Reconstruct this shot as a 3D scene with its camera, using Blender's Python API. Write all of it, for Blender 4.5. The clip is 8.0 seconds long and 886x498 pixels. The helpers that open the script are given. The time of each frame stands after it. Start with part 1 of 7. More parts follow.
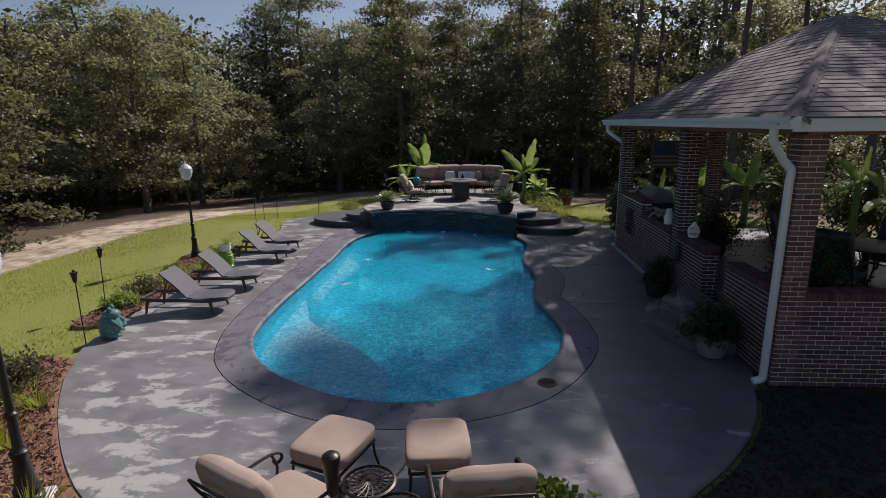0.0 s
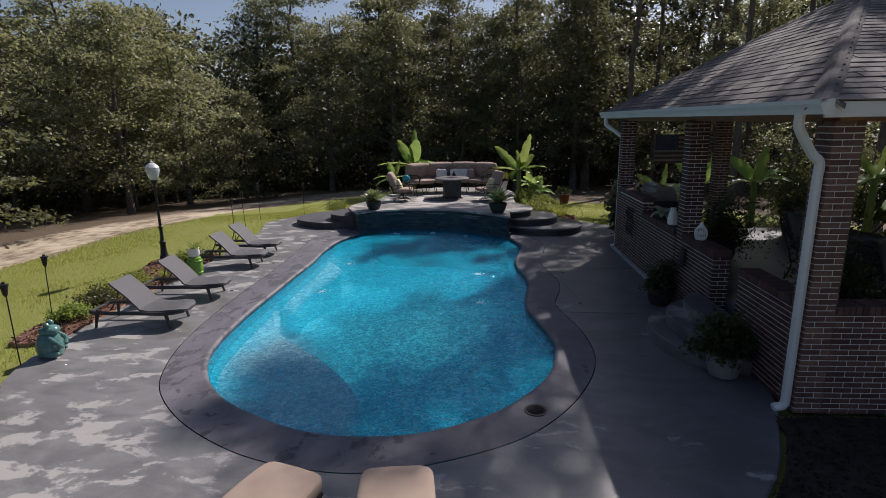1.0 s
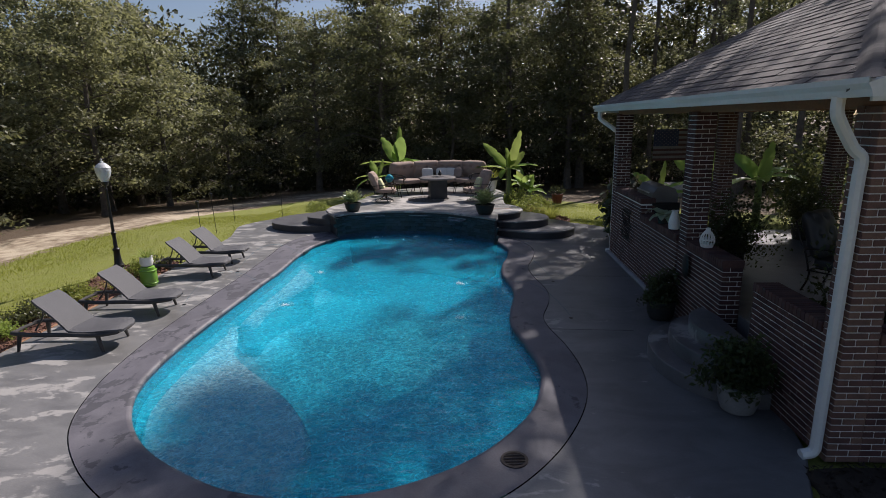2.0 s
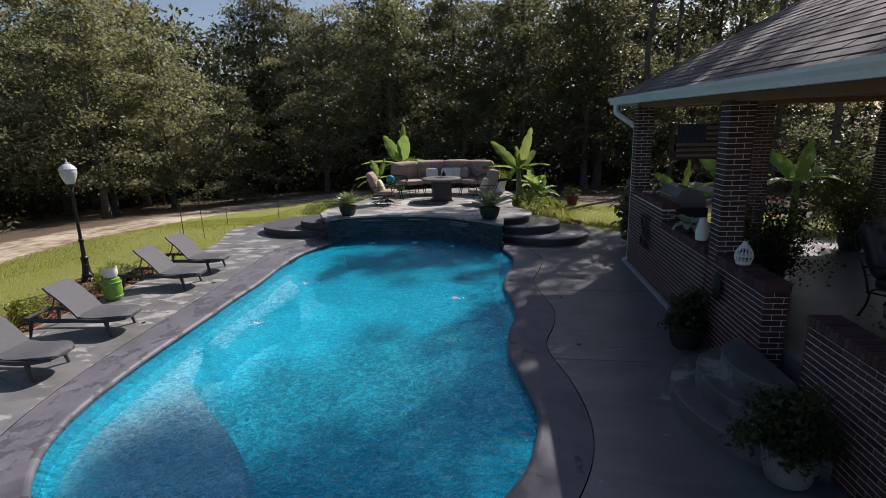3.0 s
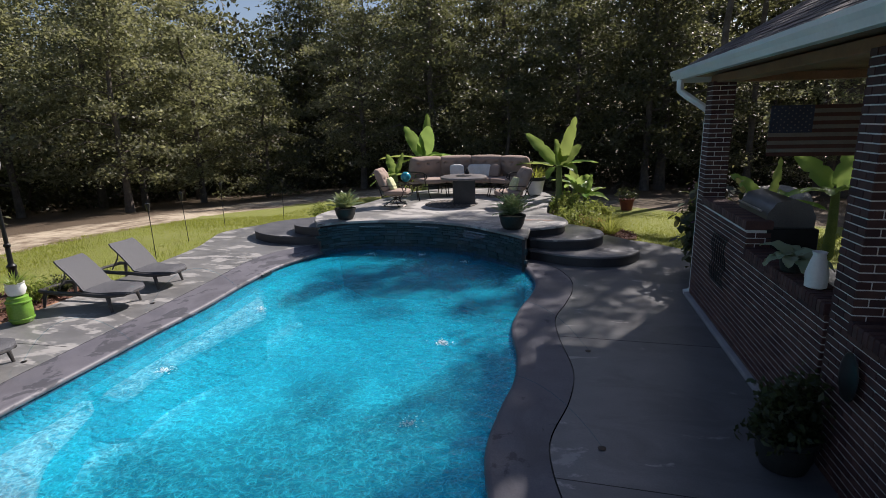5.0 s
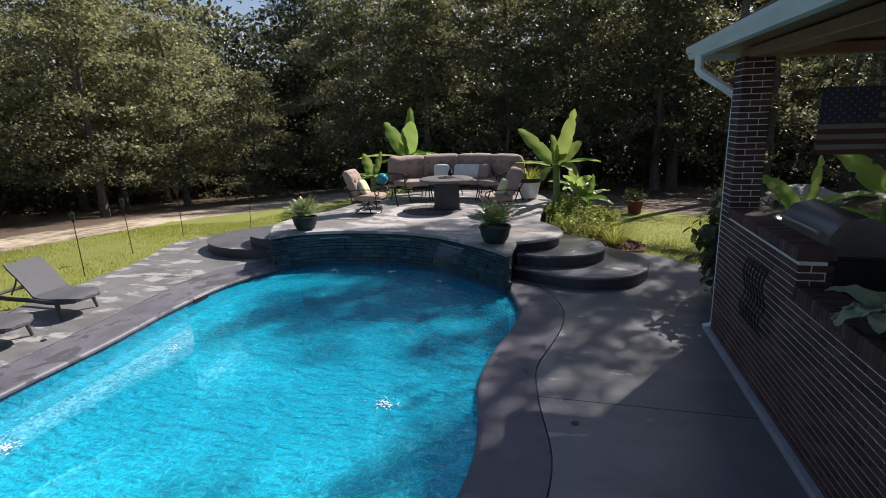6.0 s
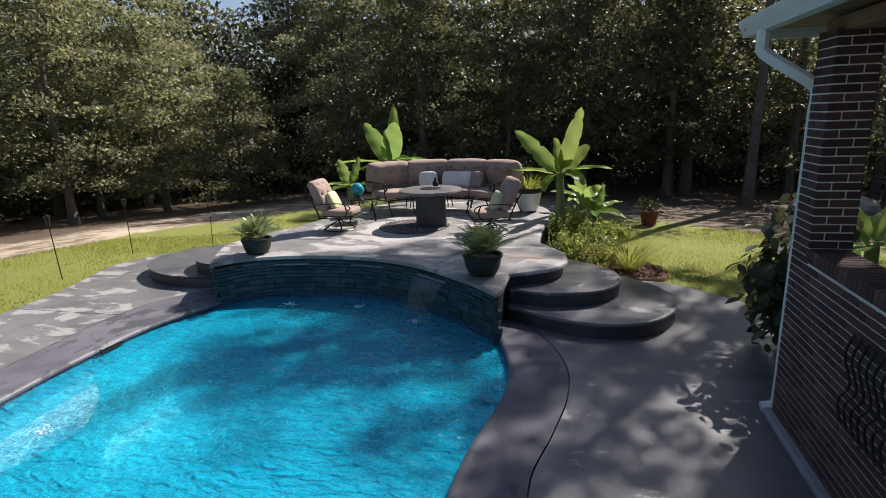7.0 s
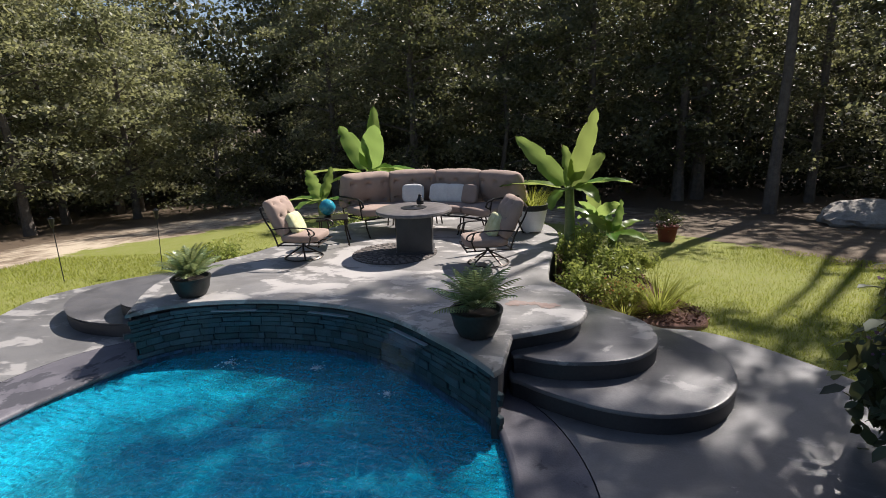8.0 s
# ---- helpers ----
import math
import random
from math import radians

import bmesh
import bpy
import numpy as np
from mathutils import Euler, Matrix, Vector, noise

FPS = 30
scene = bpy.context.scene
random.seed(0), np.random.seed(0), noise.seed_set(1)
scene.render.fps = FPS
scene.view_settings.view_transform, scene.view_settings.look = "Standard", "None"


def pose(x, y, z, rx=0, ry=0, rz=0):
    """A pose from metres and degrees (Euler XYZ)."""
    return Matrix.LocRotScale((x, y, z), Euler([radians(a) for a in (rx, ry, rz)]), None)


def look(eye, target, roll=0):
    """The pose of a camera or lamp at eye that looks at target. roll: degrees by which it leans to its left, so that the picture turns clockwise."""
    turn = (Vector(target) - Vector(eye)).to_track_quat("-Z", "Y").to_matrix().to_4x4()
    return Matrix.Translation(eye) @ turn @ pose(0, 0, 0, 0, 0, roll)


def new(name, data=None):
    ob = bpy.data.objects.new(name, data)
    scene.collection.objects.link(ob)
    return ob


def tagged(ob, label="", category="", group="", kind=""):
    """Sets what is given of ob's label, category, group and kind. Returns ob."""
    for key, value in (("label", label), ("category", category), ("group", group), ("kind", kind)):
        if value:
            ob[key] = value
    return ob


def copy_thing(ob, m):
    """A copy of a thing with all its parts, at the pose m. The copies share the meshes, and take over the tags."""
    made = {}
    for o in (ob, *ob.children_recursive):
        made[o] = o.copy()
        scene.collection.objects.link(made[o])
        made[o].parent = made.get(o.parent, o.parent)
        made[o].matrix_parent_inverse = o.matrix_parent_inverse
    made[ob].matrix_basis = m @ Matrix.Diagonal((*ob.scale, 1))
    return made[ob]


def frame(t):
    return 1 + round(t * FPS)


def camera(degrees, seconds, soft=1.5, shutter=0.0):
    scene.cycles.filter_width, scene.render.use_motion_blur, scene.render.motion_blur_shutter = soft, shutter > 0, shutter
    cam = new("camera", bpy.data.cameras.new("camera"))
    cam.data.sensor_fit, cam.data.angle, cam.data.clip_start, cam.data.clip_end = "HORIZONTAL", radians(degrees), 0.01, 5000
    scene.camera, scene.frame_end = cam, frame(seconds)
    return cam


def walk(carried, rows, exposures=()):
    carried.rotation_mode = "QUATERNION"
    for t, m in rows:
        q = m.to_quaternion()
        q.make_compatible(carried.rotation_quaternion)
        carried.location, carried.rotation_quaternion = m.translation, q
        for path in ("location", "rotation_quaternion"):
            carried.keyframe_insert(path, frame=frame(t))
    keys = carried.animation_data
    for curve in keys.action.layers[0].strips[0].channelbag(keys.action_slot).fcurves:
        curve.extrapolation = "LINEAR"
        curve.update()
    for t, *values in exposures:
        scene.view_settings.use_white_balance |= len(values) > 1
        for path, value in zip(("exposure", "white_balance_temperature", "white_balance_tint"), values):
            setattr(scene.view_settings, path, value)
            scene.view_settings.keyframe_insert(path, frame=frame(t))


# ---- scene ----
from mathutils.geometry import tessellate_polygon

# ---------- camera ----------
cam = camera(79.06, 8.0, soft=0.9)
ROWS = [
    (0.0, pose(3.590, 0.700, 3.199, 76.737, 0, 3.743) @ pose(0, 0, 0, 0, 0, -0.643)),
    (0.5, pose(3.708, 1.147, 3.157, 76.646, 0, 3.743) @ pose(0, 0, 0, 0, 0, -0.861)),
    (1.0, pose(3.838, 1.616, 3.093, 76.562, 0, 3.749) @ pose(0, 0, 0, 0, 0, -1.028)),
    (1.5, pose(3.962, 2.114, 3.041, 76.462, 0, 3.027) @ pose(0, 0, 0, 0, 0, -1.150)),
    (3.0, pose(4.474, 3.852, 2.909, 76.410, 0, 5.376) @ pose(0, 0, 0, 0, 0, -1.570)),
    (3.5, pose(4.630, 4.441, 2.853, 76.408, 0, 6.712) @ pose(0, 0, 0, 0, 0, -1.511)),
    (4.0, pose(4.788, 5.058, 2.795, 76.418, 0, 8.453) @ pose(0, 0, 0, 0, 0, -1.353)),
    (4.5, pose(4.970, 5.708, 2.724, 76.373, 0, 10.512) @ pose(0, 0, 0, 0, 0, -1.295)),
    (6.0, pose(5.452, 8.229, 2.564, 75.970, 0, 12.802) @ pose(0, 0, 0, 0, 0, -1.874)),
    (6.5, pose(5.517, 9.155, 2.543, 75.960, 0, 13.383) @ pose(0, 0, 0, 0, 0, -2.008)),
    (7.0, pose(5.453, 10.041, 2.567, 75.887, 0, 13.348) @ pose(0, 0, 0, 0, 0, -2.066)),
    (7.5, pose(5.340, 10.908, 2.622, 75.712, 0, 13.086) @ pose(0, 0, 0, 0, 0, -2.037)),
    (8.0, pose(5.201, 11.829, 2.657, 75.530, 0, 12.911) @ pose(0, 0, 0, 0, 0, -2.155)),
]
walk(cam, ROWS, exposures=[(0.0, 0.16, 6350, 20), (3.0, 0.38, 6350, 18), (4.5, 0.44, 6350, 18), (6.0, 0.72, 6350, 17), (8.0, 0.8, 6400, 16)])

# ---------- daylight ----------
SUN_DIR = Vector((0.388, 0.604, 0.695)).normalized()
world = bpy.data.worlds.new("sky")
scene.world = world
world.use_nodes = True
wn = world.node_tree
sky = wn.nodes.new("ShaderNodeTexSky")
sky.sky_type = "NISHITA"
sky.sun_disc = False
sky.sun_elevation = math.asin(SUN_DIR.z)
sky.sun_rotation = math.atan2(SUN_DIR.x, SUN_DIR.y)
wn.links.new(sky.outputs["Color"], wn.nodes["Background"].inputs["Color"])
wn.nodes["Background"].inputs["Strength"].default_value = 0.062
sun_data = bpy.data.lights.new("sun", "SUN")
sun_data.energy = 5.0
sun_data.angle = radians(0.53)
sun_data.color = (1.0, 0.95, 0.86)
sun_ob = new("sun", sun_data)
sun_ob.matrix_world = look(tuple(SUN_DIR * 60), (0, 0, 0))


# ---------- materials ----------
def lnk(nt, a, b):
    nt.links.new(a, b)


def noise_node(nt, vec, scale, detail=4.0, rough=0.55, dist=0.0):
    n = nt.nodes.new("ShaderNodeTexNoise")
    n.inputs["Scale"].default_value = scale
    n.inputs["Detail"].default_value = detail
    n.inputs["Roughness"].default_value = rough
    n.inputs["Distortion"].default_value = dist
    lnk(nt, vec, n.inputs["Vector"])
    return n.outputs["Fac"]


def ramp(nt, fac, lo, hi, c0=(0, 0, 0, 1), c1=(1, 1, 1, 1)):
    r = nt.nodes.new("ShaderNodeValToRGB")
    r.color_ramp.elements[0].position, r.color_ramp.elements[1].position = lo, hi
    r.color_ramp.elements[0].color, r.color_ramp.elements[1].color = c0, c1
    lnk(nt, fac, r.inputs["Fac"])
    return r.outputs["Color"]


def mix(nt, fac, a, b, kind="MIX"):
    m = nt.nodes.new("ShaderNodeMix")
    m.data_type, m.blend_type = "RGBA", kind
    for sock, val in ((m.inputs[0], fac), (m.inputs[6], a), (m.inputs[7], b)):
        if isinstance(val, (int, float)):
            sock.default_value = val
        elif isinstance(val, tuple):
            sock.default_value = (*val[:3], 1.0)
        else:
            lnk(nt, val, sock)
    return m.outputs[2]


def maths(nt, op, a, b=0.0):
    m = nt.nodes.new("ShaderNodeMath")
    m.operation = op
    for sock, val in zip(m.inputs, (a, b)):
        if isinstance(val, (int, float)):
            sock.default_value = val
        else:
            lnk(nt, val, sock)
    return m.outputs[0]


def base_mat(name, rough=0.6, metal=0.0, spec=0.5):
    m = bpy.data.materials.new(name)
    m.use_nodes = True
    nt = m.node_tree
    b = nt.nodes["Principled BSDF"]
    b.inputs["Roughness"].default_value = rough
    b.inputs["Metallic"].default_value = metal
    b.inputs["Specular IOR Level"].default_value = spec
    return m, nt, b


def coords(nt, scale=(1, 1, 1), world_space=False):
    if world_space:
        src = nt.nodes.new("ShaderNodeNewGeometry").outputs["Position"]
    else:
        src = nt.nodes.new("ShaderNodeTexCoord").outputs["Object"]
    mp = nt.nodes.new("ShaderNodeMapping")
    mp.inputs["Scale"].default_value = scale
    lnk(nt, src, mp.inputs["Vector"])
    return mp.outputs["Vector"]


def bumped(nt, b, fac, strength, dist):
    bm = nt.nodes.new("ShaderNodeBump")
    bm.inputs["Strength"].default_value = strength
    bm.inputs["Distance"].default_value = dist
    lnk(nt, fac, bm.inputs["Height"])
    lnk(nt, bm.outputs["Normal"], b.inputs["Normal"])


def plain(name, dark, light, rough=0.6, metal=0.0, big=2.0, fine=40.0, bump=0.25, dist=0.004, per_object=0.0,
          per_island=0.0, spec=0.5, world_space=False):
    """Two scales of variation between a dark and a light colour, with fine relief."""
    m, nt, b = base_mat(name, rough, metal, spec)
    v = coords(nt, world_space=world_space)
    n1, n2 = noise_node(nt, v, big, 5), noise_node(nt, v, fine, 3)
    f = maths(nt, "ADD", maths(nt, "MULTIPLY", n1, 0.6), maths(nt, "MULTIPLY", n2, 0.4))
    col = ramp(nt, f, 0.32, 0.68, (*dark, 1), (*light, 1))
    for amount, node, out in ((per_object, "ShaderNodeObjectInfo", "Random"), (per_island, "ShaderNodeNewGeometry", "Random Per Island")):
        if amount:
            rnd = nt.nodes.new(node).outputs[out]
            hsv = nt.nodes.new("ShaderNodeHueSaturation")
            lnk(nt, maths(nt, "ADD", maths(nt, "MULTIPLY", rnd, 2 * amount), 1 - amount), hsv.inputs["Value"])
            lnk(nt, maths(nt, "ADD", maths(nt, "MULTIPLY", rnd, 0.03), 0.485), hsv.inputs["Hue"])
            lnk(nt, col, hsv.inputs["Color"])
            col = hsv.outputs["Color"]
    lnk(nt, col, b.inputs["Base Color"])
    lnk(nt, maths(nt, "ADD", maths(nt, "MULTIPLY", n2, 0.2), rough - 0.1), b.inputs["Roughness"])
    if bump:
        bumped(nt, b, f, bump, dist)
    return m


def concrete(name, dark, light, dry, patch, rough, streak=(0.55, 1.25, 1.0), threshold=0.56, shade_x=None):
    """Stained concrete with sharp-edged dry patches over a damp ground tone; few patches east of the given x, where the
    tone is also darkened for shade.
    """
    m, nt, b = base_mat(name, rough)
    v = coords(nt, world_space=True)
    vs = coords(nt, streak, world_space=True)
    big, mid, fine = noise_node(nt, v, 0.55, 4), noise_node(nt, v, 3.0, 6), noise_node(nt, v, 60, 3)
    tone = ramp(nt, maths(nt, "ADD", maths(nt, "MULTIPLY", mid, 0.6), maths(nt, "MULTIPLY", fine, 0.4)), 0.33, 0.67, (*dark, 1), (*light, 1))
    tone = mix(nt, ramp(nt, big, 0.4, 0.65), tone, mix(nt, 0.5, tone, dark), "MIX")
    tone = mix(nt, ramp(nt, noise_node(nt, vs, 1.7, 6, 0.65, 0.8), 0.46, 0.6), tone, mix(nt, 0.45, tone, tuple(c * 0.6 for c in dark)))
    spots = noise_node(nt, vs, patch, 7, 0.62, 0.35)
    where = noise_node(nt, v, 0.3, 2)
    spots = maths(nt, "ADD", spots, maths(nt, "MULTIPLY", maths(nt, "SUBTRACT", where, 0.5), 0.35))
    spots = maths(nt, "ADD", spots, maths(nt, "MULTIPLY", maths(nt, "SUBTRACT", noise_node(nt, v, 14, 4, 0.7), 0.5), 0.14))
    if shade_x is not None:
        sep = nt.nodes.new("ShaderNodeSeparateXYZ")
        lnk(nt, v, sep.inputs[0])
        east = maths(nt, "MINIMUM", maths(nt, "MAXIMUM", maths(nt, "SUBTRACT", sep.outputs[0], shade_x), 0.0), 1.0)
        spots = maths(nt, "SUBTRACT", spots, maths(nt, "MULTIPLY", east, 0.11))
        # shade on the pavilion side is put into the tone here
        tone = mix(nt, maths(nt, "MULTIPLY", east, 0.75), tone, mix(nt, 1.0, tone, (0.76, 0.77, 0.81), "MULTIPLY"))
    edge = ramp(nt, spots, threshold, threshold + 0.04)
    col = mix(nt, maths(nt, "MULTIPLY", edge, 0.82), tone, mix(nt, fine, tuple(c * 0.85 for c in dry), dry))
    lnk(nt, col, b.inputs["Base Color"])
    lnk(nt, maths(nt, "ADD", maths(nt, "MULTIPLY", edge, 0.18), rough - 0.08), b.inputs["Roughness"])
    bumped(nt, b, maths(nt, "ADD", maths(nt, "MULTIPLY", mid, 0.7), maths(nt, "MULTIPLY", fine, 0.3)), 0.5, 0.008)
    return m


def leafy(name, dark, light, back=0.4, rough=0.45, value=0.35, hue=0.05, spec=0.4):
    """Leaves that let light through, each leaf of its own tone."""
    m, nt, b = base_mat(name, rough, 0.0, spec)
    g = nt.nodes.new("ShaderNodeNewGeometry")
    rnd = g.outputs["Random Per Island"]
    n = noise_node(nt, coords(nt), 1.2, 3)
    col = ramp(nt, maths(nt, "ADD", maths(nt, "MULTIPLY", rnd, 0.6), maths(nt, "MULTIPLY", n, 0.4)), 0.2, 0.8, (*dark, 1), (*light, 1))
    hsv = nt.nodes.new("ShaderNodeHueSaturation")
    orn = nt.nodes.new("ShaderNodeObjectInfo").outputs["Random"]
    lnk(nt, maths(nt, "ADD", maths(nt, "MULTIPLY", orn, hue), 0.5 - hue / 2), hsv.inputs["Hue"])
    lnk(nt, maths(nt, "ADD", maths(nt, "MULTIPLY", orn, value), 1 - value / 2), hsv.inputs["Value"])
    lnk(nt, col, hsv.inputs["Color"])
    lnk(nt, hsv.outputs["Color"], b.inputs["Base Color"])
    tr = nt.nodes.new("ShaderNodeBsdfTranslucent")
    warm = mix(nt, 0.5, hsv.outputs["Color"], (0.36, 0.37, 0.13))
    lnk(nt, warm, tr.inputs["Color"])
    ms = nt.nodes.new("ShaderNodeMixShader")
    ms.inputs[0].default_value = back
    lnk(nt, b.outputs[0], ms.inputs[1])
    lnk(nt, tr.outputs[0], ms.inputs[2])
    lnk(nt, ms.outputs[0], nt.nodes["Material Output"].inputs["Surface"])
    return m


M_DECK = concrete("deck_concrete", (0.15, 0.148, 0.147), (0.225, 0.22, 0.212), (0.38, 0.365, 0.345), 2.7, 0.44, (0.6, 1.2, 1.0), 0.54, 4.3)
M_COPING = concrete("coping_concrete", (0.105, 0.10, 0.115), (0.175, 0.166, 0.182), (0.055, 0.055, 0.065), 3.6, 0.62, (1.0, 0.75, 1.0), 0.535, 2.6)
M_PLATFORM = concrete("platform_concrete", (0.19, 0.182, 0.17), (0.28, 0.27, 0.255), (0.48, 0.455, 0.425), 2.2, 0.55, (0.7, 1.2, 1.0), 0.525)
M_STEP = concrete("step_concrete", (0.085, 0.085, 0.092), (0.165, 0.16, 0.16), (0.3, 0.29, 0.28), 2.4, 0.42, (0.8, 1.1, 1.0), 0.6)
# step concrete darkened to paint in the shade on upright faces
M_RISER_SHADE = plain("riser_shade_concrete", (0.022, 0.022, 0.026), (0.055, 0.055, 0.06), 0.5, big=2, fine=40, world_space=True)
M_PLASTER = plain("pool_plaster", (0.004, 0.37, 0.47), (0.008, 0.48, 0.57), 0.5, big=0.5, fine=30, bump=0.2, world_space=True)
M_SHELF = plain("shelf_plaster", (0.36, 0.46, 0.50), (0.50, 0.58, 0.60), 0.5, big=0.7, fine=30, bump=0.2, world_space=True)
M_TILE = plain("waterline_tile", (0.015, 0.035, 0.07), (0.04, 0.08, 0.13), 0.4, big=8, fine=30, per_object=0.4)
M_LEDGE = plain("ledger_stone", (0.010, 0.026, 0.034), (0.045, 0.075, 0.085), 0.55, big=4, fine=40, bump=0.9, dist=0.015, per_object=0.5)
M_BRICK = plain("brick", (0.068, 0.034, 0.03), (0.14, 0.067, 0.056), 0.8, big=9, fine=120, bump=0.5, dist=0.003, per_object=0.45, per_island=0.35)
M_MORTAR = plain("mortar", (0.58, 0.56, 0.53), (0.74, 0.72, 0.69), 0.9, big=5, fine=90, bump=0.4)
M_FOOTING = plain("pale_footing", (0.24, 0.24, 0.25), (0.36, 0.36, 0.37), 0.85, big=3, fine=60)
M_SHINGLE = plain("asphalt_shingle", (0.07, 0.062, 0.06), (0.15, 0.13, 0.12), 0.9, big=3, fine=160, bump=0.6, per_island=0.35, per_object=0.3)
M_GUTTER = plain("white_aluminium", (0.62, 0.64, 0.63), (0.74, 0.76, 0.74), 0.35, big=1.5, fine=30, bump=0.04)
M_SOFFIT = plain("stained_wood_ceiling", (0.18, 0.09, 0.05), (0.32, 0.17, 0.095), 0.5, big=3, fine=35)
M_TAN = plain("tan_cushion_fabric", (0.25, 0.185, 0.145), (0.33, 0.255, 0.205), 0.9, big=4, fine=260, bump=0.3, dist=0.002)
M_TAUPE = plain("taupe_cushion_fabric", (0.27, 0.195, 0.155), (0.38, 0.282, 0.23), 0.9, big=4, fine=260, bump=0.3, dist=0.002)
M_BRONZE = plain("bronze_metal", (0.03, 0.024, 0.02), (0.06, 0.05, 0.042), 0.4, 0.8, big=8, fine=80, bump=0.1)
M_BLACK = plain("black_metal", (0.015, 0.015, 0.016), (0.035, 0.035, 0.036), 0.4, 0.5, big=8, fine=80, bump=0.15)
M_DARKBOX = plain("dark_fire_table", (0.02, 0.02, 0.022), (0.045, 0.045, 0.047), 0.45, big=5, fine=80)
M_BARK = plain("bark", (0.06, 0.05, 0.042), (0.17, 0.145, 0.12), 0.95, big=5, fine=30, bump=0.8, dist=0.03)
M_LEAF = leafy("oak_leaves", (0.03, 0.037, 0.02), (0.15, 0.155, 0.088), 0.36, 0.5, value=0.55, hue=0.03, spec=0.4)
# leaf colour paled to stand in for sun on the outer trees
M_LEAFLIT = leafy("sunlit_tint_leaves", (0.08, 0.09, 0.05), (0.34, 0.34, 0.21), 0.48, 0.5, value=0.45, hue=0.03, spec=0.4)
# near-black leaf colour that paints in the shade inside the woods
M_WOODSHADE = leafy("shade_painted_leaves", (0.012, 0.015, 0.008), (0.045, 0.05, 0.025), 0.2)
M_SHRUB = leafy("shrub_leaves", (0.10, 0.16, 0.02), (0.33, 0.40, 0.06), 0.45)
M_DARKSHRUB = leafy("dark_shrub_leaves", (0.014, 0.024, 0.009), (0.045, 0.065, 0.023), 0.3)
M_CORNER = leafy("dark_glossy_leaf", (0.012, 0.022, 0.012), (0.06, 0.085, 0.04), 0.22, 0.5, value=0.2)
M_BANANA = leafy("banana_leaf", (0.09, 0.20, 0.03), (0.17, 0.33, 0.05), 0.6, 0.35, value=0.2)
M_STALK = plain("banana_stalk", (0.09, 0.14, 0.04), (0.18, 0.23, 0.08), 0.5, big=5, fine=40)
M_PALM = leafy("sago_leaf", (0.09, 0.14, 0.06), (0.32, 0.4, 0.19), 0.35, 0.3)
M_GRASSBLADE = leafy("grass_blade", (0.13, 0.155, 0.008), (0.33, 0.34, 0.022), 0.5, 0.65, spec=0.12)
M_WHITE = plain("white_glaze", (0.68, 0.67, 0.64), (0.82, 0.81, 0.78), 0.35, big=6, fine=60, bump=0.08)


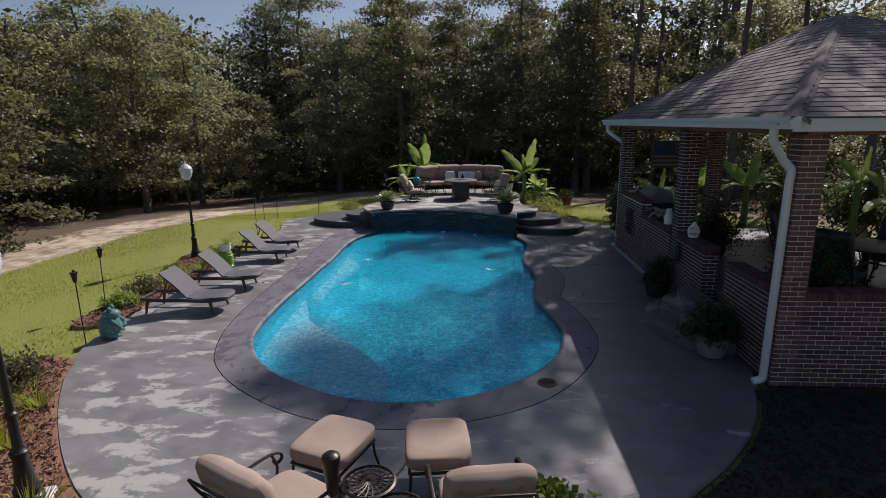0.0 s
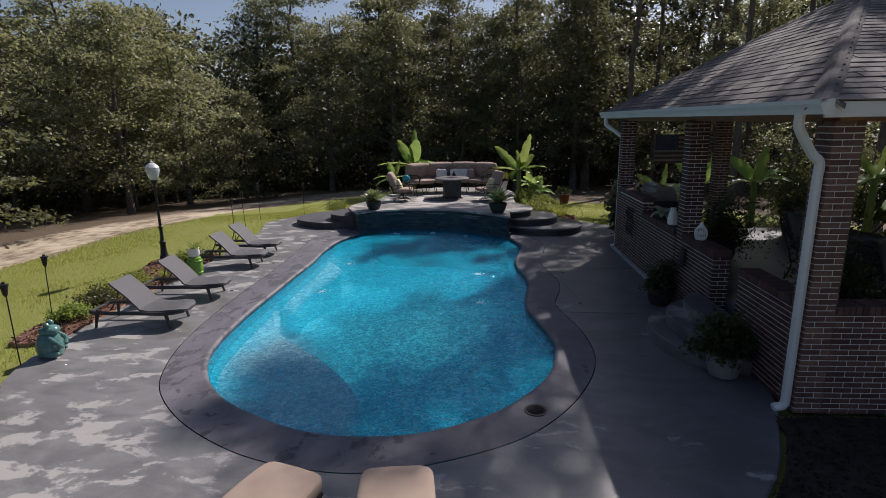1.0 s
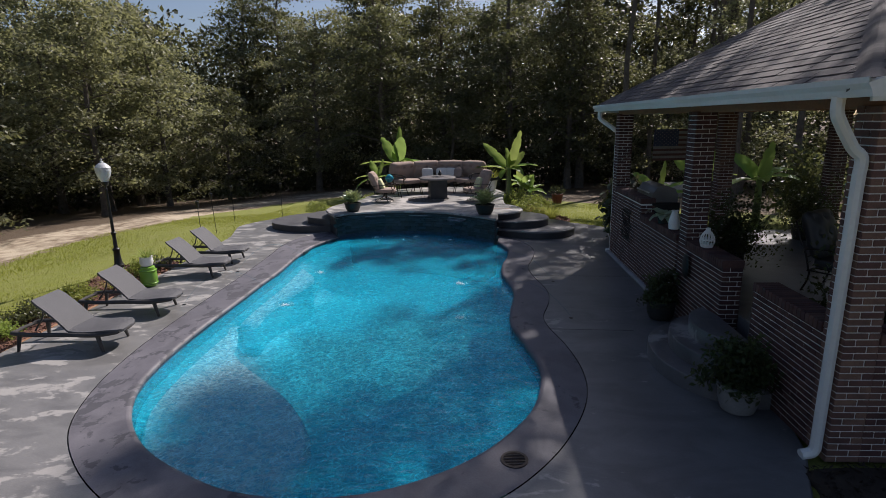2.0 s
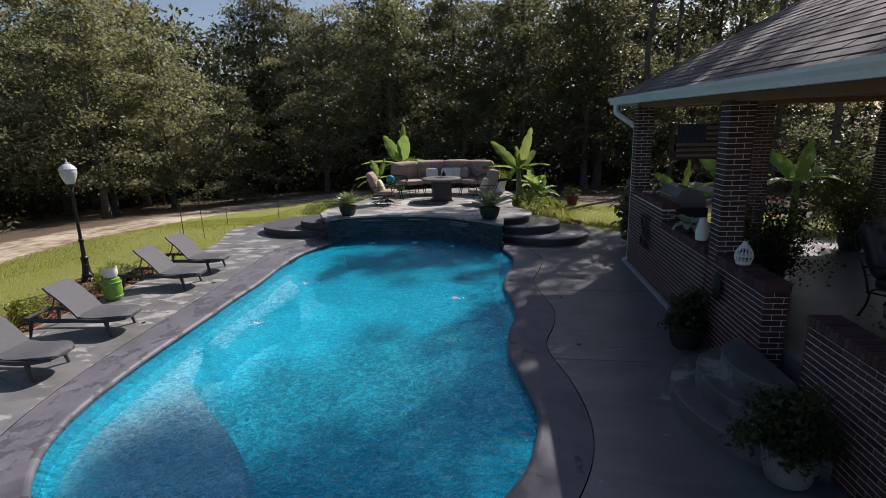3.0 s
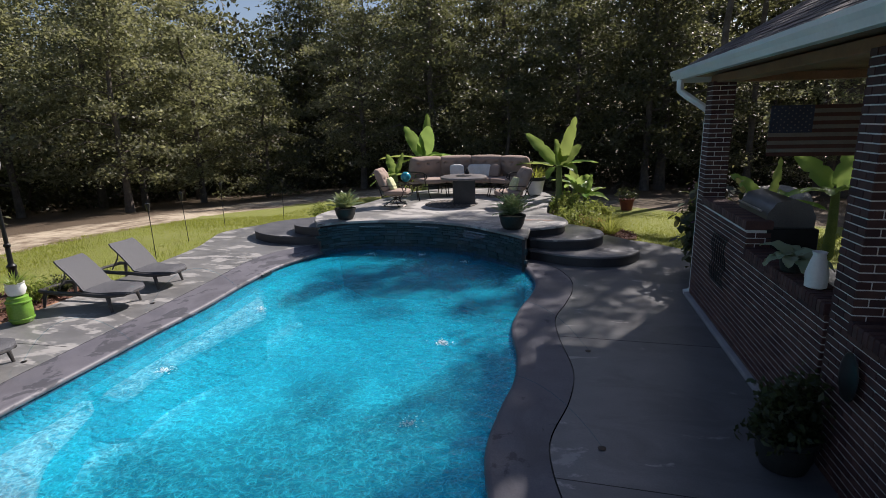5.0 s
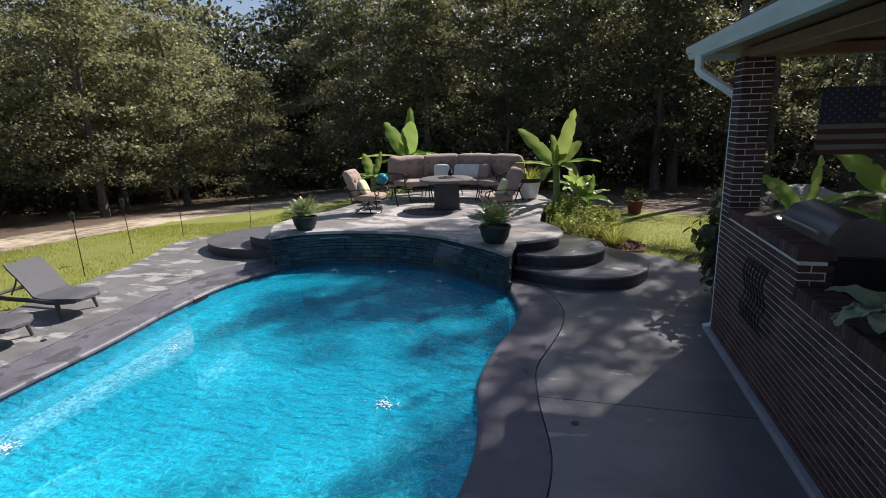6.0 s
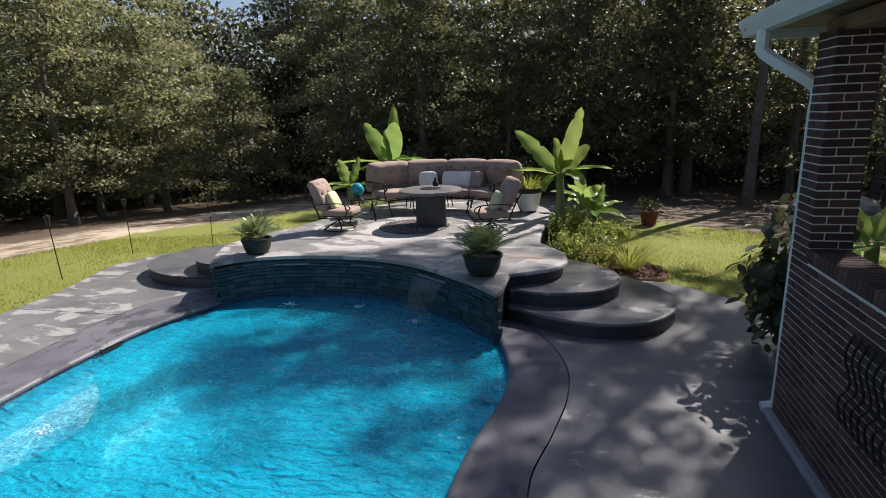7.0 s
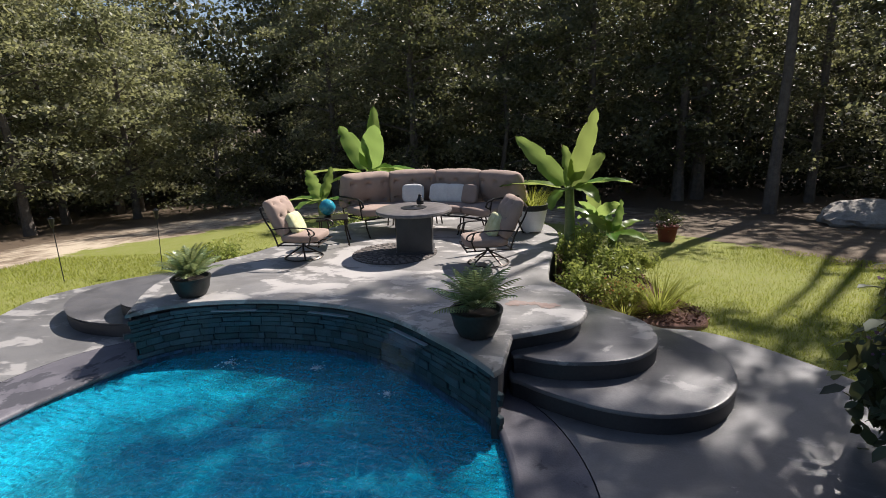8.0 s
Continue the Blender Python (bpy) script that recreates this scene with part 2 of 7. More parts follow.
# ---------- mesh helpers ----------
class MB:
    """Gathers vertices and faces of one mesh."""

    def __init__(self):
        self.v, self.f = [], []

    def add(self, verts, faces, m=None):
        n = len(self.v)
        self.v += [tuple(m @ Vector(p)) if m else tuple(p) for p in verts]
        self.f += [tuple(i + n for i in face) for face in faces]
        return self

    def box(self, size, m=None, ch=0.006):
        """A chamfered box about its own middle."""
        hx, hy, hz = (s / 2 for s in size)
        c = min(ch, hx * 0.45, hy * 0.45, hz * 0.45)
        vs, idx = [], {}
        for sx in (-1, 1):
            for sy in (-1, 1):
                for sz in (-1, 1):
                    for ax in range(3):
                        p = [sx * (hx - c), sy * (hy - c), sz * (hz - c)]
                        p[ax] = (sx * hx, sy * hy, sz * hz)[ax]
                        idx[sx, sy, sz, ax] = len(vs)
                        vs.append(p)
        fs = []
        for ax in range(3):
            o1, o2 = (ax + 1) % 3, (ax + 2) % 3
            for s in (-1, 1):
                ring = []
                for a, b in ((-1, -1), (1, -1), (1, 1), (-1, 1)):
                    k = [0, 0, 0]
                    k[ax], k[o1], k[o2] = s, a, b
                    ring.append(idx[(*k, ax)])
                fs.append(ring if s > 0 else ring[::-1])
            for a in (-1, 1):
                for b in (-1, 1):
                    k0, k1 = [0, 0, 0], [0, 0, 0]
                    k0[ax], k1[ax] = -1, 1
                    k0[o1] = k1[o1] = a
                    k0[o2] = k1[o2] = b
                    q = [idx[(*k0, o1)], idx[(*k1, o1)], idx[(*k1, o2)], idx[(*k0, o2)]]
                    fs.append(q if a * b < 0 else q[::-1])
        for sx in (-1, 1):
            for sy in (-1, 1):
                for sz in (-1, 1):
                    t = [idx[sx, sy, sz, 0], idx[sx, sy, sz, 1], idx[sx, sy, sz, 2]]
                    fs.append(t if sx * sy * sz > 0 else t[::-1])
        return self.add(vs, fs, m)

    def lathe(self, profile, n=24, m=None, caps=True):
        """Turns (radius, height) pairs round z."""
        vs = [(r * math.cos(2 * math.pi * i / n), r * math.sin(2 * math.pi * i / n), z) for r, z in profile for i in range(n)]
        fs = [(k * n + i, k * n + (i + 1) % n, (k + 1) * n + (i + 1) % n, (k + 1) * n + i) for k in range(len(profile) - 1) for i in range(n)]
        if caps:
            fs += [tuple(range(n))[::-1], tuple(range((len(profile) - 1) * n, len(profile) * n))]
        return self.add(vs, fs, m)

    def tube(self, pts, radii, n=8, m=None, flat=1.0):
        pts = [Vector(p) for p in pts]
        if not isinstance(radii, (list, tuple)):
            radii = [radii] * len(pts)
        vs, up = [], None
        for i, p in enumerate(pts):
            d = (pts[min(i + 1, len(pts) - 1)] - pts[max(i - 1, 0)]).normalized()
            if up is None:
                up = Vector((0, 0, 1)) if abs(d.z) < 0.9 else Vector((1, 0, 0))
            side = d.cross(up).normalized()
            up = side.cross(d).normalized()
            for k in range(n):
                a = 2 * math.pi * k / n
                vs.append(p + (side * math.cos(a) + up * math.sin(a) * flat) * radii[i])
        fs = [(i * n + k, i * n + (k + 1) % n, (i + 1) * n + (k + 1) % n, (i + 1) * n + k) for i in range(len(pts) - 1) for k in range(n)]
        fs += [tuple(range(n))[::-1], tuple(range((len(pts) - 1) * n, len(pts) * n))]
        return self.add(vs, fs, m)

    def cushion(self, size, m=None, n=14, e=0.4, tuft=0.0, seed=0):
        """A stuffed, rounded box; tuft: buttoned dimples on its two broad sides."""
        hx, hy, hz = (s / 2 for s in size)
        vs, fs = [], []
        rows = n

        def pw(a):
            return math.copysign(abs(a) ** e, a)

        for i in range(rows + 1):
            ph = -math.pi / 2 + math.pi * i / rows
            for k in range(2 * n):
                th = math.pi * k / n
                x, y, z = pw(math.cos(ph)) * pw(math.cos(th)), pw(math.cos(ph)) * pw(math.sin(th)), pw(math.sin(ph))
                w = noise.noise(Vector((x * 3 + seed, y * 3, z * 3))) * 0.02
                bulge = 1 - 0.25 * (x * x + y * y) / 2
                d = 0.0
                if tuft and abs(z) > 0.5:
                    d = tuft * (math.cos(x * 5.6) * math.cos(y * 5.6)) ** 4
                vs.append((x * hx * (1 + w), y * hy * (1 + w), z * hz * (bulge - d + w)))
        for i in range(rows):
            for k in range(2 * n):
                fs.append((i * 2 * n + k, i * 2 * n + (k + 1) % (2 * n), (i + 1) * 2 * n + (k + 1) % (2 * n), (i + 1) * 2 * n + k))
        return self.add(vs, fs, m)

    def pad(self, size, m=None, n=22, buttons=(3, 2), seed=0):
        """A boxy stuffed pad with button dimples and soft creases on its two broad sides."""
        hx, hy, hz = (s / 2 for s in size)
        grid = [math.sin(math.pi / 2 * (2 * i / n - 1)) for i in range(n + 1)]
        spots = [((2 * i + 1) / buttons[0] - 1, (2 * j + 1) / buttons[1] - 1) for i in range(buttons[0]) for j in range(buttons[1])]
        vs, fs = [], []
        for side in (1, -1):
            base = len(vs)
            for u in grid:
                for v in grid:
                    z = (max(0.0, 1 - abs(u) ** 5) * max(0.0, 1 - abs(v) ** 5)) ** 0.45
                    dip = sum(math.exp(-((u - a) ** 2 * hx * hx + (v - b) ** 2 * hy * hy) / 0.0016) for a, b in spots)
                    crease = 0.07 * noise.noise(Vector((u * 5 + seed, v * 2.2, side))) + 0.04 * noise.noise(Vector((u * 12, v * 5, seed)))
                    z = z * (1 - 0.5 * min(1.0, dip) + crease + 0.2 * (1 - u * u) * (1 - v * v))
                    w = 1 + 0.03 * noise.noise(Vector((u * 2, v * 2, seed + 5))) - 0.07 * (u * v) ** 4
                    vs.append((u * hx * w, v * hy * w, side * hz * z))
            for i in range(n):
                for j in range(n):
                    q = (base + i * (n + 1) + j, base + (i + 1) * (n + 1) + j, base + (i + 1) * (n + 1) + j + 1, base + i * (n + 1) + j + 1)
                    fs.append(q if side > 0 else q[::-1])
        return self.add(vs, fs, m)

    def prism(self, outline, z0, z1, ch=0.0, m=None):
        """An upright slab with the outline (counter-clockwise), its upper edge rounded over by ch."""
        n = len(outline)
        rings = [(0.0, z0)]
        if ch:
            rings += [(0.0, z1 - ch), (ch * 0.12, z1 - ch * 0.5), (ch * 0.42, z1 - ch * 0.14), (ch, z1)]
        else:
            rings += [(0.0, z1)]
        vs = []
        for off, z in rings:
            vs += [(x, y, z) for x, y in inset(outline, off)]
        fs = [(k * n + i, k * n + (i + 1) % n, (k + 1) * n + (i + 1) % n, (k + 1) * n + i) for k in range(len(rings) - 1) for i in range(n)]
        top = (len(rings) - 1) * n
        for tri in tessellate_polygon([[Vector((*p, 0.0)) for p in outline]]):
            p, q, r = (Vector(outline[i]) for i in tri)
            i, j, k = tri if (q - p).cross(r - p) > 0 else tri[::-1]
            fs += [(k, j, i), (top + i, top + j, top + k)]
        return self.add(vs, fs, m)

    def mesh(self, name, smooth=35):
        me = bpy.data.meshes.new(name)
        me.from_pydata(self.v, [], self.f)
        me.update()
        if smooth:
            me.polygons.foreach_set("use_smooth", np.ones(len(me.polygons), bool))
            me.set_sharp_from_angle(angle=radians(smooth))
        return me


def inset(outline, d):
    if not d:
        return list(outline)
    out, n = [], len(outline)
    for i in range(n):
        a, b, c = (Vector(outline[j % n]) for j in (i - 1, i, i + 1))
        t = (c - a).normalized()
        out.append((b.x - t.y * d, b.y + t.x * d))
    return out


def smooth_loop(points, per=8):
    """A closed Catmull-Rom curve through the points."""
    out, n = [], len(points)
    for i in range(n):
        p0, p1, p2, p3 = (Vector(points[j % n]) for j in (i - 1, i, i + 1, i + 2))
        for k in range(per):
            t = k / per
            q = 0.5 * (2 * p1 + (p2 - p0) * t + (2 * p0 - 5 * p1 + 4 * p2 - p3) * t * t + (3 * p1 - p0 - 3 * p2 + p3) * t ** 3)
            out.append((q.x, q.y))
    return out


def smooth_line(points, per=8):
    """An open Catmull-Rom curve through 2D or 3D points."""
    pts = [Vector(points[0])] + [Vector(p) for p in points] + [Vector(points[-1])]
    out = []
    for i in range(1, len(pts) - 2):
        p0, p1, p2, p3 = pts[i - 1 : i + 3]
        for k in range(per):
            t = k / per
            out.append(0.5 * (2 * p1 + (p2 - p0) * t + (2 * p0 - 5 * p1 + 4 * p2 - p3) * t * t + (3 * p1 - p0 - 3 * p2 + p3) * t ** 3))
    return out + [pts[-2]]


def fill_flat(name, loops, z, mat):
    """A flat face between an outer loop and holes."""
    bm = bmesh.new()
    for loop in loops:
        vs = [bm.verts.new((x, y, z)) for x, y in loop]
        for i in range(len(vs)):
            bm.edges.new((vs[i - 1], vs[i]))
    bmesh.ops.triangle_fill(bm, use_beauty=True, use_dissolve=False, edges=bm.edges[:])
    for f in bm.faces:
        if f.normal.z < 0:
            f.normal_flip()
    me = bpy.data.meshes.new(name)
    bm.to_mesh(me)
    bm.free()
    me.materials.append(mat)
    return me


def part(name, mb, mat, parent=None, label="", m=None, smooth=35):
    me = mb if isinstance(mb, bpy.types.Mesh) else mb.mesh(name, smooth)
    if mat and not me.materials:
        me.materials.append(mat)
    ob = new(name, me)
    if parent:
        ob.parent = parent
    if m:
        ob.matrix_basis = m
    return tagged(ob, label)


def thing(name, at, rz=0.0, label="", category="", group="", kind=""):
    ob = new(name)
    ob.empty_display_size = 0.1
    ob.matrix_basis = pose(at[0], at[1], at[2], 0, 0, rz)
    return tagged(ob, label, category, group, kind)


def fast_mesh(name, verts, faces_n, loops, mat):
    """A mesh straight from arrays; every face has faces_n corners."""
    me = bpy.data.meshes.new(name)
    nv, nf = len(verts), len(loops) // faces_n
    me.vertices.add(nv)
    me.vertices.foreach_set("co", np.asarray(verts, np.float32).ravel())
    me.loops.add(nf * faces_n)
    me.loops.foreach_set("vertex_index", np.asarray(loops, np.int32).ravel())
    me.polygons.add(nf)
    me.polygons.foreach_set("loop_start", np.arange(0, nf * faces_n, faces_n, dtype=np.int32))
    me.update(calc_edges=True)
    me.validate()
    me.materials.append(mat)
    return me


def leaf_cloud(rng, centres, spread, per, size, aspect=0.55, droop=0.3, flat=0.0):
    """Folded four-cornered leaves scattered round the centres: vertices and loops."""
    c = np.repeat(np.asarray(centres, float), per, axis=0)
    n = len(c)
    off = rng.normal(0, 1, (n, 3)) * np.asarray(spread)
    p = c + off
    d = rng.normal(0, 1, (n, 3))
    d[:, 2] = d[:, 2] * (1 - flat) - droop
    d /= np.linalg.norm(d, axis=1)[:, None]
    s = np.cross(d, rng.normal(0, 1, (n, 3)) * (1 - 0.5 * flat) + np.array([0, 0, 2.2 * flat]))
    s /= np.linalg.norm(s, axis=1)[:, None] + 1e-9
    ln = size * rng.uniform(0.6, 1.4, n)[:, None]
    nrm = np.cross(d, s)
    v = np.stack([p - d * ln / 2, p + s * ln * aspect / 2 + nrm * ln * 0.08, p + d * ln / 2, p - s * ln * aspect / 2 + nrm * ln * 0.08], 1)
    return v.reshape(-1, 3), np.arange(4 * n)


def oval_leaves(rng, centres, spread, per, size, aspect=0.62):
    """Six-cornered oval leaves, cupped along the rib and hanging outwards: vertices and loops."""
    c = np.repeat(np.asarray(centres, float), per, axis=0)
    n = len(c)
    p = c + rng.normal(0, 1, (n, 3)) * np.asarray(spread)
    d = rng.normal(0, 0.6, (n, 3)) + p * np.array([0.9, 0.9, 0.0]) + np.array([0, 0, -0.35])
    d /= np.linalg.norm(d, axis=1)[:, None]
    s = np.cross(d, np.array([0, 0, 1.0]) + rng.normal(0, 0.35, (n, 3)))
    s /= np.linalg.norm(s, axis=1)[:, None] + 1e-9
    up = np.cross(s, d)
    ln = size * rng.uniform(0.55, 1.3, n)[:, None]
    rows = [p + d * ln * t + s * ln * aspect * w + up * ln * lift for t, w, lift in
            ((-0.5, 0.0, 0.0), (-0.2, 0.47, 0.07), (0.22, 0.4, 0.05), (0.52, 0.0, -0.1), (0.22, -0.4, 0.05), (-0.2, -0.47, 0.07))]
    return np.stack(rows, 1).reshape(-1, 3), np.arange(6 * n)


# ---------- ground ----------
def ground_z(x, y):
    """The lawn falls gently away from the deck towards the woods."""
    d = max(0.0, y - 18.5)
    e = max(0.0, -3.5 - x)
    f = max(0.0, x - 13.0)
    z = -0.05 - 0.062 * d - 0.055 * e * (1 if y > -5 else 1) - 0.03 * f
    return max(z, -2.2)


def ground_mat():
    m, nt, b = base_mat("lawn_sand_and_litter", 0.95)
    pos = nt.nodes.new("ShaderNodeNewGeometry").outputs["Position"]
    sep = nt.nodes.new("ShaderNodeSeparateXYZ")
    lnk(nt, pos, sep.inputs[0])
    x, y = sep.outputs[0], sep.outputs[1]
    v = coords(nt, world_space=True)
    n1, n2, n3 = noise_node(nt, v, 0.35, 5), noise_node(nt, v, 2.5, 5), noise_node(nt, v, 45, 3)
    dx = maths(nt, "SUBTRACT", x, 1.0)
    ex = maths(nt, "ADD", maths(nt, "DIVIDE", maths(nt, "MINIMUM", dx, 0.0), 9.0), maths(nt, "DIVIDE", maths(nt, "MAXIMUM", dx, 0.0), 15.5))
    ry = maths(nt, "SUBTRACT", 17.5, maths(nt, "MULTIPLY", x, 0.35))
    ey = maths(nt, "DIVIDE", maths(nt, "SUBTRACT", y, 12.0), ry)
    e = maths(nt, "ADD", maths(nt, "MULTIPLY", ex, ex), maths(nt, "MULTIPLY", ey, ey))
    e = maths(nt, "ADD", e, maths(nt, "MULTIPLY", maths(nt, "SUBTRACT", n1, 0.5), 0.5))
    e = maths(nt, "ADD", e, maths(nt, "MULTIPLY", maths(nt, "SUBTRACT", n2, 0.5), 0.35))
    grass = mix(nt, n3, (0.10, 0.125, 0.013), (0.25, 0.27, 0.042))
    grass = mix(nt, ramp(nt, n2, 0.35, 0.7), grass, mix(nt, 0.45, grass, (0.24, 0.23, 0.08)))
    sand = mix(nt, n3, (0.38, 0.31, 0.22), (0.60, 0.51, 0.38))
    # brown patches paint in both leaf litter and dappled shade on the sand
    sand = mix(nt, ramp(nt, maths(nt, "ADD", maths(nt, "MULTIPLY", n2, 0.5), maths(nt, "MULTIPLY", n1, 0.5)), 0.42, 0.6), sand, (0.15, 0.105, 0.065))
    litter = mix(nt, n3, (0.04, 0.028, 0.016), (0.14, 0.095, 0.055))
    sand = mix(nt, maths(nt, "MULTIPLY", ramp(nt, maths(nt, "ADD", maths(nt, "MULTIPLY", x, 0.1), maths(nt, "MULTIPLY", n2, 0.4)), 0.65, 1.0), 0.8), sand, litter)
    col = mix(nt, ramp(nt, e, 0.96, 1.06), grass, sand)
    col = mix(nt, ramp(nt, maths(nt, "MULTIPLY", e, 0.5), 0.80, 0.95), col, litter)
    lnk(nt, col, b.inputs["Base Color"])
    bumped(nt, b, maths(nt, "ADD", n3, n2), 0.8, 0.03)
    return m


DECK = smooth_loop([(2.9, 2.7), (4.3, 3.6), (5.3, 4.72), (6.04, 5.42), (6.57, 6.06), (6.93, 6.76), (7.2, 7.45), (7.3, 9.0), (7.3, 11.5),
                    (7.3, 13.6), (7.45, 14.6), (8.1, 15.6), (8.35, 16.6), (8.05, 17.15), (7.73, 17.55), (7.29, 18.0), (6.83, 18.29),
                    (6.2, 18.36), (4.9, 18.6), (3.0, 19.6), (0.6, 20.2), (-0.8, 20.1), (-1.85, 19.72), (-2.5, 19.15), (-2.92, 18.3),
                    (-2.8, 17.6), (-2.55, 16.7), (-2.47, 15.5), (-2.4, 14.0), (-2.38, 12.3), (-2.4, 10.6), (-2.42, 9.2), (-2.35, 8.1),
                    (-2.1, 7.35), (-1.75, 6.72), (-1.25, 6.0), (-0.66, 5.3), (-0.12, 4.77), (0.44, 4.32), (1.5, 3.3)], 6)
POOL = smooth_loop([(2.7, 6.42), (3.3, 6.52), (3.92, 6.85), (4.38, 7.3), (4.76, 7.93), (4.92, 8.72), (4.83, 9.42), (4.67, 10.25), (4.71, 10.95),
                    (4.81, 11.6), (4.80, 12.2), (4.68, 13.0), (4.73, 13.72), (4.87, 14.4), (4.92, 14.98), (4.8, 15.58), (4.6, 16.1),
                    (4.2, 16.72), (3.66, 17.12), (2.95, 17.4), (2.1, 17.5), (1.3, 17.4), (0.68, 16.95), (0.34, 16.25), (0.08, 15.4),
                    (0.03, 14.4), (0.06, 13.3), (0.02, 12.3), (0.0, 11.2), (-0.03, 10.1), (0.0, 9.2), (0.08, 8.5), (0.27, 7.95),
                    (0.6, 7.43), (1.08, 6.98), (1.8, 6.58), (2.25, 6.45)], 5)
COPING = smooth_loop([(2.5, 5.82), (3.05, 5.87), (3.6, 6.05), (4.18, 6.35), (4.6, 6.72), (5.0, 7.28), (5.32, 8.0), (5.42, 8.7), (5.35, 9.47),
                      (5.2, 10.15), (5.19, 10.6), (5.36, 11.25), (5.41, 11.9), (5.27, 12.75), (5.23, 13.4), (5.37, 14.0), (5.49, 14.65),
                      (5.46, 15.3), (5.16, 16.05), (4.6, 16.7), (3.8, 17.5), (2.2, 17.9), (0.6, 17.5), (-0.12, 16.98), (-0.52, 16.4),
                      (-0.68, 15.6), (-0.62, 14.4), (-0.58, 12.8), (-0.59, 11.0), (-0.56, 9.7), (-0.46, 8.7), (-0.28, 7.95), (0.0, 7.32),
                      (0.5, 6.75), (1.1, 6.3), (1.75, 5.98)], 6)
WATER_Z = -0.09

# ground: one sheet from under the deck's rim to the horizon
c0 = Vector((2.5, 11.0))
rim = inset(DECK, 0.2)
scales = [1.0, 1.03, 1.06, 1.1, 1.15, 1.2, 1.27, 1.35, 1.45, 1.55, 1.7, 1.85, 2.0, 2.2, 2.4, 2.65, 2.9, 3.2, 3.6, 4.1, 4.8, 6, 8, 12, 20, 40, 90]
gv, gf, gn = [], [], len(rim)
for s in scales:
    for px, py in rim:
        q = c0 + (Vector((px, py)) - c0) * s
        far = min(1.0, max(0.0, (s - 1.05) * 3))
        gv.append((q.x, q.y, ground_z(q.x, q.y) + far * 0.05 * noise.noise(Vector((q.x * 0.35, q.y * 0.35, 0)))))
for k in range(len(scales) - 1):
    for i in range(gn):
        gf.append((k * gn + i, k * gn + (i + 1) % gn, (k + 1) * gn + (i + 1) % gn, (k + 1) * gn + i)[::-1])
g = MB()
g.add(gv, gf)
tagged(part("ground", g, ground_mat(), smooth=80), "sunlit green lawn running into a sandy strip and leaf litter", "ground", kind="structure")

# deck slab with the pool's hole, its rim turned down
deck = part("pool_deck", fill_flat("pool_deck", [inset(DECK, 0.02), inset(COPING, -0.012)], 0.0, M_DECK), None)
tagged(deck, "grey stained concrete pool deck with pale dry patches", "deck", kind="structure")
rim_mb = MB()
n = len(DECK)
ro, ri = DECK, inset(DECK, 0.02)
rim_mb.add([(*p, -0.14) for p in ro] + [(*p, -0.02) for p in ro] + [(*p, 0.0) for p in ri],
           [(k * n + i, k * n + (i + 1) % n, (k + 1) * n + (i + 1) % n, (k + 1) * n + i) for k in range(2) for i in range(n)])
part("deck_rim", rim_mb, M_DECK, deck)
gap = MB()
nc = len(COPING)
gap.add([(*p, -0.0) for p in inset(COPING, -0.012)] + [(*p, -0.03) for p in inset(COPING, -0.012)] + [(*p, -0.03) for p in COPING],
        [(k * nc + i, k * nc + (i + 1) % nc, (k + 1) * nc + (i + 1) % nc, (k + 1) * nc + i)[::-1] for k in range(2) for i in range(nc)])
part("expansion_joint", gap, M_BLACK, deck, "dark joint between deck and coping")

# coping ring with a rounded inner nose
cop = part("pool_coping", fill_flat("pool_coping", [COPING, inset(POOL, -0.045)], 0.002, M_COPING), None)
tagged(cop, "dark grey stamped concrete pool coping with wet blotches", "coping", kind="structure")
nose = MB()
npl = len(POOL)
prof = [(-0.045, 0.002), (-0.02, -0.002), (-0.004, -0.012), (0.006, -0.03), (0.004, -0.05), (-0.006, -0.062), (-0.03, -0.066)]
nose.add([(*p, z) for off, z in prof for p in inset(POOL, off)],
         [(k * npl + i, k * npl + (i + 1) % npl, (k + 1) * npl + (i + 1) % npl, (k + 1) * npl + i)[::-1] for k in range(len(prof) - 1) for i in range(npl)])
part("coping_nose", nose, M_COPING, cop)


# pool shell
def pool_depth(x, y):
    t = min(1.0, max(0.0, (y - 8.0) / 8.0))
    return 1.05 + 0.3 * t * t * (3 - 2 * t)


shell = MB()
rings = []
for k, (tt, dz) in enumerate([(0, None), (0.005, 0.5), (0.05, 0.2), (0.13, 0.07), (0.3, 0), (0.5, 0), (0.7, 0), (0.88, 0), (0.97, 0)]):
    for px, py in POOL:
        spine = Vector((2.55, min(15.0, max(8.6, py))))
        q = Vector((px, py)).lerp(spine, min(tt * 1.0, 1))
        z = -0.26 if dz is None else -pool_depth(q.x, q.y) + dz
        rings.append((q.x, q.y, z))
shell.add(rings, [(k * npl + i, k * npl + (i + 1) % npl, (k + 1) * npl + (i + 1) % npl, (k + 1) * npl + i)[::-1] for k in range(8) for i in range(npl)] + [tuple(range(8 * npl, 9 * npl))])
pool = part("pool_shell", shell, M_PLASTER, smooth=85)
tagged(pool, "turquoise blue plaster swimming pool shell", "pool", kind="structure")


def inside(pt, loop):
    x, y = pt
    hit = False
    for i in range(len(loop)):
        (x1, y1), (x2, y2) = loop[i - 1], loop[i]
        if (y1 > y) != (y2 > y) and x < (x2 - x1) * (y - y1) / (y2 - y1) + x1:
            hit = not hit
    return hit


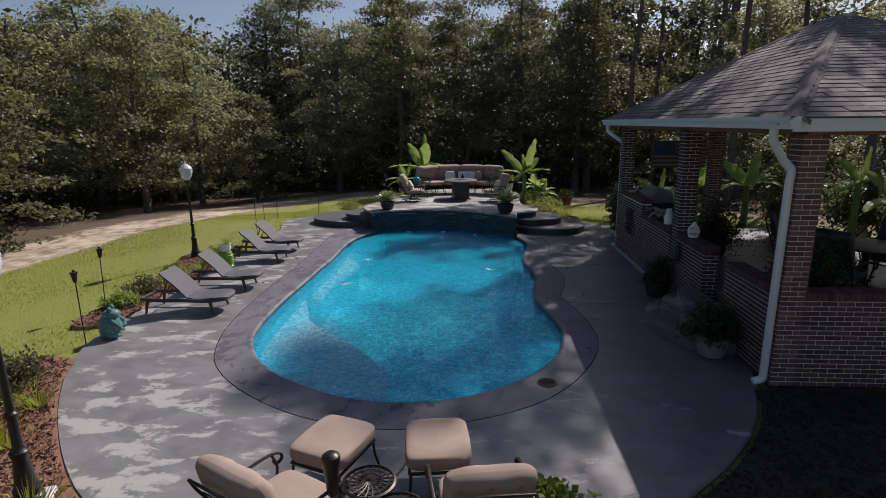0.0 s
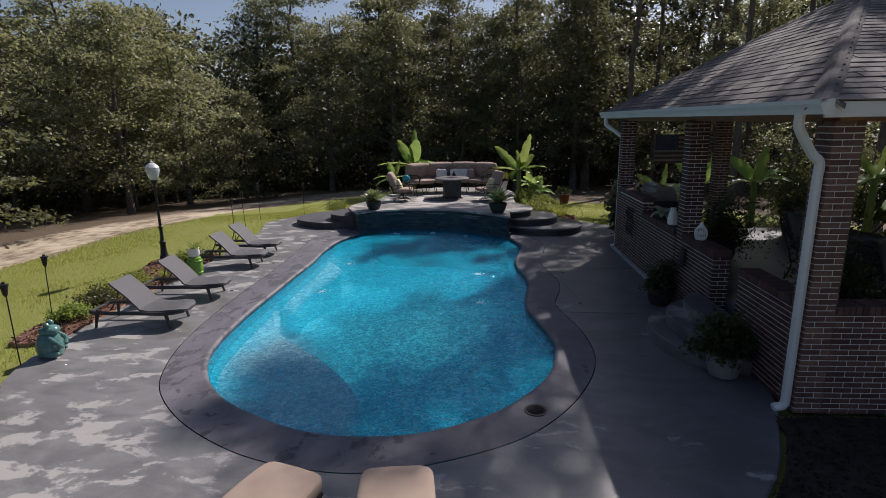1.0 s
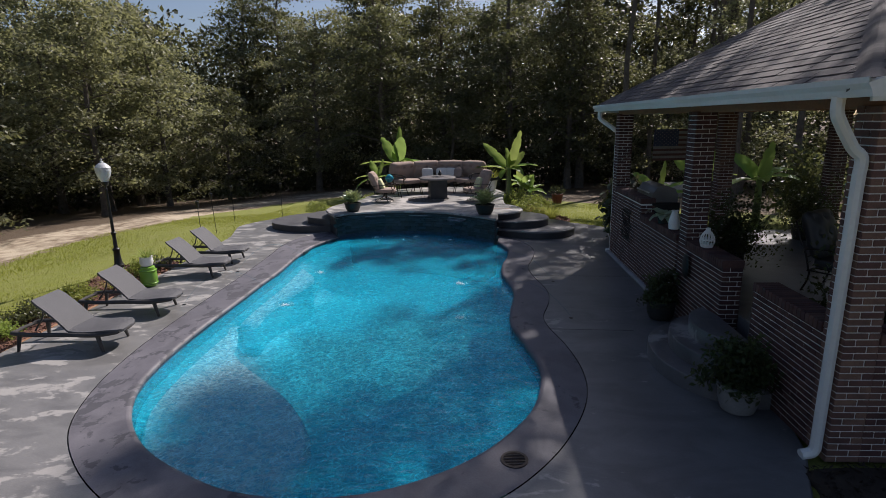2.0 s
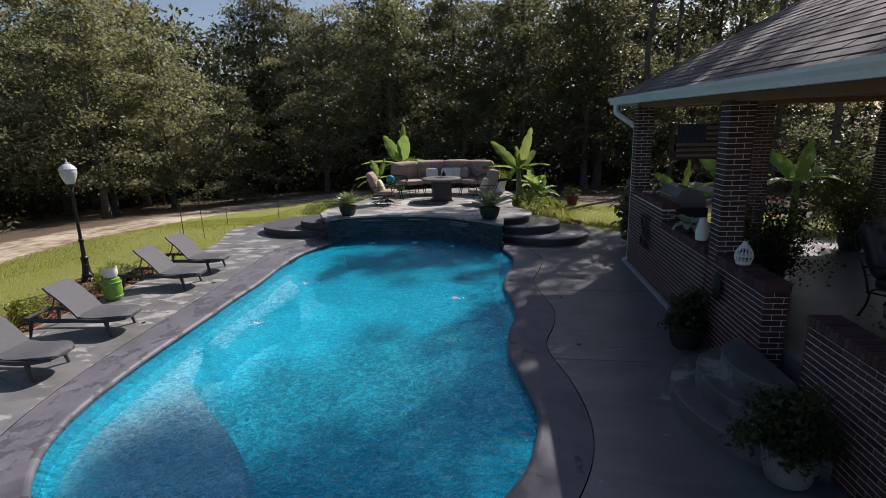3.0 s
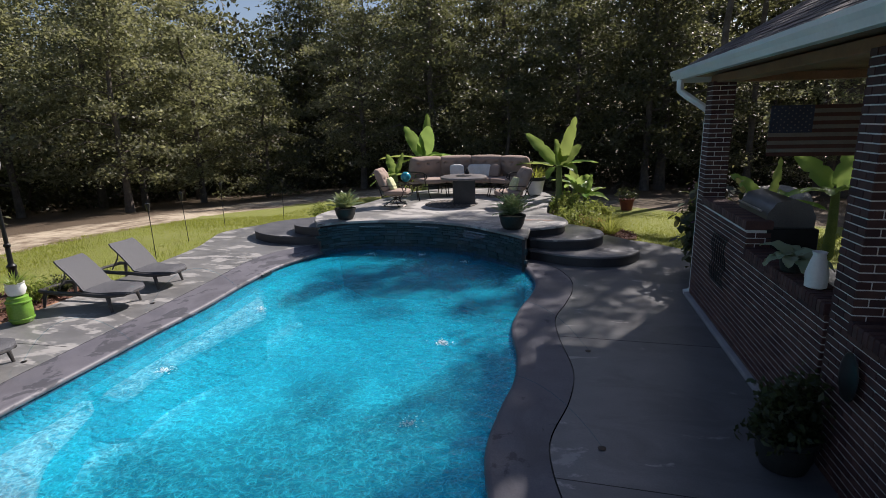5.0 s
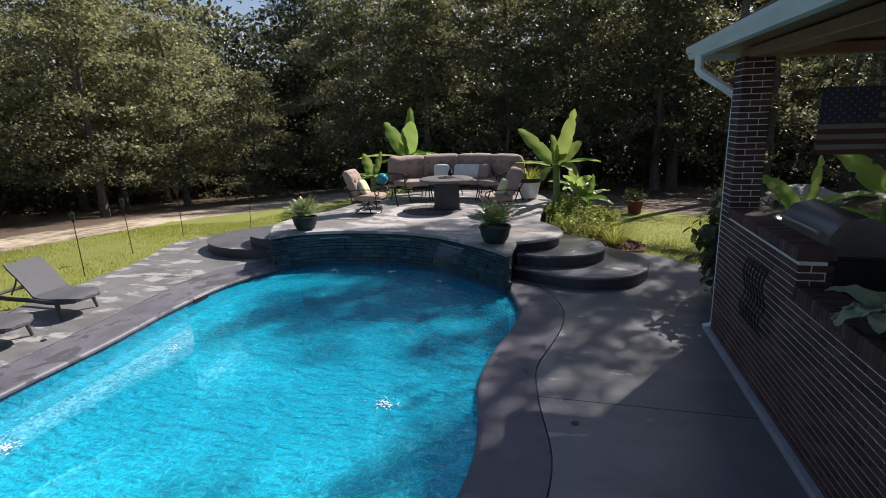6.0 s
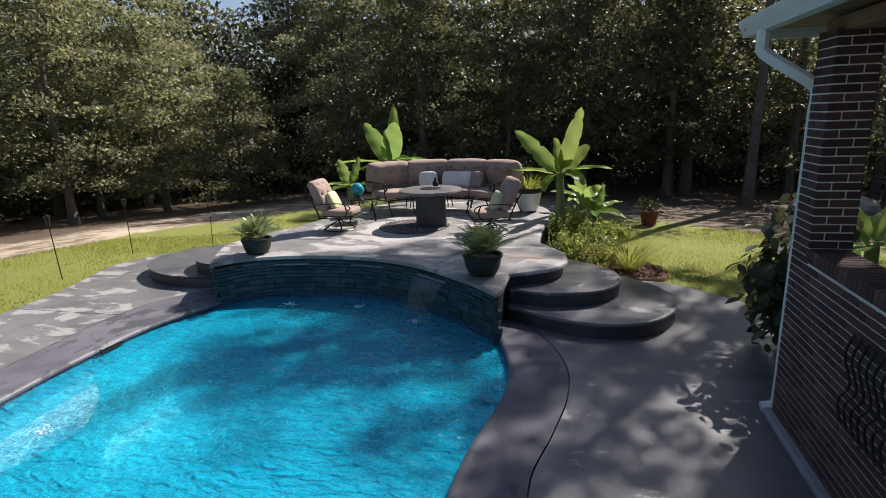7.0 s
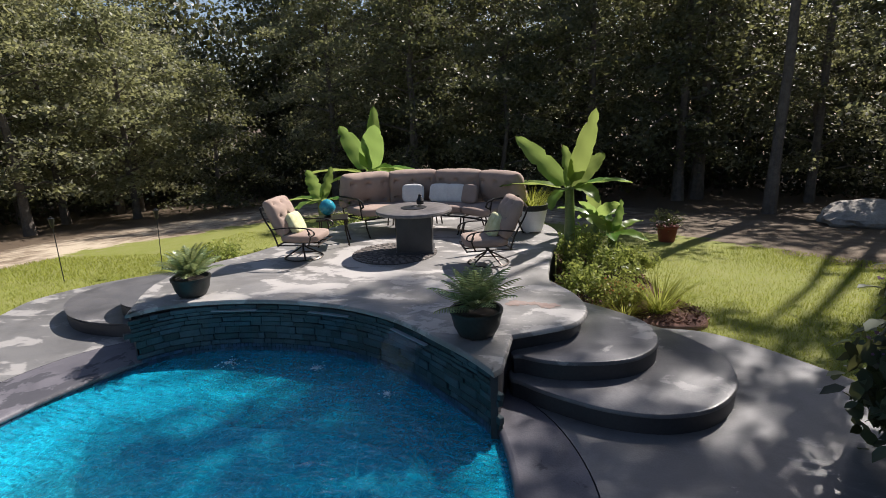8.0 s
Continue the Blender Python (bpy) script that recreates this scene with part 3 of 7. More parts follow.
# waterline tiles
TILE = MB().box((0.148, 0.012, 0.2), None, 0.003).mesh("waterline_tile", 0)
TILE.materials.append(M_TILE)
run = 0.0
for i in range(npl):
    a, b = Vector((*POOL[i - 1], 0)), Vector((*POOL[i], 0))
    seg = (b - a).length
    d = (b - a).normalized()
    while run < seg:
        c = a + d * run
        tile = new("waterline_tile", TILE)
        tile.parent = pool
        rot = Matrix((d, Vector((-d.y, d.x, 0)), Vector((0, 0, 1)))).transposed().to_4x4()
        tile.matrix_basis = Matrix.Translation(c + Vector((d.y, -d.x, 0)) * 0.014 + Vector((0, 0, -0.168))) @ rot
        run += 0.152
    run -= seg

# skimmer mouth under the coping on the lawn side
k = min(range(npl), key=lambda i: (POOL[i][0] - 0.05) ** 2 + (POOL[i][1] - 14.95) ** 2)
d = (Vector((*POOL[k], 0)) - Vector((*POOL[k - 1], 0))).normalized()
rot = Matrix((d, Vector((-d.y, d.x, 0)), Vector((0, 0, 1)))).transposed().to_4x4()
mouth = MB().box((0.3, 0.02, 0.07), None, 0.006)
tagged(part("skimmer", mouth, M_BLACK, None, m=Matrix.Translation(Vector((*POOL[k], -0.04)) + Vector((-d.y, d.x, 0)) * 0.05) @ rot), "dark skimmer mouth under the pool coping", "skimmer")

# tanning ledge at the near left, bench along the left side
ledge = [(2.28, 6.5), (2.4, 7.2), (2.3, 7.85), (2.0, 8.4), (1.58, 8.92), (1.12, 9.38), (0.7, 9.8), (0.4, 10.2), (0.22, 10.7), (0.02, 11.1), (-0.01, 10.1), (0.02, 9.2),
         (0.1, 8.5), (0.29, 7.97), (0.62, 7.46), (1.1, 7.01), (1.8, 6.61)]
part("tanning_ledge", MB().prism(smooth_loop(ledge, 4), -0.52, -0.36, 0.13), M_SHELF, pool, "pale shallow ledge under water")
part("ledge_wall", MB().prism(inset(smooth_loop(ledge, 4), 0.04), -1.3, -0.5), M_PLASTER, pool)
bench = [(0.04, 11.22), (0.3, 11.3), (0.26, 11.9), (0.3, 12.5), (0.4, 13.1), (0.52, 13.7), (0.54, 14.05), (0.42, 14.3), (0.06, 14.75), (0.04, 14.3), (0.07, 13.3), (0.03, 12.3)]
part("pool_bench", MB().prism(smooth_loop(bench, 4), -0.5, -0.36, 0.1), M_SHELF, pool, "pale underwater bench")
part("bench_wall", MB().prism(inset(smooth_loop(bench, 4), 0.04), -1.6, -0.48), M_PLASTER, pool)


# water
def water_mat():
    m = bpy.data.materials.new("pool_water")
    m.use_nodes = True
    nt = m.node_tree
    nt.nodes.remove(nt.nodes["Principled BSDF"])
    rf = nt.nodes.new("ShaderNodeBsdfRefraction")
    rf.inputs["IOR"].default_value = 1.33
    rf.inputs["Roughness"].default_value = 0.0
    rf.inputs["Color"].default_value = (0.78, 0.97, 1.0, 1)
    sc = nt.nodes.new("ShaderNodeBsdfDiffuse")
    sc.inputs["Color"].default_value = (0.004, 0.49, 0.73, 1)
    gl = nt.nodes.new("ShaderNodeBsdfGlossy")
    gl.inputs["Roughness"].default_value = 0.03
    fr = nt.nodes.new("ShaderNodeFresnel")
    fr.inputs["IOR"].default_value = 1.33
    body, top, thru = (nt.nodes.new("ShaderNodeMixShader") for _ in range(3))
    body.inputs[0].default_value = 0.46
    thru.inputs[0].default_value = 0.6
    clear = nt.nodes.new("ShaderNodeBsdfTransparent")
    v = coords(nt, world_space=True)
    w1, w2 = noise_node(nt, v, 1.9, 3, 0.55, 0.8), noise_node(nt, coords(nt, (0.8, 1.25, 1), True), 8.0, 4, 0.6, 1.3)
    bm = nt.nodes.new("ShaderNodeBump")
    bm.inputs["Strength"].default_value = 0.75
    bm.inputs["Distance"].default_value = 0.1
    lnk(nt, maths(nt, "ADD", maths(nt, "MULTIPLY", w1, 0.5), maths(nt, "MULTIPLY", w2, 0.7)), bm.inputs["Height"])
    # small wavelets, drawn out across the wind, tilt the upper skin more than the light that passes
    chop = nt.nodes.new("ShaderNodeBump")
    chop.inputs["Strength"].default_value = 1.0
    chop.inputs["Distance"].default_value = 0.12
    lnk(nt, maths(nt, "ADD", maths(nt, "MULTIPLY", noise_node(nt, coords(nt, (0.6, 1.5, 1), True), 7.0, 3, 0.55, 1.0), 0.7), maths(nt, "MULTIPLY", w1, 0.4)), chop.inputs["Height"])
    for node, source in ((rf, bm), (fr, bm), (sc, chop), (gl, chop)):
        lnk(nt, source.outputs["Normal"], node.inputs["Normal"])
    # painted caustics: a net of bright streaks put into the see-through colour
    painted_net = None
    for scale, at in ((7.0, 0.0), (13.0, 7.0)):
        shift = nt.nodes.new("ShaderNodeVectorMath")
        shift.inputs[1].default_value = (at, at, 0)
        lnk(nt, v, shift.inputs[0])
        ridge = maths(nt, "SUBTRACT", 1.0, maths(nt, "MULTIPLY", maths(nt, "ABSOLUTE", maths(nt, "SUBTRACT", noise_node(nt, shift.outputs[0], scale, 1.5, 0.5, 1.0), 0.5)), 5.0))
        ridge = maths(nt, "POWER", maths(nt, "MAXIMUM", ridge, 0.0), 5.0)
        painted_net = ridge if painted_net is None else maths(nt, "ADD", painted_net, ridge)
    gain = maths(nt, "ADD", maths(nt, "MULTIPLY", painted_net, 1.4), 0.95)
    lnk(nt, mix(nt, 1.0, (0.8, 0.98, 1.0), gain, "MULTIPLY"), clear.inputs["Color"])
    lnk(nt, rf.outputs[0], thru.inputs[1])
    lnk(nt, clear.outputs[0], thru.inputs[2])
    lnk(nt, thru.outputs[0], body.inputs[1])
    lnk(nt, sc.outputs[0], body.inputs[2])
    lnk(nt, maths(nt, "MULTIPLY", fr.outputs[0], 0.65), top.inputs[0])
    lnk(nt, body.outputs[0], top.inputs[1])
    lnk(nt, gl.outputs[0], top.inputs[2])
    lnk(nt, top.outputs[0], nt.nodes["Material Output"].inputs["Surface"])
    return m


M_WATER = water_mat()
# rippled surface: crossing wavelets, choppier towards the near end
STEP = 0.05
wx, wy = [-0.15 + STEP * i for i in range(106)], [6.4 + STEP * i for i in range(226)]
wv, wf, index = [], [], {}
edge_of_water = inset(POOL, -0.03)
near_pool = [[inside((x, y), edge_of_water) for y in wy] for x in wx]
for i in range(len(wx) - 1):
    for j in range(len(wy) - 1):
        if near_pool[i][j] or near_pool[i + 1][j] or near_pool[i][j + 1] or near_pool[i + 1][j + 1]:
            quad = []
            for a, b in ((i, j), (i + 1, j), (i + 1, j + 1), (i, j + 1)):
                if (a, b) not in index:
                    index[a, b] = len(wv)
                    p = Vector((wx[a], wy[b], 0.3))
                    h = 0.010 * noise.noise(p * 1.9) + 0.0055 * noise.noise(p * 4.6 + Vector((3, 1, 0))) + 0.0016 * noise.noise(p * 9.0)
                    wv.append((p.x, p.y, WATER_Z + h))
                quad.append(index[a, b])
            wf.append(tuple(quad))
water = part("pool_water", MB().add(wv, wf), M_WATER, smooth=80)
tagged(water, "clear rippling blue swimming pool water with a painted caustic net", "water", kind="structure")

# raised platform with its curved spill wall
ARC = [(0.42, 16.56), (0.75, 16.93), (1.4, 17.16), (2.1, 17.22), (2.83, 17.13), (3.52, 16.83), (4.09, 16.38), (4.44, 16.07), (4.68, 15.8)]
arc = [tuple(p) for p in smooth_line(ARC, 6)]
RIGHT = [tuple(p) for p in smooth_line([(4.76, 16.58), (5.05, 16.75), (5.36, 16.98), (5.48, 17.38), (5.38, 17.82), (5.16, 18.19), (5.05, 18.45), (5.06, 19.5), (5.15, 20.85),
                                        (4.85, 21.75), (4.1, 22.35), (3.0, 22.55), (1.9, 22.3), (1.1, 21.6), (0.7, 20.6), (0.42, 19.4), (0.1, 18.7), (-0.05, 18.25),
                                        (-0.1, 17.7), (0.1, 17.15)], 4)]
PLAT = [(x, y) for x, y in arc] + [(4.74, 15.9)] + RIGHT
PLAT_Z = 0.57
slab = MB().prism(PLAT, PLAT_Z - 0.05, PLAT_Z, 0.04)
platform = part("raised_platform", slab, M_PLATFORM)
tagged(platform, "raised grey concrete patio platform with pale dry patches", "patio platform", kind="structure")
part("platform_wall", MB().prism(inset(PLAT, 0.06), -2.1, PLAT_Z - 0.05), M_RISER_SHADE, platform, "wall under the platform, painted dark for its shade")


def half_steps(name, outlines, label):
    ob = None
    for outline, z in outlines:
        loop = smooth_loop(outline, 5)
        tread = part("tread", MB().prism(loop, z - 0.036, z, 0.03), M_STEP, None)
        part("riser", MB().prism(inset(loop, 0.012), z - 0.24, z - 0.036), M_RISER_SHADE, tread)
        tread.name = name
        tagged(tread, label, "step", "curved platform steps")


half_steps("curved_step", [
    ([(4.72, 16.55), (4.86, 16.38), (5.18, 16.19), (5.63, 16.02), (6.09, 16.01), (6.5, 16.21), (6.77, 16.64), (6.8, 17.2), (6.5, 17.7), (6.0, 18.1), (5.4, 18.35), (4.75, 18.35), (4.72, 17.5)], 0.19),
    ([(4.73, 16.66), (4.86, 16.54), (5.16, 16.46), (5.55, 16.5), (5.92, 16.67), (6.15, 17.05), (6.1, 17.55), (5.78, 17.88), (5.4, 18.15), (5.0, 18.28), (4.73, 17.8)], 0.38)],
    "rounded grey concrete step beside the spill wall")
half_steps("curved_step", [
    ([(0.5, 17.3), (0.12, 17.22), (-0.43, 17.15), (-0.95, 17.22), (-1.35, 17.42), (-1.7, 17.75), (-1.85, 18.2), (-1.65, 18.8), (-1.1, 19.3), (-0.3, 19.55), (0.4, 19.5), (0.5, 18.4)], 0.19),
    ([(0.5, 17.35), (0.1, 17.25), (-0.25, 17.3), (-0.55, 17.52), (-0.68, 17.85), (-0.6, 18.3), (-0.3, 18.65), (0.15, 18.9), (0.5, 18.9)], 0.38)],
    "rounded grey concrete step leading up to the platform")


# ---------- pavilion ----------
pav = thing("brick_pavilion", (7.15, 10.7, 0), 0, "open brick pavilion with shingled hip roof and half walls", "pavilion")
OFF = Vector((7.15, 10.7, 0))


def loc(x, y, z):
    return Vector((x, y, z)) - OFF


WX, BRL, BRH, COURSE = 7.18, 0.182, 0.051, 0.0607
BRICK_MESH = MB().box((BRL, 0.03, BRH), None, 0.004).mesh("brick", 0)
BRICK_MESH.materials.append(M_BRICK)
brick_jobs = []


def brick_face(owner, origin, along, out, length, z0, z1, near, lay=0):
    """Running-bond bricks proud of a mortar core. near: this face's bricks are parts of their own."""
    along, out = Vector(along), Vector(out)
    rows = int(round((z1 - z0) / COURSE))
    for r in range(rows):
        u = -(BRL + 0.01) / 2 if (r + lay) % 2 else 0.0
        while u < length - 0.02:
            a, b = max(u, 0.0), min(u + BRL, length)
            if b - a > 0.03:
                c = Vector(origin) + along * ((a + b) / 2) + Vector((0, 0, z0 + (r + 0.5) * COURSE)) - out * 0.0122
                rot = Matrix((along, out, Vector((0, 0, 1)))).transposed().to_4x4()
                brick_jobs.append((owner, Matrix.Translation(c - OFF) @ rot @ Matrix.Diagonal(((b - a) / BRL, 1, 1, 1)), near))
            u += BRL + 0.01


def wall_piece(name, x0, x1, y0, y1, z0, z1, faces, label="", near=(), cap=True):
    """A core with bricks on the named faces and a rowlock cap."""
    d = 0.005
    top = z1 - (0.1 if cap else 0.0)
    core = part(name, MB().box((x1 - x0 - 2 * d, y1 - y0 - 2 * d, top - z0), Matrix.Translation(loc((x0 + x1) / 2, (y0 + y1) / 2, (z0 + top) / 2)), 0.003), M_MORTAR, pav, label)
    if "w" in faces:
        brick_face(core, (x0, y1, 0), (0, -1, 0), (-1, 0, 0), y1 - y0, z0, top, "w" in near)
    if "e" in faces:
        brick_face(core, (x1, y0, 0), (0, 1, 0), (1, 0, 0), y1 - y0, z0, top, False)
    if "s" in faces:
        brick_face(core, (x0, y0, 0), (1, 0, 0), (0, -1, 0), x1 - x0, z0, top, "s" in near, 1)
    if "n" in faces:
        brick_face(core, (x1, y1, 0), (-1, 0, 0), (0, 1, 0), x1 - x0, z0, top, False, 1)
    if cap:
        lengthwise = (y1 - y0) >= (x1 - x0)
        span, wide = (y1 - y0, x1 - x0) if lengthwise else (x1 - x0, y1 - y0)
        count = int(span / COURSE)
        for i in range(count):
            u = -span / 2 + (i + 0.5) * span / count
            c = loc((x0 + x1) / 2, (y0 + y1) / 2, top + 0.05) + (Vector((0, u, 0)) if lengthwise else Vector((u, 0, 0)))
            sx, sy = (wide + 0.03) / BRL, 0.097 / BRH
            rot = Matrix.Rotation(0 if lengthwise else radians(90), 4, "Z")
            brick_jobs.append((core, Matrix.Translation(c) @ rot @ Matrix.Rotation(radians(90), 4, "X") @ Matrix.Diagonal((sx, 0.097 / 0.03, 0.058 / BRH, 1)), "w" in near))
        bed = MB().box((x1 - x0 - 0.06, y1 - y0 - 0.06, 0.092), Matrix.Translation(loc((x0 + x1) / 2, (y0 + y1) / 2, top + 0.046)), 0.002)
        part("cap_bed", bed, M_MORTAR, core)


CW = 0.28
Y0, Y1, X1 = 6.98, 14.62, 11.85
wall_piece("half_wall", WX, WX + 0.24, 12.55, Y1 - CW, 0.0, 1.52, "wes", "brick half wall behind the grill counter", near="w")
wall_piece("half_wall", WX, WX + 0.24, 10.74, 12.55, 0.0, 1.24, "wes", "brick half wall with rowlock cap")
wall_piece("half_wall", WX, WX + 0.24, 9.2, 10.4, 0.0, 1.24, "wes", "brick half wall beside the steps")
wall_piece("half_wall", WX, WX + 0.24, Y0 + CW, 8.45, 0.0, 1.2, "wen", "brick half wall beside the steps")
wall_piece("half_wall", WX + CW, X1 - CW, Y0, Y0 + 0.24, 0.0, 1.2, "sn", "brick half wall on the open end")
for y in (Y0, 10.4, Y1 - CW):
    wall_piece("column", WX, WX + CW, y, y + CW, 0.0, 3.01, "wsen", "square brick column", near="ws" if y > 14 else "", cap=False)
for x, y in ((X1 - CW, Y0), (X1 - CW, 10.4), (X1 - CW, Y1 - CW), (9.3, Y1 - CW)):
    wall_piece("column", x, x + CW, y, y + CW, 0.0, 3.01, "wsen", "square brick column", cap=False)
part("floor_slab", MB().box((X1 - WX - 0.5, Y1 - Y0 - 0.5, 0.5), Matrix.Translation(loc((WX + X1) / 2, (Y0 + Y1) / 2, 0.29)), 0.01), M_DECK, pav, "raised concrete floor")
for z, r, ry in ((0.18, 0.88, 1.05), (0.36, 0.64, 0.82), (0.54, 0.42, 0.6)):
    half = [(WX + 0.12, 8.9 + ry), *[(WX - r * math.sin(math.pi * k / 18), 8.9 + ry * math.cos(math.pi * k / 18)) for k in range(19)], (WX + 0.12, 8.9 - ry)]
    if z > 0.5:
        half = [(x, min(9.19, max(8.46, y))) if x > WX - 0.01 else (x, y) for x, y in half]
        half = [(min(x, WX - 0.012), y) for x, y in half]
    else:
        half = [(min(x, WX - 0.012), y) for x, y in half]
    part("entry_step", MB().prism([(x - OFF.x, y - OFF.y) for x, y in half], z - 0.18, z, 0.02), M_STEP, pav, "rounded concrete entry step")
# pale footing along the wall's foot
part("wall_footing", MB().box((0.075, 4.0, 0.06), Matrix.Translation(loc(WX - 0.039, 12.62, 0.03)), 0.012), M_FOOTING, pav, "pale concrete footing strip")
# beams and ceiling
for cx, cy, sx, sy in ((WX + 0.17, (Y0 + Y1) / 2, 0.26, Y1 - Y0), (X1 - 0.17, (Y0 + Y1) / 2, 0.26, Y1 - Y0), ((WX + X1) / 2, Y0 + 0.17, X1 - WX - 0.6, 0.26), ((WX + X1) / 2, Y1 - 0.17, X1 - WX - 0.6, 0.26)):
    part("beam", MB().box((sx, sy, 0.1), Matrix.Translation(loc(cx, cy, 3.065)), 0.008), M_SOFFIT, pav, "stained wooden beam")
ceil = part("board_ceiling", MB().box((5.3, 8.3, 0.01), Matrix.Translation(loc(9.64, 10.98, 3.16)), 0.002), M_SOFFIT, pav, "stained tongue and groove board ceiling")
CEIL = MB().box((5.3, 0.213, 0.014), None, 0.004).mesh("ceiling_board")
CEIL.materials.append(M_SOFFIT)
for i in range(38):
    cb = new("ceiling_board", CEIL)
    cb.parent = ceil
    cb.matrix_basis = Matrix.Translation(loc(9.64, 6.94 + i * 0.2185, 3.142))
# roof
A, B, C, D = Vector((6.93, 6.76, 3.2)), Vector((12.4, 6.76, 3.2)), Vector((12.4, 15.2, 3.2)), Vector((6.93, 15.2, 3.2))
R1, R2 = Vector((9.7, 10.75, 4.86)), Vector((9.7, 11.4, 4.86))
core = MB()
core.add([p - OFF for p in (A, B, C, D, R1, R2)], [(3, 0, 4, 5), (0, 1, 4), (1, 2, 5, 4), (2, 3, 5), (0, 3, 2, 1)])
roof = part("roof", core, M_SHINGLE, pav, "weathered brown-grey asphalt shingle roof", smooth=0)
fascia = MB()
for (x, y, sx, sy) in ((9.665, 6.775, 5.45, 0.03), (9.665, 15.185, 5.45, 0.03), (12.385, 10.98, 0.03, 8.38)):
    fascia.box((sx, sy, 0.14), Matrix.Translation(loc(x, y, 3.13)), 0.004)
part("fascia", fascia, M_GUTTER, pav, "grey painted fascia board")
shingle_jobs = []
TAB = MB().box((0.33, 0.2, 0.014), None, 0.003).mesh("shingle", 0)
TAB.materials.append(M_SHINGLE)
rng = random.Random(4)
for ends, near in (((D, A, R1, R2), True), ((A, B, R1, R1), False), ((B, C, R2, R1), False), ((C, D, R2, R2), False)):
    e0, e1, t1, t0 = ends
    length = (e1 - e0).length
    along = (e1 - e0).normalized()
    up = ((t0 + t1) / 2 - (e0 + e1) / 2)
    up = (up - along * up.dot(along))
    slope = up.length
    up.normalize()
    nrm = along.cross(up)
    l0, l1 = (t0 - e0).dot(along), (t1 - e0).dot(along)
    rows_n = int(slope / 0.14)
    for r in range(rows_n):
        s = (r + 0.5) / rows_n
        a, b = l0 * s, length + (l1 - length) * s
        u = a - rng.random() * 0.3
        while u < b:
            w = rng.choice((0.2, 0.27, 0.33, 0.4))
            p, q = max(u, a), min(u + w, b)
            if q - p > 0.05:
                centre = e0 + along * ((p + q) / 2) + up * (s * slope) + nrm * (0.011 + rng.random() * 0.004)
                rot = Matrix((along, up, nrm)).transposed().to_4x4() @ Matrix.Rotation(radians(-3.2), 4, "X")
                shingle_jobs.append((Matrix.Translation(centre - OFF) @ rot @ Matrix.Diagonal(((q - p - 0.004) / 0.33, 0.9, 1 + rng.random() * 0.6, 1)), near))
            u += w
prof = [(-0.15, -0.055), (-0.08, 0.012), (-0.03, 0.04), (0.03, 0.04), (0.08, 0.012), (0.15, -0.055)]
cap_mb = MB().add([(x, -0.09, z) for x, z in prof] + [(x, 0.09, z) for x, z in prof] + [(x, -0.09, z - 0.012) for x, z in prof],
                  [(k, k + 1, k + 7, k + 6) for k in range(5)] + [(k + 12, k + 13, k + 1, k) for k in range(5)])
CAP = cap_mb.mesh("ridge_cap", 0)
CAP.materials.append(M_SHINGLE)
for p, q in ((A, R1), (B, R1), (C, R2), (D, R2), (R1, R2)):
    d = (q - p).normalized()
    for i in range(int((q - p).length / 0.14)):
        c = p + d * ((i + 0.5) * 0.14)
        side = d.cross(Vector((0, 0, 1))).normalized()
        rot = Matrix((side, d, side.cross(d))).transposed().to_4x4() @ Matrix.Rotation(radians(4), 4, "X")
        cap_ob = new("ridge_cap", CAP)
        cap_ob.parent = roof
        cap_ob.matrix_basis = Matrix.Translation(c - OFF) @ rot
# gutter and downspouts
gp = [(0.0, 0.0), (-0.085, 0.0), (-0.10, 0.05), (-0.125, 0.09), (-0.125, 0.13), (-0.115, 0.13), (-0.115, 0.095), (-0.08, 0.01), (-0.008, 0.01), (-0.008, 0.13), (0.0, 0.13)]
gut = MB()
gl = [(6.93 + x, yy, 3.09 + z) for yy in (6.62, 15.24) for x, z in gp]
k = len(gp)
gut.add([Vector(p) - OFF for p in gl], [(i, (i + 1) % k, k + (i + 1) % k, k + i) for i in range(k)] + [(0, 1, 2, 3, 9, 10)[::-1], tuple(k + i for i in (0, 1, 2, 3, 9, 10))])
part("gutter", gut, M_GUTTER, pav, "white metal rain gutter along the eave", smooth=0)
for yy, ys, wy in ((7.01, 7.05, 1), (14.8, 14.67, -1)):
    px = WX - 0.05 if wy > 0 else WX + 0.05
    pts = smooth_line([(6.87, yy, 3.1), (6.87, yy, 3.0), (6.9, yy, 2.92), (px - 0.08, ys, 2.72), (px, ys, 2.64), (px, ys, 2.5)], 5) + [Vector((px, ys, z)) for z in (2.0, 1.4, 0.8, 0.2)] + smooth_line([(px, ys, 0.1), (px - 0.03, ys, 0.05), (px - 0.12, ys, 0.03)], 3)
    part("downspout", MB().tube([p - OFF for p in pts], 0.048, 8), M_GUTTER, pav, "white metal downspout")


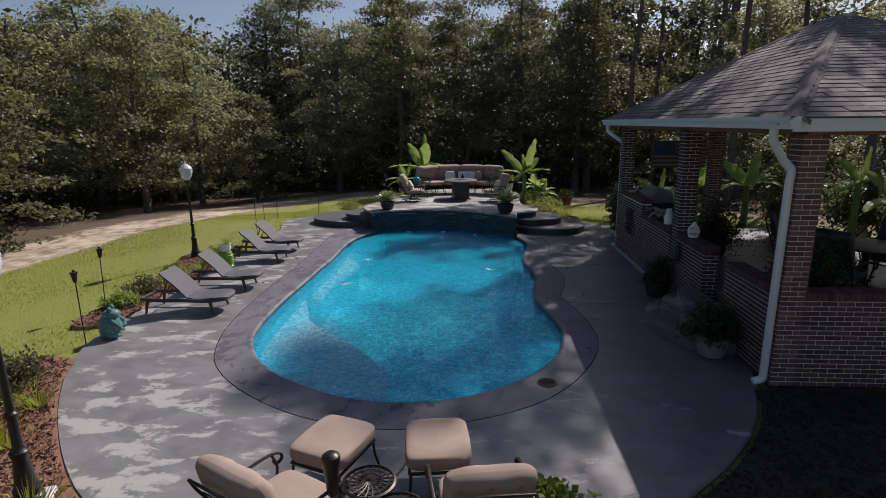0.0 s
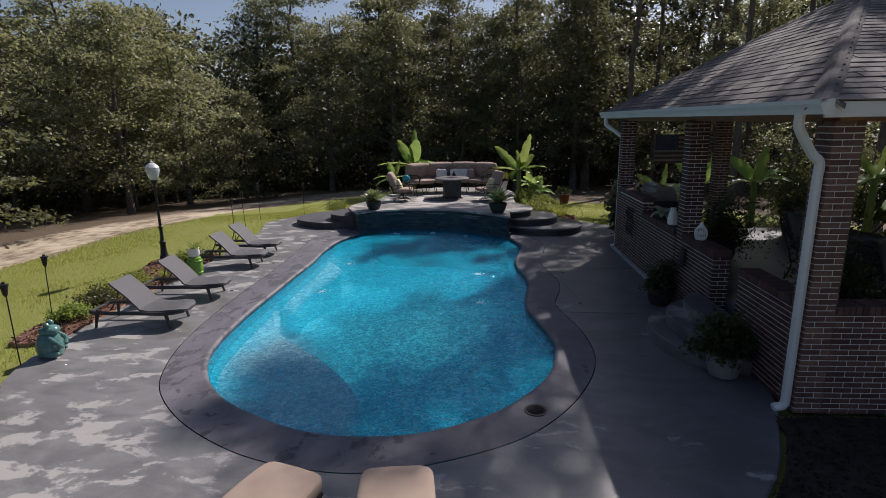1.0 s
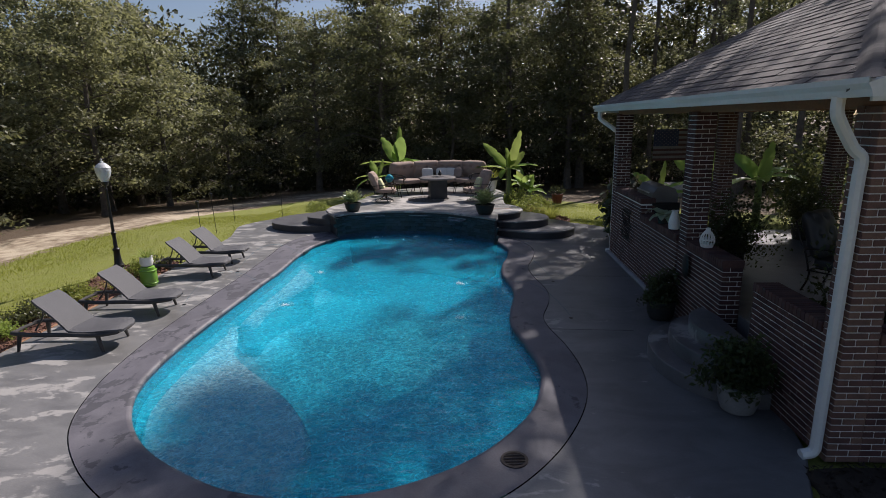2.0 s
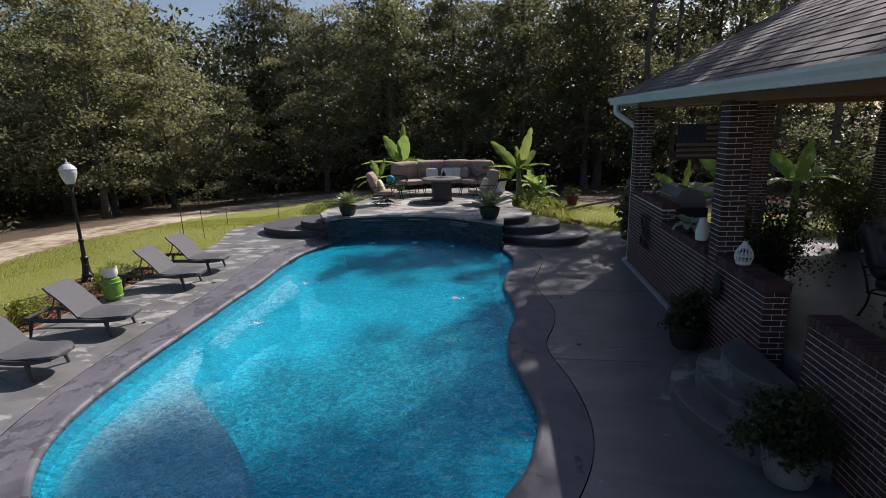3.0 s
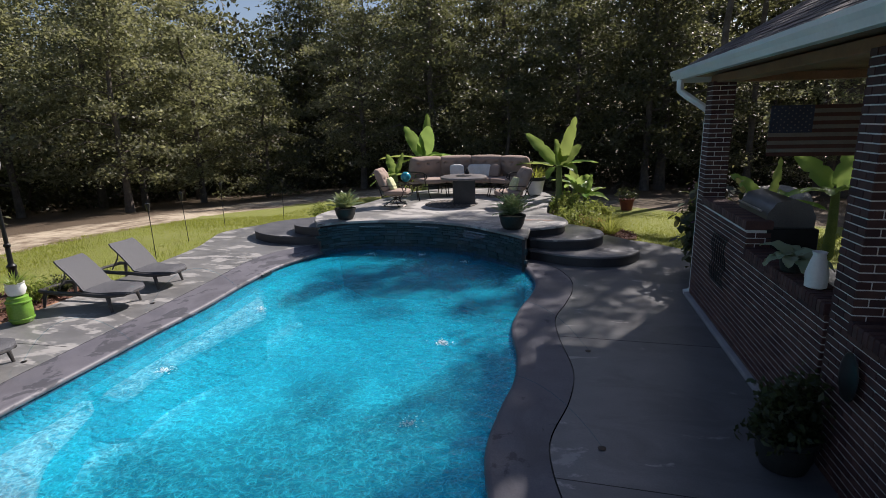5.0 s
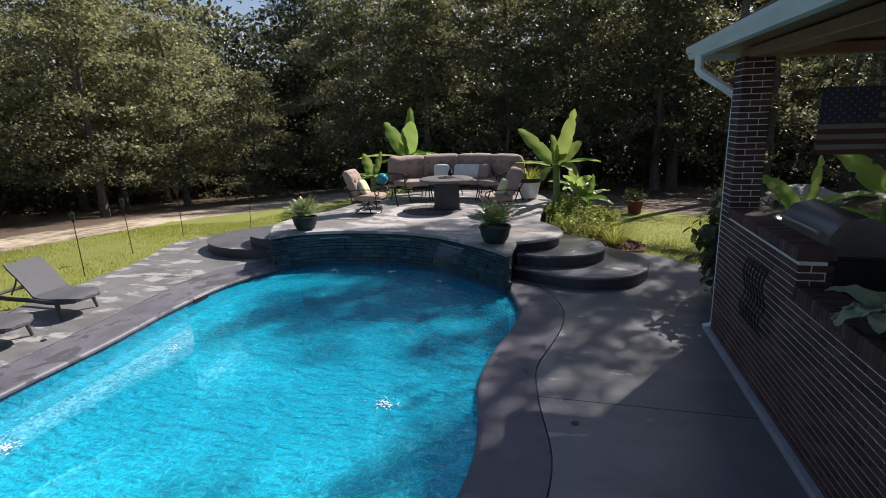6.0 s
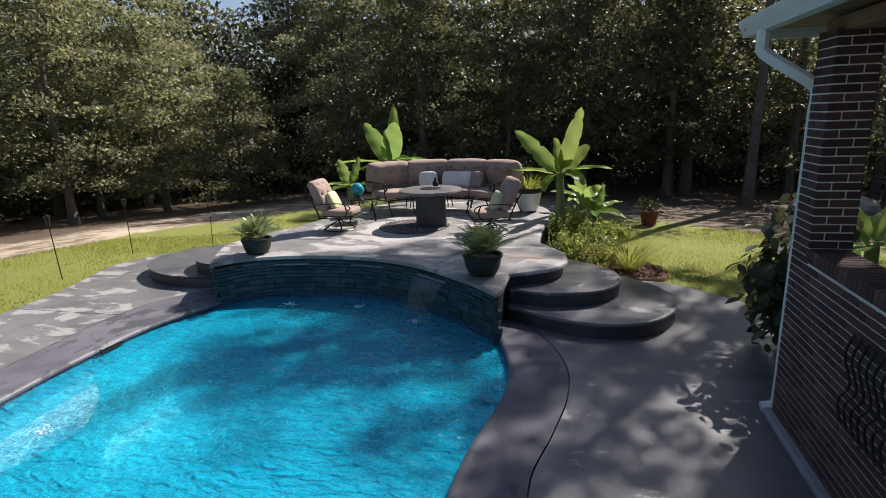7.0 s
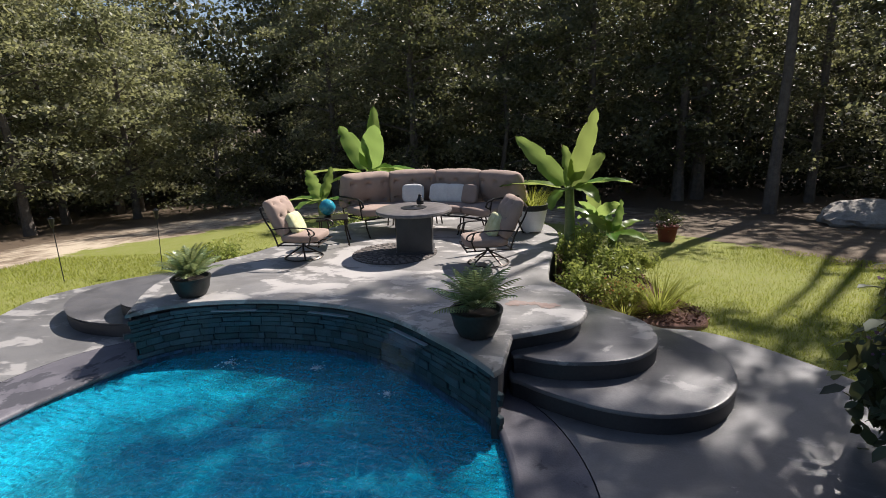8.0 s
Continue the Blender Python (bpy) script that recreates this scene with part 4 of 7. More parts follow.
# ---------- trees and woods ----------
def make_tree(seed, height, crown_r, crown_from, lean=0.0, limbs=30, per=90, leaf=0.2, trunk_r=0.17, mat=None, label=""):
    """Tapered trunk, limbs all round it, and flat drooping sprays of leaves along every limb."""
    rng = random.Random(seed)
    nrg = np.random.default_rng(seed)
    ob = thing("tree", (0, 0, 0), 0, label, "tree", "trees at the edge of the woods")
    tm = MB()
    pts, rad = [], []
    wob = [(rng.uniform(-1, 1) * 0.12, rng.uniform(-1, 1) * 0.12) for _ in range(9)]
    for i in range(9):
        t = i / 8
        pts.append(Vector((lean * t * height + wob[i][0] * t * 2, wob[i][1] * t * 2, t * height * 0.93 - 0.25)))
        rad.append(trunk_r * (1.35 if i == 0 else 1.0) * (1 - 0.85 * t) + 0.015)
    tm.tube(pts, rad, 9)
    centres, wide = [], []
    lobes = [rng.uniform(0.7, 1.3) for _ in range(7)]
    for i in range(limbs):
        t = crown_from + (0.97 - crown_from) * ((i + 0.5) / limbs) ** 0.9
        k = min(7, int(t * 8))
        base = pts[k].lerp(pts[k + 1], t * 8 - k)
        ang = i * 2.4 + rng.uniform(-0.5, 0.5)
        s = (t - crown_from) / (1 - crown_from)
        lobe = lobes[int((ang % 6.283) / 6.283 * 6.99)]
        reach = crown_r * (0.22 + 0.85 * math.sin(math.pi * (0.22 + s * 0.74)) ** 0.8) * rng.uniform(0.75, 1.15) * lobe
        rise = rng.uniform(0.15, 0.5) * (0.35 + s) - 0.1
        tip = base + Vector((math.cos(ang) * reach, math.sin(ang) * reach, reach * (rise - 0.12)))
        mid = base.lerp(tip, 0.5) + Vector((0, 0, reach * 0.16))
        tm.tube([base, mid, tip], [trunk_r * 0.34 * (1.1 - t) + 0.006, trunk_r * 0.2 * (1.1 - t) + 0.006, 0.006], 5)
        for q in (0.3, 0.52, 0.7, 0.86, 1.0):
            p = base.lerp(mid, q * 2) if q < 0.5 else mid.lerp(tip, q * 2 - 1)
            side = Vector((-math.sin(ang), math.cos(ang), 0)) * rng.gauss(0, 0.2) * reach * q
            centres.append(p + side + Vector((0, 0, rng.gauss(0, 0.1) - 0.05 * reach * q)))
            wide.append(rng.uniform(0.7, 1.25))
    centres.append(pts[-1])
    wide.append(0.8)
    part("trunk", tm, M_BARK, ob)
    c, w = np.array([tuple(p) for p in centres]), np.array(wide)
    n = len(c)
    # each spray: a flat cushion of leaves that hangs over at its rim
    per = int(per * 1.25)
    off = nrg.normal(0, 1, (n, per, 3)) * np.array([0.135, 0.135, 0.05]) * crown_r * w[:, None, None]
    off[:, :, 2] -= 0.28 * np.hypot(off[:, :, 0], off[:, :, 1])
    v, l = leaf_cloud(nrg, (c[:, None, :] + off).reshape(-1, 3), (0.02, 0.02, 0.02), 1, leaf * 0.82, 0.6, 0.4, 0.5)
    cr = part("crown", fast_mesh("crown", v, 4, l, mat or M_LEAF), None, ob)
    tagged(cr, kind="stuff")
    return ob


PALE = "leafy grey-green tree with sunlight painted into its leaves, slim trunk"
OAK = "leafy oak with olive green foliage at the woods' edge"
kinds = [make_tree(11, 12.0, 2.9, 0.16, 0.01, 30, 68, 0.2, 0.19, label=OAK), make_tree(12, 14.0, 3.3, 0.2, -0.02, 34, 68, 0.21, 0.22, label=OAK),
         make_tree(13, 9.5, 2.5, 0.14, 0.02, 24, 70, 0.19, 0.14, label=OAK), make_tree(14, 15.5, 2.6, 0.24, 0.0, 34, 64, 0.2, 0.17, label="tall slender tree with grey-green foliage"),
         make_tree(15, 7.0, 2.5, 0.08, 0.03, 20, 72, 0.19, 0.1, label="low spreading tree with drooping branches"),
         make_tree(16, 11.5, 2.9, 0.17, 0.01, 30, 68, 0.2, 0.17, M_LEAFLIT, PALE), make_tree(17, 9.0, 2.6, 0.15, -0.01, 24, 70, 0.19, 0.13, M_LEAFLIT, PALE)]
# the woods' edge, from the left round to the right
EDGE = [(-14.5, 4), (-15.5, 10), (-17, 16.5), (-18, 22), (-18.5, 27), (-17, 31.5), (-14, 34.5), (-10, 36), (-6, 35.5), (-2, 34.5), (2, 33.5), (6, 33), (10, 33.5),
        (14, 33), (18, 31), (22, 27), (25, 21), (26, 14), (26, 7)]
rng = random.Random(21)
edge_pts = smooth_line(EDGE, 2)
used = set()
for row, (push, step) in enumerate(((0.0, 2), (6.5, 1), (12.5, 2))):
    for i, p in enumerate(edge_pts):
        if i % step:
            continue
        out = (Vector((p.x, p.y)) - Vector((2.5, 12.0))).normalized()
        q = Vector((p.x, p.y)) + out * (push + rng.uniform(-0.8, 0.8)) + Vector((rng.uniform(-0.9, 0.9), rng.uniform(-0.9, 0.9)))
        if (row == 1 and q.y > 29 and -17 < q.x < -9) or (row == 1 and i % 2 and (q.x < -4 or q.x > 8)) or (row == 0 and q.x < -6 and i % 4):
            continue
        # trees far left and right take the leaves painted as sunlit
        k = rng.choice((5, 6)) if (q.x < -5 or q.x > 13) and row < 2 else (0, 4, 2, 1, 3)[len(used & {0, 1, 2, 3, 4})] if len(used & {0, 1, 2, 3, 4}) < 5 else rng.choice((0, 1, 1, 3)) if row else rng.choice((0, 0, 2, 2, 4))
        tall = 0.95 + 0.06 * row
        if q.x < -8:
            tall *= 1.05 if row else 1.1
        m = pose(q.x, q.y, ground_z(q.x, q.y), rng.uniform(-2, 2), rng.uniform(-2, 2), rng.uniform(0, 360))
        src = kinds[k]
        if k not in used:
            src.matrix_basis = m
            used.add(k)
            continue
        c = copy_thing(src, m)
        sc = tall * rng.uniform(0.8, 1.15) * (0.8 if row == 0 and q.y > 30 and q.x < -1 else 1.0)
        c.scale = (sc, sc, sc)

# trees that stand by themselves
for x, y, k, rz, sc in ((-13.1, 26.7, 5, 40, 0.92), (-12.4, 30.9, 6, 130, 1.05), (-15.0, 29.9, 5, 250, 0.88), (-10.2, 33.4, 4, 20, 1.0), (9.4, 33.2, 0, 200, 0.95), (-18.6, 31.0, 5, 75, 1.15), (-15.6, 33.4, 6, 310, 1.4)):
    copy_thing(kinds[k], pose(x, y, ground_z(x, y), 0, 0, rz)).scale = (sc, sc, sc)
# added trees, placed along the sun's direction to shade lawn and front trees
DEEP = "tall tree added deep in the woods to shade lawn and trees"
deep = make_tree(51, 22.0, 4.2, 0.4, 0.0, 32, 22, 0.5, 0.2, M_WOODSHADE, DEEP)
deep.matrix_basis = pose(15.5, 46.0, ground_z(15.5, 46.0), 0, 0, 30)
deep = make_tree(55, 21.0, 3.0, 0.55, 0.0, 20, 12, 0.42, 0.15, M_WOODSHADE, DEEP)
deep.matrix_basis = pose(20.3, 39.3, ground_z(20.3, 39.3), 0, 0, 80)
# one seen pine and several added ones, unseen crowns placed to cast shade
TALL = "tall bare-trunked pine, its crown added out of view to cast shade"
for seed, x, y, h, r, low, cl, tr in ((31, 13.9, 23.6, 22.5, 2.75, 0.4, 30, 0.085), (38, 14.5, 24.8, 25.0, 2.3, 0.66, 18, 0.11), (39, 13.7, 33.0, 25.0, 1.5, 0.84, 16, 0.12), (40, 16.4, 32.6, 25.0, 1.5, 0.84, 13, 0.12), (33, 17.0, 20.2, 25.0, 2.6, 0.5, 22, 0.15), (34, 17.5, 26.0, 21.0, 2.5, 0.45, 22, 0.13), (36, 16.7, 32.1, 22.0, 1.4, 0.8, 8, 0.2), (37, 16.8, 31.3, 32.0, 1.5, 0.88, 14, 0.26)):
    pine = make_tree(seed, h, r, low, 0.0, cl, 100 if seed == 33 else {31: 50, 38: 48, 39: 20, 40: 22}[seed] if seed in (31, 38, 39, 40) else 36 if seed == 36 else 60, 0.2, tr, None, TALL)
    pine.matrix_basis = pose(x, y, ground_z(x, y), 0, 0, seed * 40)
pine2 = make_tree(32, 19.0, 0.9, 0.9, 0.02, 6, 24, 0.2, 0.15, None, "slender tree with a bare leaning trunk on the lawn's edge")
pine2.matrix_basis = pose(11.3, 29.6, ground_z(11.3, 29.6), 0, 0, 0)
lone = make_tree(35, 6.5, 2.2, 0.1, 0.0, 30, 50, 0.2, 0.09, None, "small leafy tree with yellow-green foliage on the sand")
lone.matrix_basis = pose(-11.6, 16.0, ground_z(-11.6, 16.0), 0, 0, 0)

# undergrowth and the depth of the woods
nrg = np.random.default_rng(5)
pts = np.array([tuple(p)[:2] for p in smooth_line(EDGE, 24)])
cen2 = np.array([2.5, 12.0])


def band(count, near, far, low, high, spread, per, size):
    i = nrg.integers(0, len(pts), count)
    d = pts[i] - cen2
    d /= np.linalg.norm(d, axis=1)[:, None]
    xy = pts[i] + d * nrg.uniform(near, far, count)[:, None] + nrg.normal(0, 0.5, (count, 2))
    z = np.array([ground_z(a, b) for a, b in xy]) + nrg.uniform(low, high, count)
    return leaf_cloud(nrg, np.c_[xy, z], spread, per, size)


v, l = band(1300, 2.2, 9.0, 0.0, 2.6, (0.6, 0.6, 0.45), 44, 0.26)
tagged(part("undergrowth", fast_mesh("undergrowth", v, 4, l, M_WOODSHADE), None), "tangled undergrowth beneath the trees, leaves painted dark for shade", "undergrowth", kind="stuff")
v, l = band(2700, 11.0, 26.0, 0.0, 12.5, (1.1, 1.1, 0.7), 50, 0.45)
tagged(part("far_woods", fast_mesh("far_woods", v, 4, l, M_WOODSHADE), None), "deep woods behind the front trees, shade painted into the leaves", "woods", kind="stuff")


# ---------- furniture by the pool ----------
M_WICKER, _nt, _b = base_mat("grey_wicker", 0.7)
_v = coords(_nt)
_w1 = _nt.nodes.new("ShaderNodeTexWave")
_w1.inputs["Scale"].default_value = 30
_w1.bands_direction = "X"
lnk(_nt, _v, _w1.inputs["Vector"])
_w2 = _nt.nodes.new("ShaderNodeTexWave")
_w2.inputs["Scale"].default_value = 30
_w2.bands_direction = "Y"
lnk(_nt, _v, _w2.inputs["Vector"])
_w = maths(_nt, "MULTIPLY", _w1.outputs["Fac"], _w2.outputs["Fac"])
lnk(_nt, mix(_nt, _w, (0.06, 0.06, 0.065), (0.13, 0.13, 0.14)), _b.inputs["Base Color"])
bumped(_nt, _b, _w, 0.5, 0.004)
M_RESIN = plain("dark_resin_frame", (0.03, 0.027, 0.026), (0.06, 0.055, 0.052), 0.5, big=5, fine=60, bump=0.1)
M_STONEPAD = plain("pale_concrete_pad", (0.40, 0.38, 0.36), (0.52, 0.50, 0.47), 0.85, big=4, fine=60)
M_GREEN = plain("lime_green_glaze", (0.12, 0.26, 0.03), (0.19, 0.36, 0.05), 0.2, big=5, fine=40, bump=0.05)
M_TEAL = plain("blue_green_glaze", (0.05, 0.13, 0.13), (0.12, 0.24, 0.22), 0.15, big=6, fine=40, bump=0.08)
M_DARKPOT = plain("dark_glazed_pot", (0.014, 0.015, 0.014), (0.04, 0.042, 0.038), 0.55, spec=0.3, big=5, fine=40, bump=0.1)
M_TERRA = plain("red_plastic_pot", (0.16, 0.03, 0.02), (0.24, 0.05, 0.035), 0.5, big=5, fine=40)
M_SOIL = plain("potting_soil", (0.02, 0.014, 0.01), (0.05, 0.035, 0.025), 0.95, big=8, fine=60)
M_PILLOW = plain("white_pillow_fabric", (0.55, 0.53, 0.50), (0.74, 0.72, 0.68), 0.9, big=9, fine=120, bump=0.2)
M_LIME_PILLOW = plain("yellow_green_pillow_fabric", (0.42, 0.42, 0.20), (0.66, 0.66, 0.42), 0.9, big=14, fine=120, bump=0.2)
M_TOP = plain("mosaic_tabletop", (0.09, 0.08, 0.075), (0.20, 0.18, 0.17), 0.4, big=14, fine=90, bump=0.2)
M_BALL = plain("turquoise_glass_ball", (0.01, 0.16, 0.24), (0.04, 0.34, 0.42), 0.1, big=7, fine=20, bump=0.02)
M_FROST = bpy.data.materials.new("frosted_globe_glass")
M_FROST.use_nodes = True
_p = M_FROST.node_tree.nodes["Principled BSDF"]
_p.inputs["Base Color"].default_value = (0.78, 0.79, 0.78, 1)
_p.inputs["Roughness"].default_value = 0.25
_p.inputs["Transmission Weight"].default_value = 0.35
M_STEEL = plain("brushed_steel", (0.35, 0.35, 0.36), (0.5, 0.5, 0.51), 0.35, 0.9, big=3, fine=60, bump=0.05)
M_MULCH = plain("red_brown_mulch", (0.09, 0.04, 0.025), (0.27, 0.14, 0.09), 0.95, big=6, fine=50, bump=0.9, dist=0.02, per_island=0.5)
M_ROCK = plain("pale_boulder", (0.22, 0.2, 0.175), (0.42, 0.39, 0.345), 0.9, big=1.5, fine=16, bump=0.8, dist=0.04)
M_PURPLE = leafy("purple_flower", (0.12, 0.05, 0.16), (0.25, 0.12, 0.30), 0.3)
M_REDFLOWER = leafy("red_flower", (0.30, 0.03, 0.02), (0.5, 0.08, 0.05), 0.3)
M_FOAM = plain("water_foam", (0.6, 0.68, 0.7), (0.85, 0.9, 0.92), 0.4, big=20, fine=80, bump=0.5)


def lounger():
    ob = thing("sun_lounger", (-2.3, 9.5, 0), 0, "grey wicker sun lounger with its back raised", "sun lounger", "loungers along the pool")
    w = 0.32
    seat = MB()
    prof = [(1.12, 0.375), (1.3, 0.35), (1.5, 0.352), (1.7, 0.372), (1.86, 0.375), (1.94, 0.36), (1.985, 0.33)]
    half = [w, w, w, w * 0.99, w * 0.9, w * 0.72, w * 0.4]
    vs, fs = [], []
    for (x, z), h in zip(prof, half):
        vs += [(x, -h, z), (x, -h * 0.5, z + 0.012), (x, h * 0.5, z + 0.012), (x, h, z), (x, h, z - 0.035), (x, -h, z - 0.035)]
    for i in range(len(prof) - 1):
        fs += [(i * 6 + k, (i + 1) * 6 + k, (i + 1) * 6 + (k + 1) % 6, i * 6 + (k + 1) % 6)[::-1] for k in range(6)]
    fs += [tuple(range(6)), tuple(range((len(prof) - 1) * 6, len(prof) * 6))[::-1]]
    seat.add(vs, [f[::-1] for f in fs])
    part("seat", seat, M_WICKER, ob)
    back = MB()
    m = Matrix.Translation((1.12, 0, 0.37)) @ Matrix.Rotation(radians(43), 4, "Y")
    vs, fs = [], []
    for i in range(9):
        t = i / 8
        h = w * (0.97 if i < 8 else 0.9)
        bow = 0.025 * math.sin(math.pi * t)
        x = -0.78 * t
        vs += [(x, -h, bow), (x, 0, bow - 0.012), (x, h, bow), (x, h, bow - 0.035), (x, -h, bow - 0.035)]
    for i in range(8):
        fs += [(i * 5 + k, (i + 1) * 5 + k, (i + 1) * 5 + (k + 1) % 5, i * 5 + (k + 1) % 5) for k in range(5)]
    fs += [tuple(range(5))[::-1], tuple(range(40, 45))]
    back.add(vs, fs, m)
    part("backrest", back, M_WICKER, ob)
    for s in (-1, 1):
        rail = smooth_line([(0.02, s * 0.2, 0.29), (0.1, s * 0.29, 0.31), (0.5, s * 0.325, 0.30), (1.1, s * 0.335, 0.31), (1.5, s * 0.335, 0.30), (1.75, s * 0.31, 0.31), (1.93, s * 0.2, 0.31)], 4)
        part("side_rail", MB().tube(rail, 0.032, 8, flat=1.2), M_RESIN, ob)
        for x0, x1 in ((0.22, 0.16), (1.62, 1.7)):
            leg = MB().tube([(x0, s * 0.3, 0.30), ((x0 + x1) / 2, s * 0.315, 0.16), (x1, s * 0.325, 0.0)], [0.04, 0.032, 0.022], 8)
            part("leg", leg, M_RESIN, ob)
        arm = MB().tube([(0.42, s * 0.2, 0.32), (0.6, s * 0.2, 0.55), (0.66, s * 0.2, 0.74)], 0.014, 6)
        part("back_strut", arm, M_RESIN, ob)
    part("head_rail", MB().tube([(0.02, -0.2, 0.29), (-0.02, 0, 0.29), (0.02, 0.2, 0.29)], 0.03, 8), M_RESIN, ob)
    part("tip_rail", MB().tube(smooth_line([(1.93, -0.2, 0.31), (1.97, 0, 0.305), (1.93, 0.2, 0.31)], 4), 0.028, 8), M_RESIN, ob)
    return ob


first_lounger = lounger()
first_lounger.scale = (0.79, 0.85, 0.82)
for x, y, rz in ((-2.32, 10.83, 1.5), (-2.46, 13.07, -1.0), (-2.52, 14.2, -4.0)):
    copy_thing(first_lounger, pose(x, y, 0, 0, 0, rz))


def lamp_post(at, pad):
    ob = thing("lamp_post", at, 0, "black metal lamp post with white acorn globe on a concrete pad", "lamp post", "garden lamp posts")
    part("pad", MB().box((0.34, 0.34, 0.1), Matrix.Translation((0, 0, 0.02)), 0.02), M_STONEPAD, ob, "pale concrete pad")
    prof = [(0.12, 0.07), (0.12, 0.12), (0.1, 0.14), (0.105, 0.2), (0.08, 0.24), (0.065, 0.4), (0.06, 0.5), (0.072, 0.52), (0.072, 0.55), (0.05, 0.57), (0.04, 0.6),
            (0.036, 0.85), (0.05, 0.87), (0.05, 0.9), (0.032, 0.92), (0.028, 1.3), (0.024, 1.78), (0.03, 1.8), (0.03, 1.82), (0.02, 1.84), (0.03, 1.88), (0.075, 1.93), (0.08, 1.96), (0.06, 1.97)]
    part("post", MB().lathe(prof, 16), M_BLACK, ob)
    gl = [(0.06, 1.97), (0.085, 2.0), (0.12, 2.08), (0.145, 2.17), (0.145, 2.22), (0.135, 2.24)]
    part("globe", MB().lathe(gl, 24), M_FROST, ob, "white ribbed acorn globe")
    cap = [(0.148, 2.235), (0.15, 2.25), (0.13, 2.28), (0.09, 2.32), (0.055, 2.345), (0.03, 2.355), (0.035, 2.37), (0.012, 2.39), (0.016, 2.41), (0.003, 2.44)]
    part("cap", MB().lathe(cap, 24), M_FROST, ob, "pale domed cap with finial")
    return ob


lamp = lamp_post((-3.42, 13.3, -0.06), True)
copy_thing(lamp, pose(-0.28, 4.50, -0.02, 0, 0, 25))


def torch(at, cap):
    ob = thing("garden_torch", at, 0, "slim black metal garden torch stuck in the lawn", "torch", "torches along the lawn")
    part("pole", MB().tube([(0, 0, -0.1), (0, 0, 0.5), (0.004, 0, 1.02)], 0.008, 6), M_BLACK, ob)
    part("fuel_cup", MB().lathe([(0.012, 1.0), (0.03, 1.03), (0.045, 1.14), (0.055, 1.15), (0.055, 1.165), (0.02, 1.175), (0.018, 1.2)], 14), M_BLACK, ob)
    return ob


t0 = torch((-2.36, 7.98, -0.06), False)
for x, y, z in ((-3.05, 9.42, -0.06), (-2.88, 15.85, -0.06), (-3.25, 17.4, -0.06), (-3.6, 19.4, -0.1), (-2.4, 20.45, -0.15)):
    copy_thing(t0, pose(x, y, z, rng.uniform(-3, 3), rng.uniform(-3, 3), rng.uniform(0, 300)))

# ceramic frog and the green garden stool
fr = MB().lathe([(0.10, 0), (0.15, 0.02), (0.17, 0.12), (0.155, 0.22), (0.12, 0.3), (0.1, 0.33), (0.01, 0.35)], 20)
fr.cushion((0.26, 0.24, 0.15), Matrix.Translation((0.03, 0, 0.37)), 8, 0.9)
for s in (-1, 1):
    fr.cushion((0.08, 0.08, 0.09), Matrix.Translation((0.03, s * 0.07, 0.455)), 6, 1.0)
    fr.tube(smooth_line([(0.05, s * 0.12, 0.3), (0.15, s * 0.14, 0.2), (0.17, s * 0.06, 0.13)], 4), 0.03, 8)
    fr.cushion((0.2, 0.1, 0.12), Matrix.Translation((0.06, s * 0.14, 0.06)), 6, 0.9)
frog = part("frog_statue", fr, M_TEAL, None, m=pose(-2.1, 8.22, 0, 0, 0, 20))
tagged(frog, "glossy blue-green ceramic frog ornament on the deck", "statue")
js = thing("garden_stool", (-2.12, 12.25, 0), 0, "lime green glazed garden stool beside a lounger", "garden stool")
part("drum", MB().lathe([(0.13, 0), (0.15, 0.01), (0.17, 0.06), (0.178, 0.2), (0.17, 0.34), (0.15, 0.4), (0.15, 0.43), (0.13, 0.445), (0.01, 0.45)], 24), M_GREEN, js)
js.scale = (0.87, 0.87, 0.87)
for k in range(2):
    part("band", MB().lathe([(0.17, 0.055 + k * 0.28), (0.182, 0.065 + k * 0.28), (0.182, 0.085 + k * 0.28), (0.17, 0.095 + k * 0.28)], 24), M_GREEN, js)


def blades(rng_seed, count, length, width, spread, lean, arch=0.5):
    """Arching strap leaves from one crown: one mesh, each leaf an island."""
    rr = random.Random(rng_seed)
    mb = MB()
    for i in range(count):
        a = rr.uniform(0, 2 * math.pi)
        l = length * rr.uniform(0.6, 1.1)
        tilt = lean * rr.uniform(0.3, 1.0)
        d = Vector((math.cos(a), math.sin(a), 0))
        s = Vector((-d.y, d.x, 0))
        base = d * spread * rr.random()
        vs = []
        for k in range(5):
            t = k / 4
            out = l * t * math.sin(tilt) * (1 + arch * t)
            up = l * t * math.cos(tilt) * (1 - arch * 0.55 * t * t * math.sin(tilt))
            w = width * (1 - t ** 1.5) * 0.5 + 0.001
            p = base + d * out + Vector((0, 0, up))
            vs += [p - s * w, p + s * w]
        mb.add(vs, [(2 * k, 2 * k + 1, 2 * k + 3, 2 * k + 2) for k in range(4)])
    return mb


pt = thing("frog_planter", (-2.12, 12.25, 0.39), 0, "white ceramic planter with trailing plant on a green stool", "planter")
part("pot", MB().lathe([(0.06, 0.0), (0.1, 0.02), (0.125, 0.09), (0.11, 0.17), (0.12, 0.19), (0.1, 0.19), (0.09, 0.15), (0.01, 0.15)], 20), M_WHITE, pt)
part("plant", blades(3, 60, 0.26, 0.025, 0.06, 1.1), M_SHRUB, pt, m=pose(0, 0, 0.15))


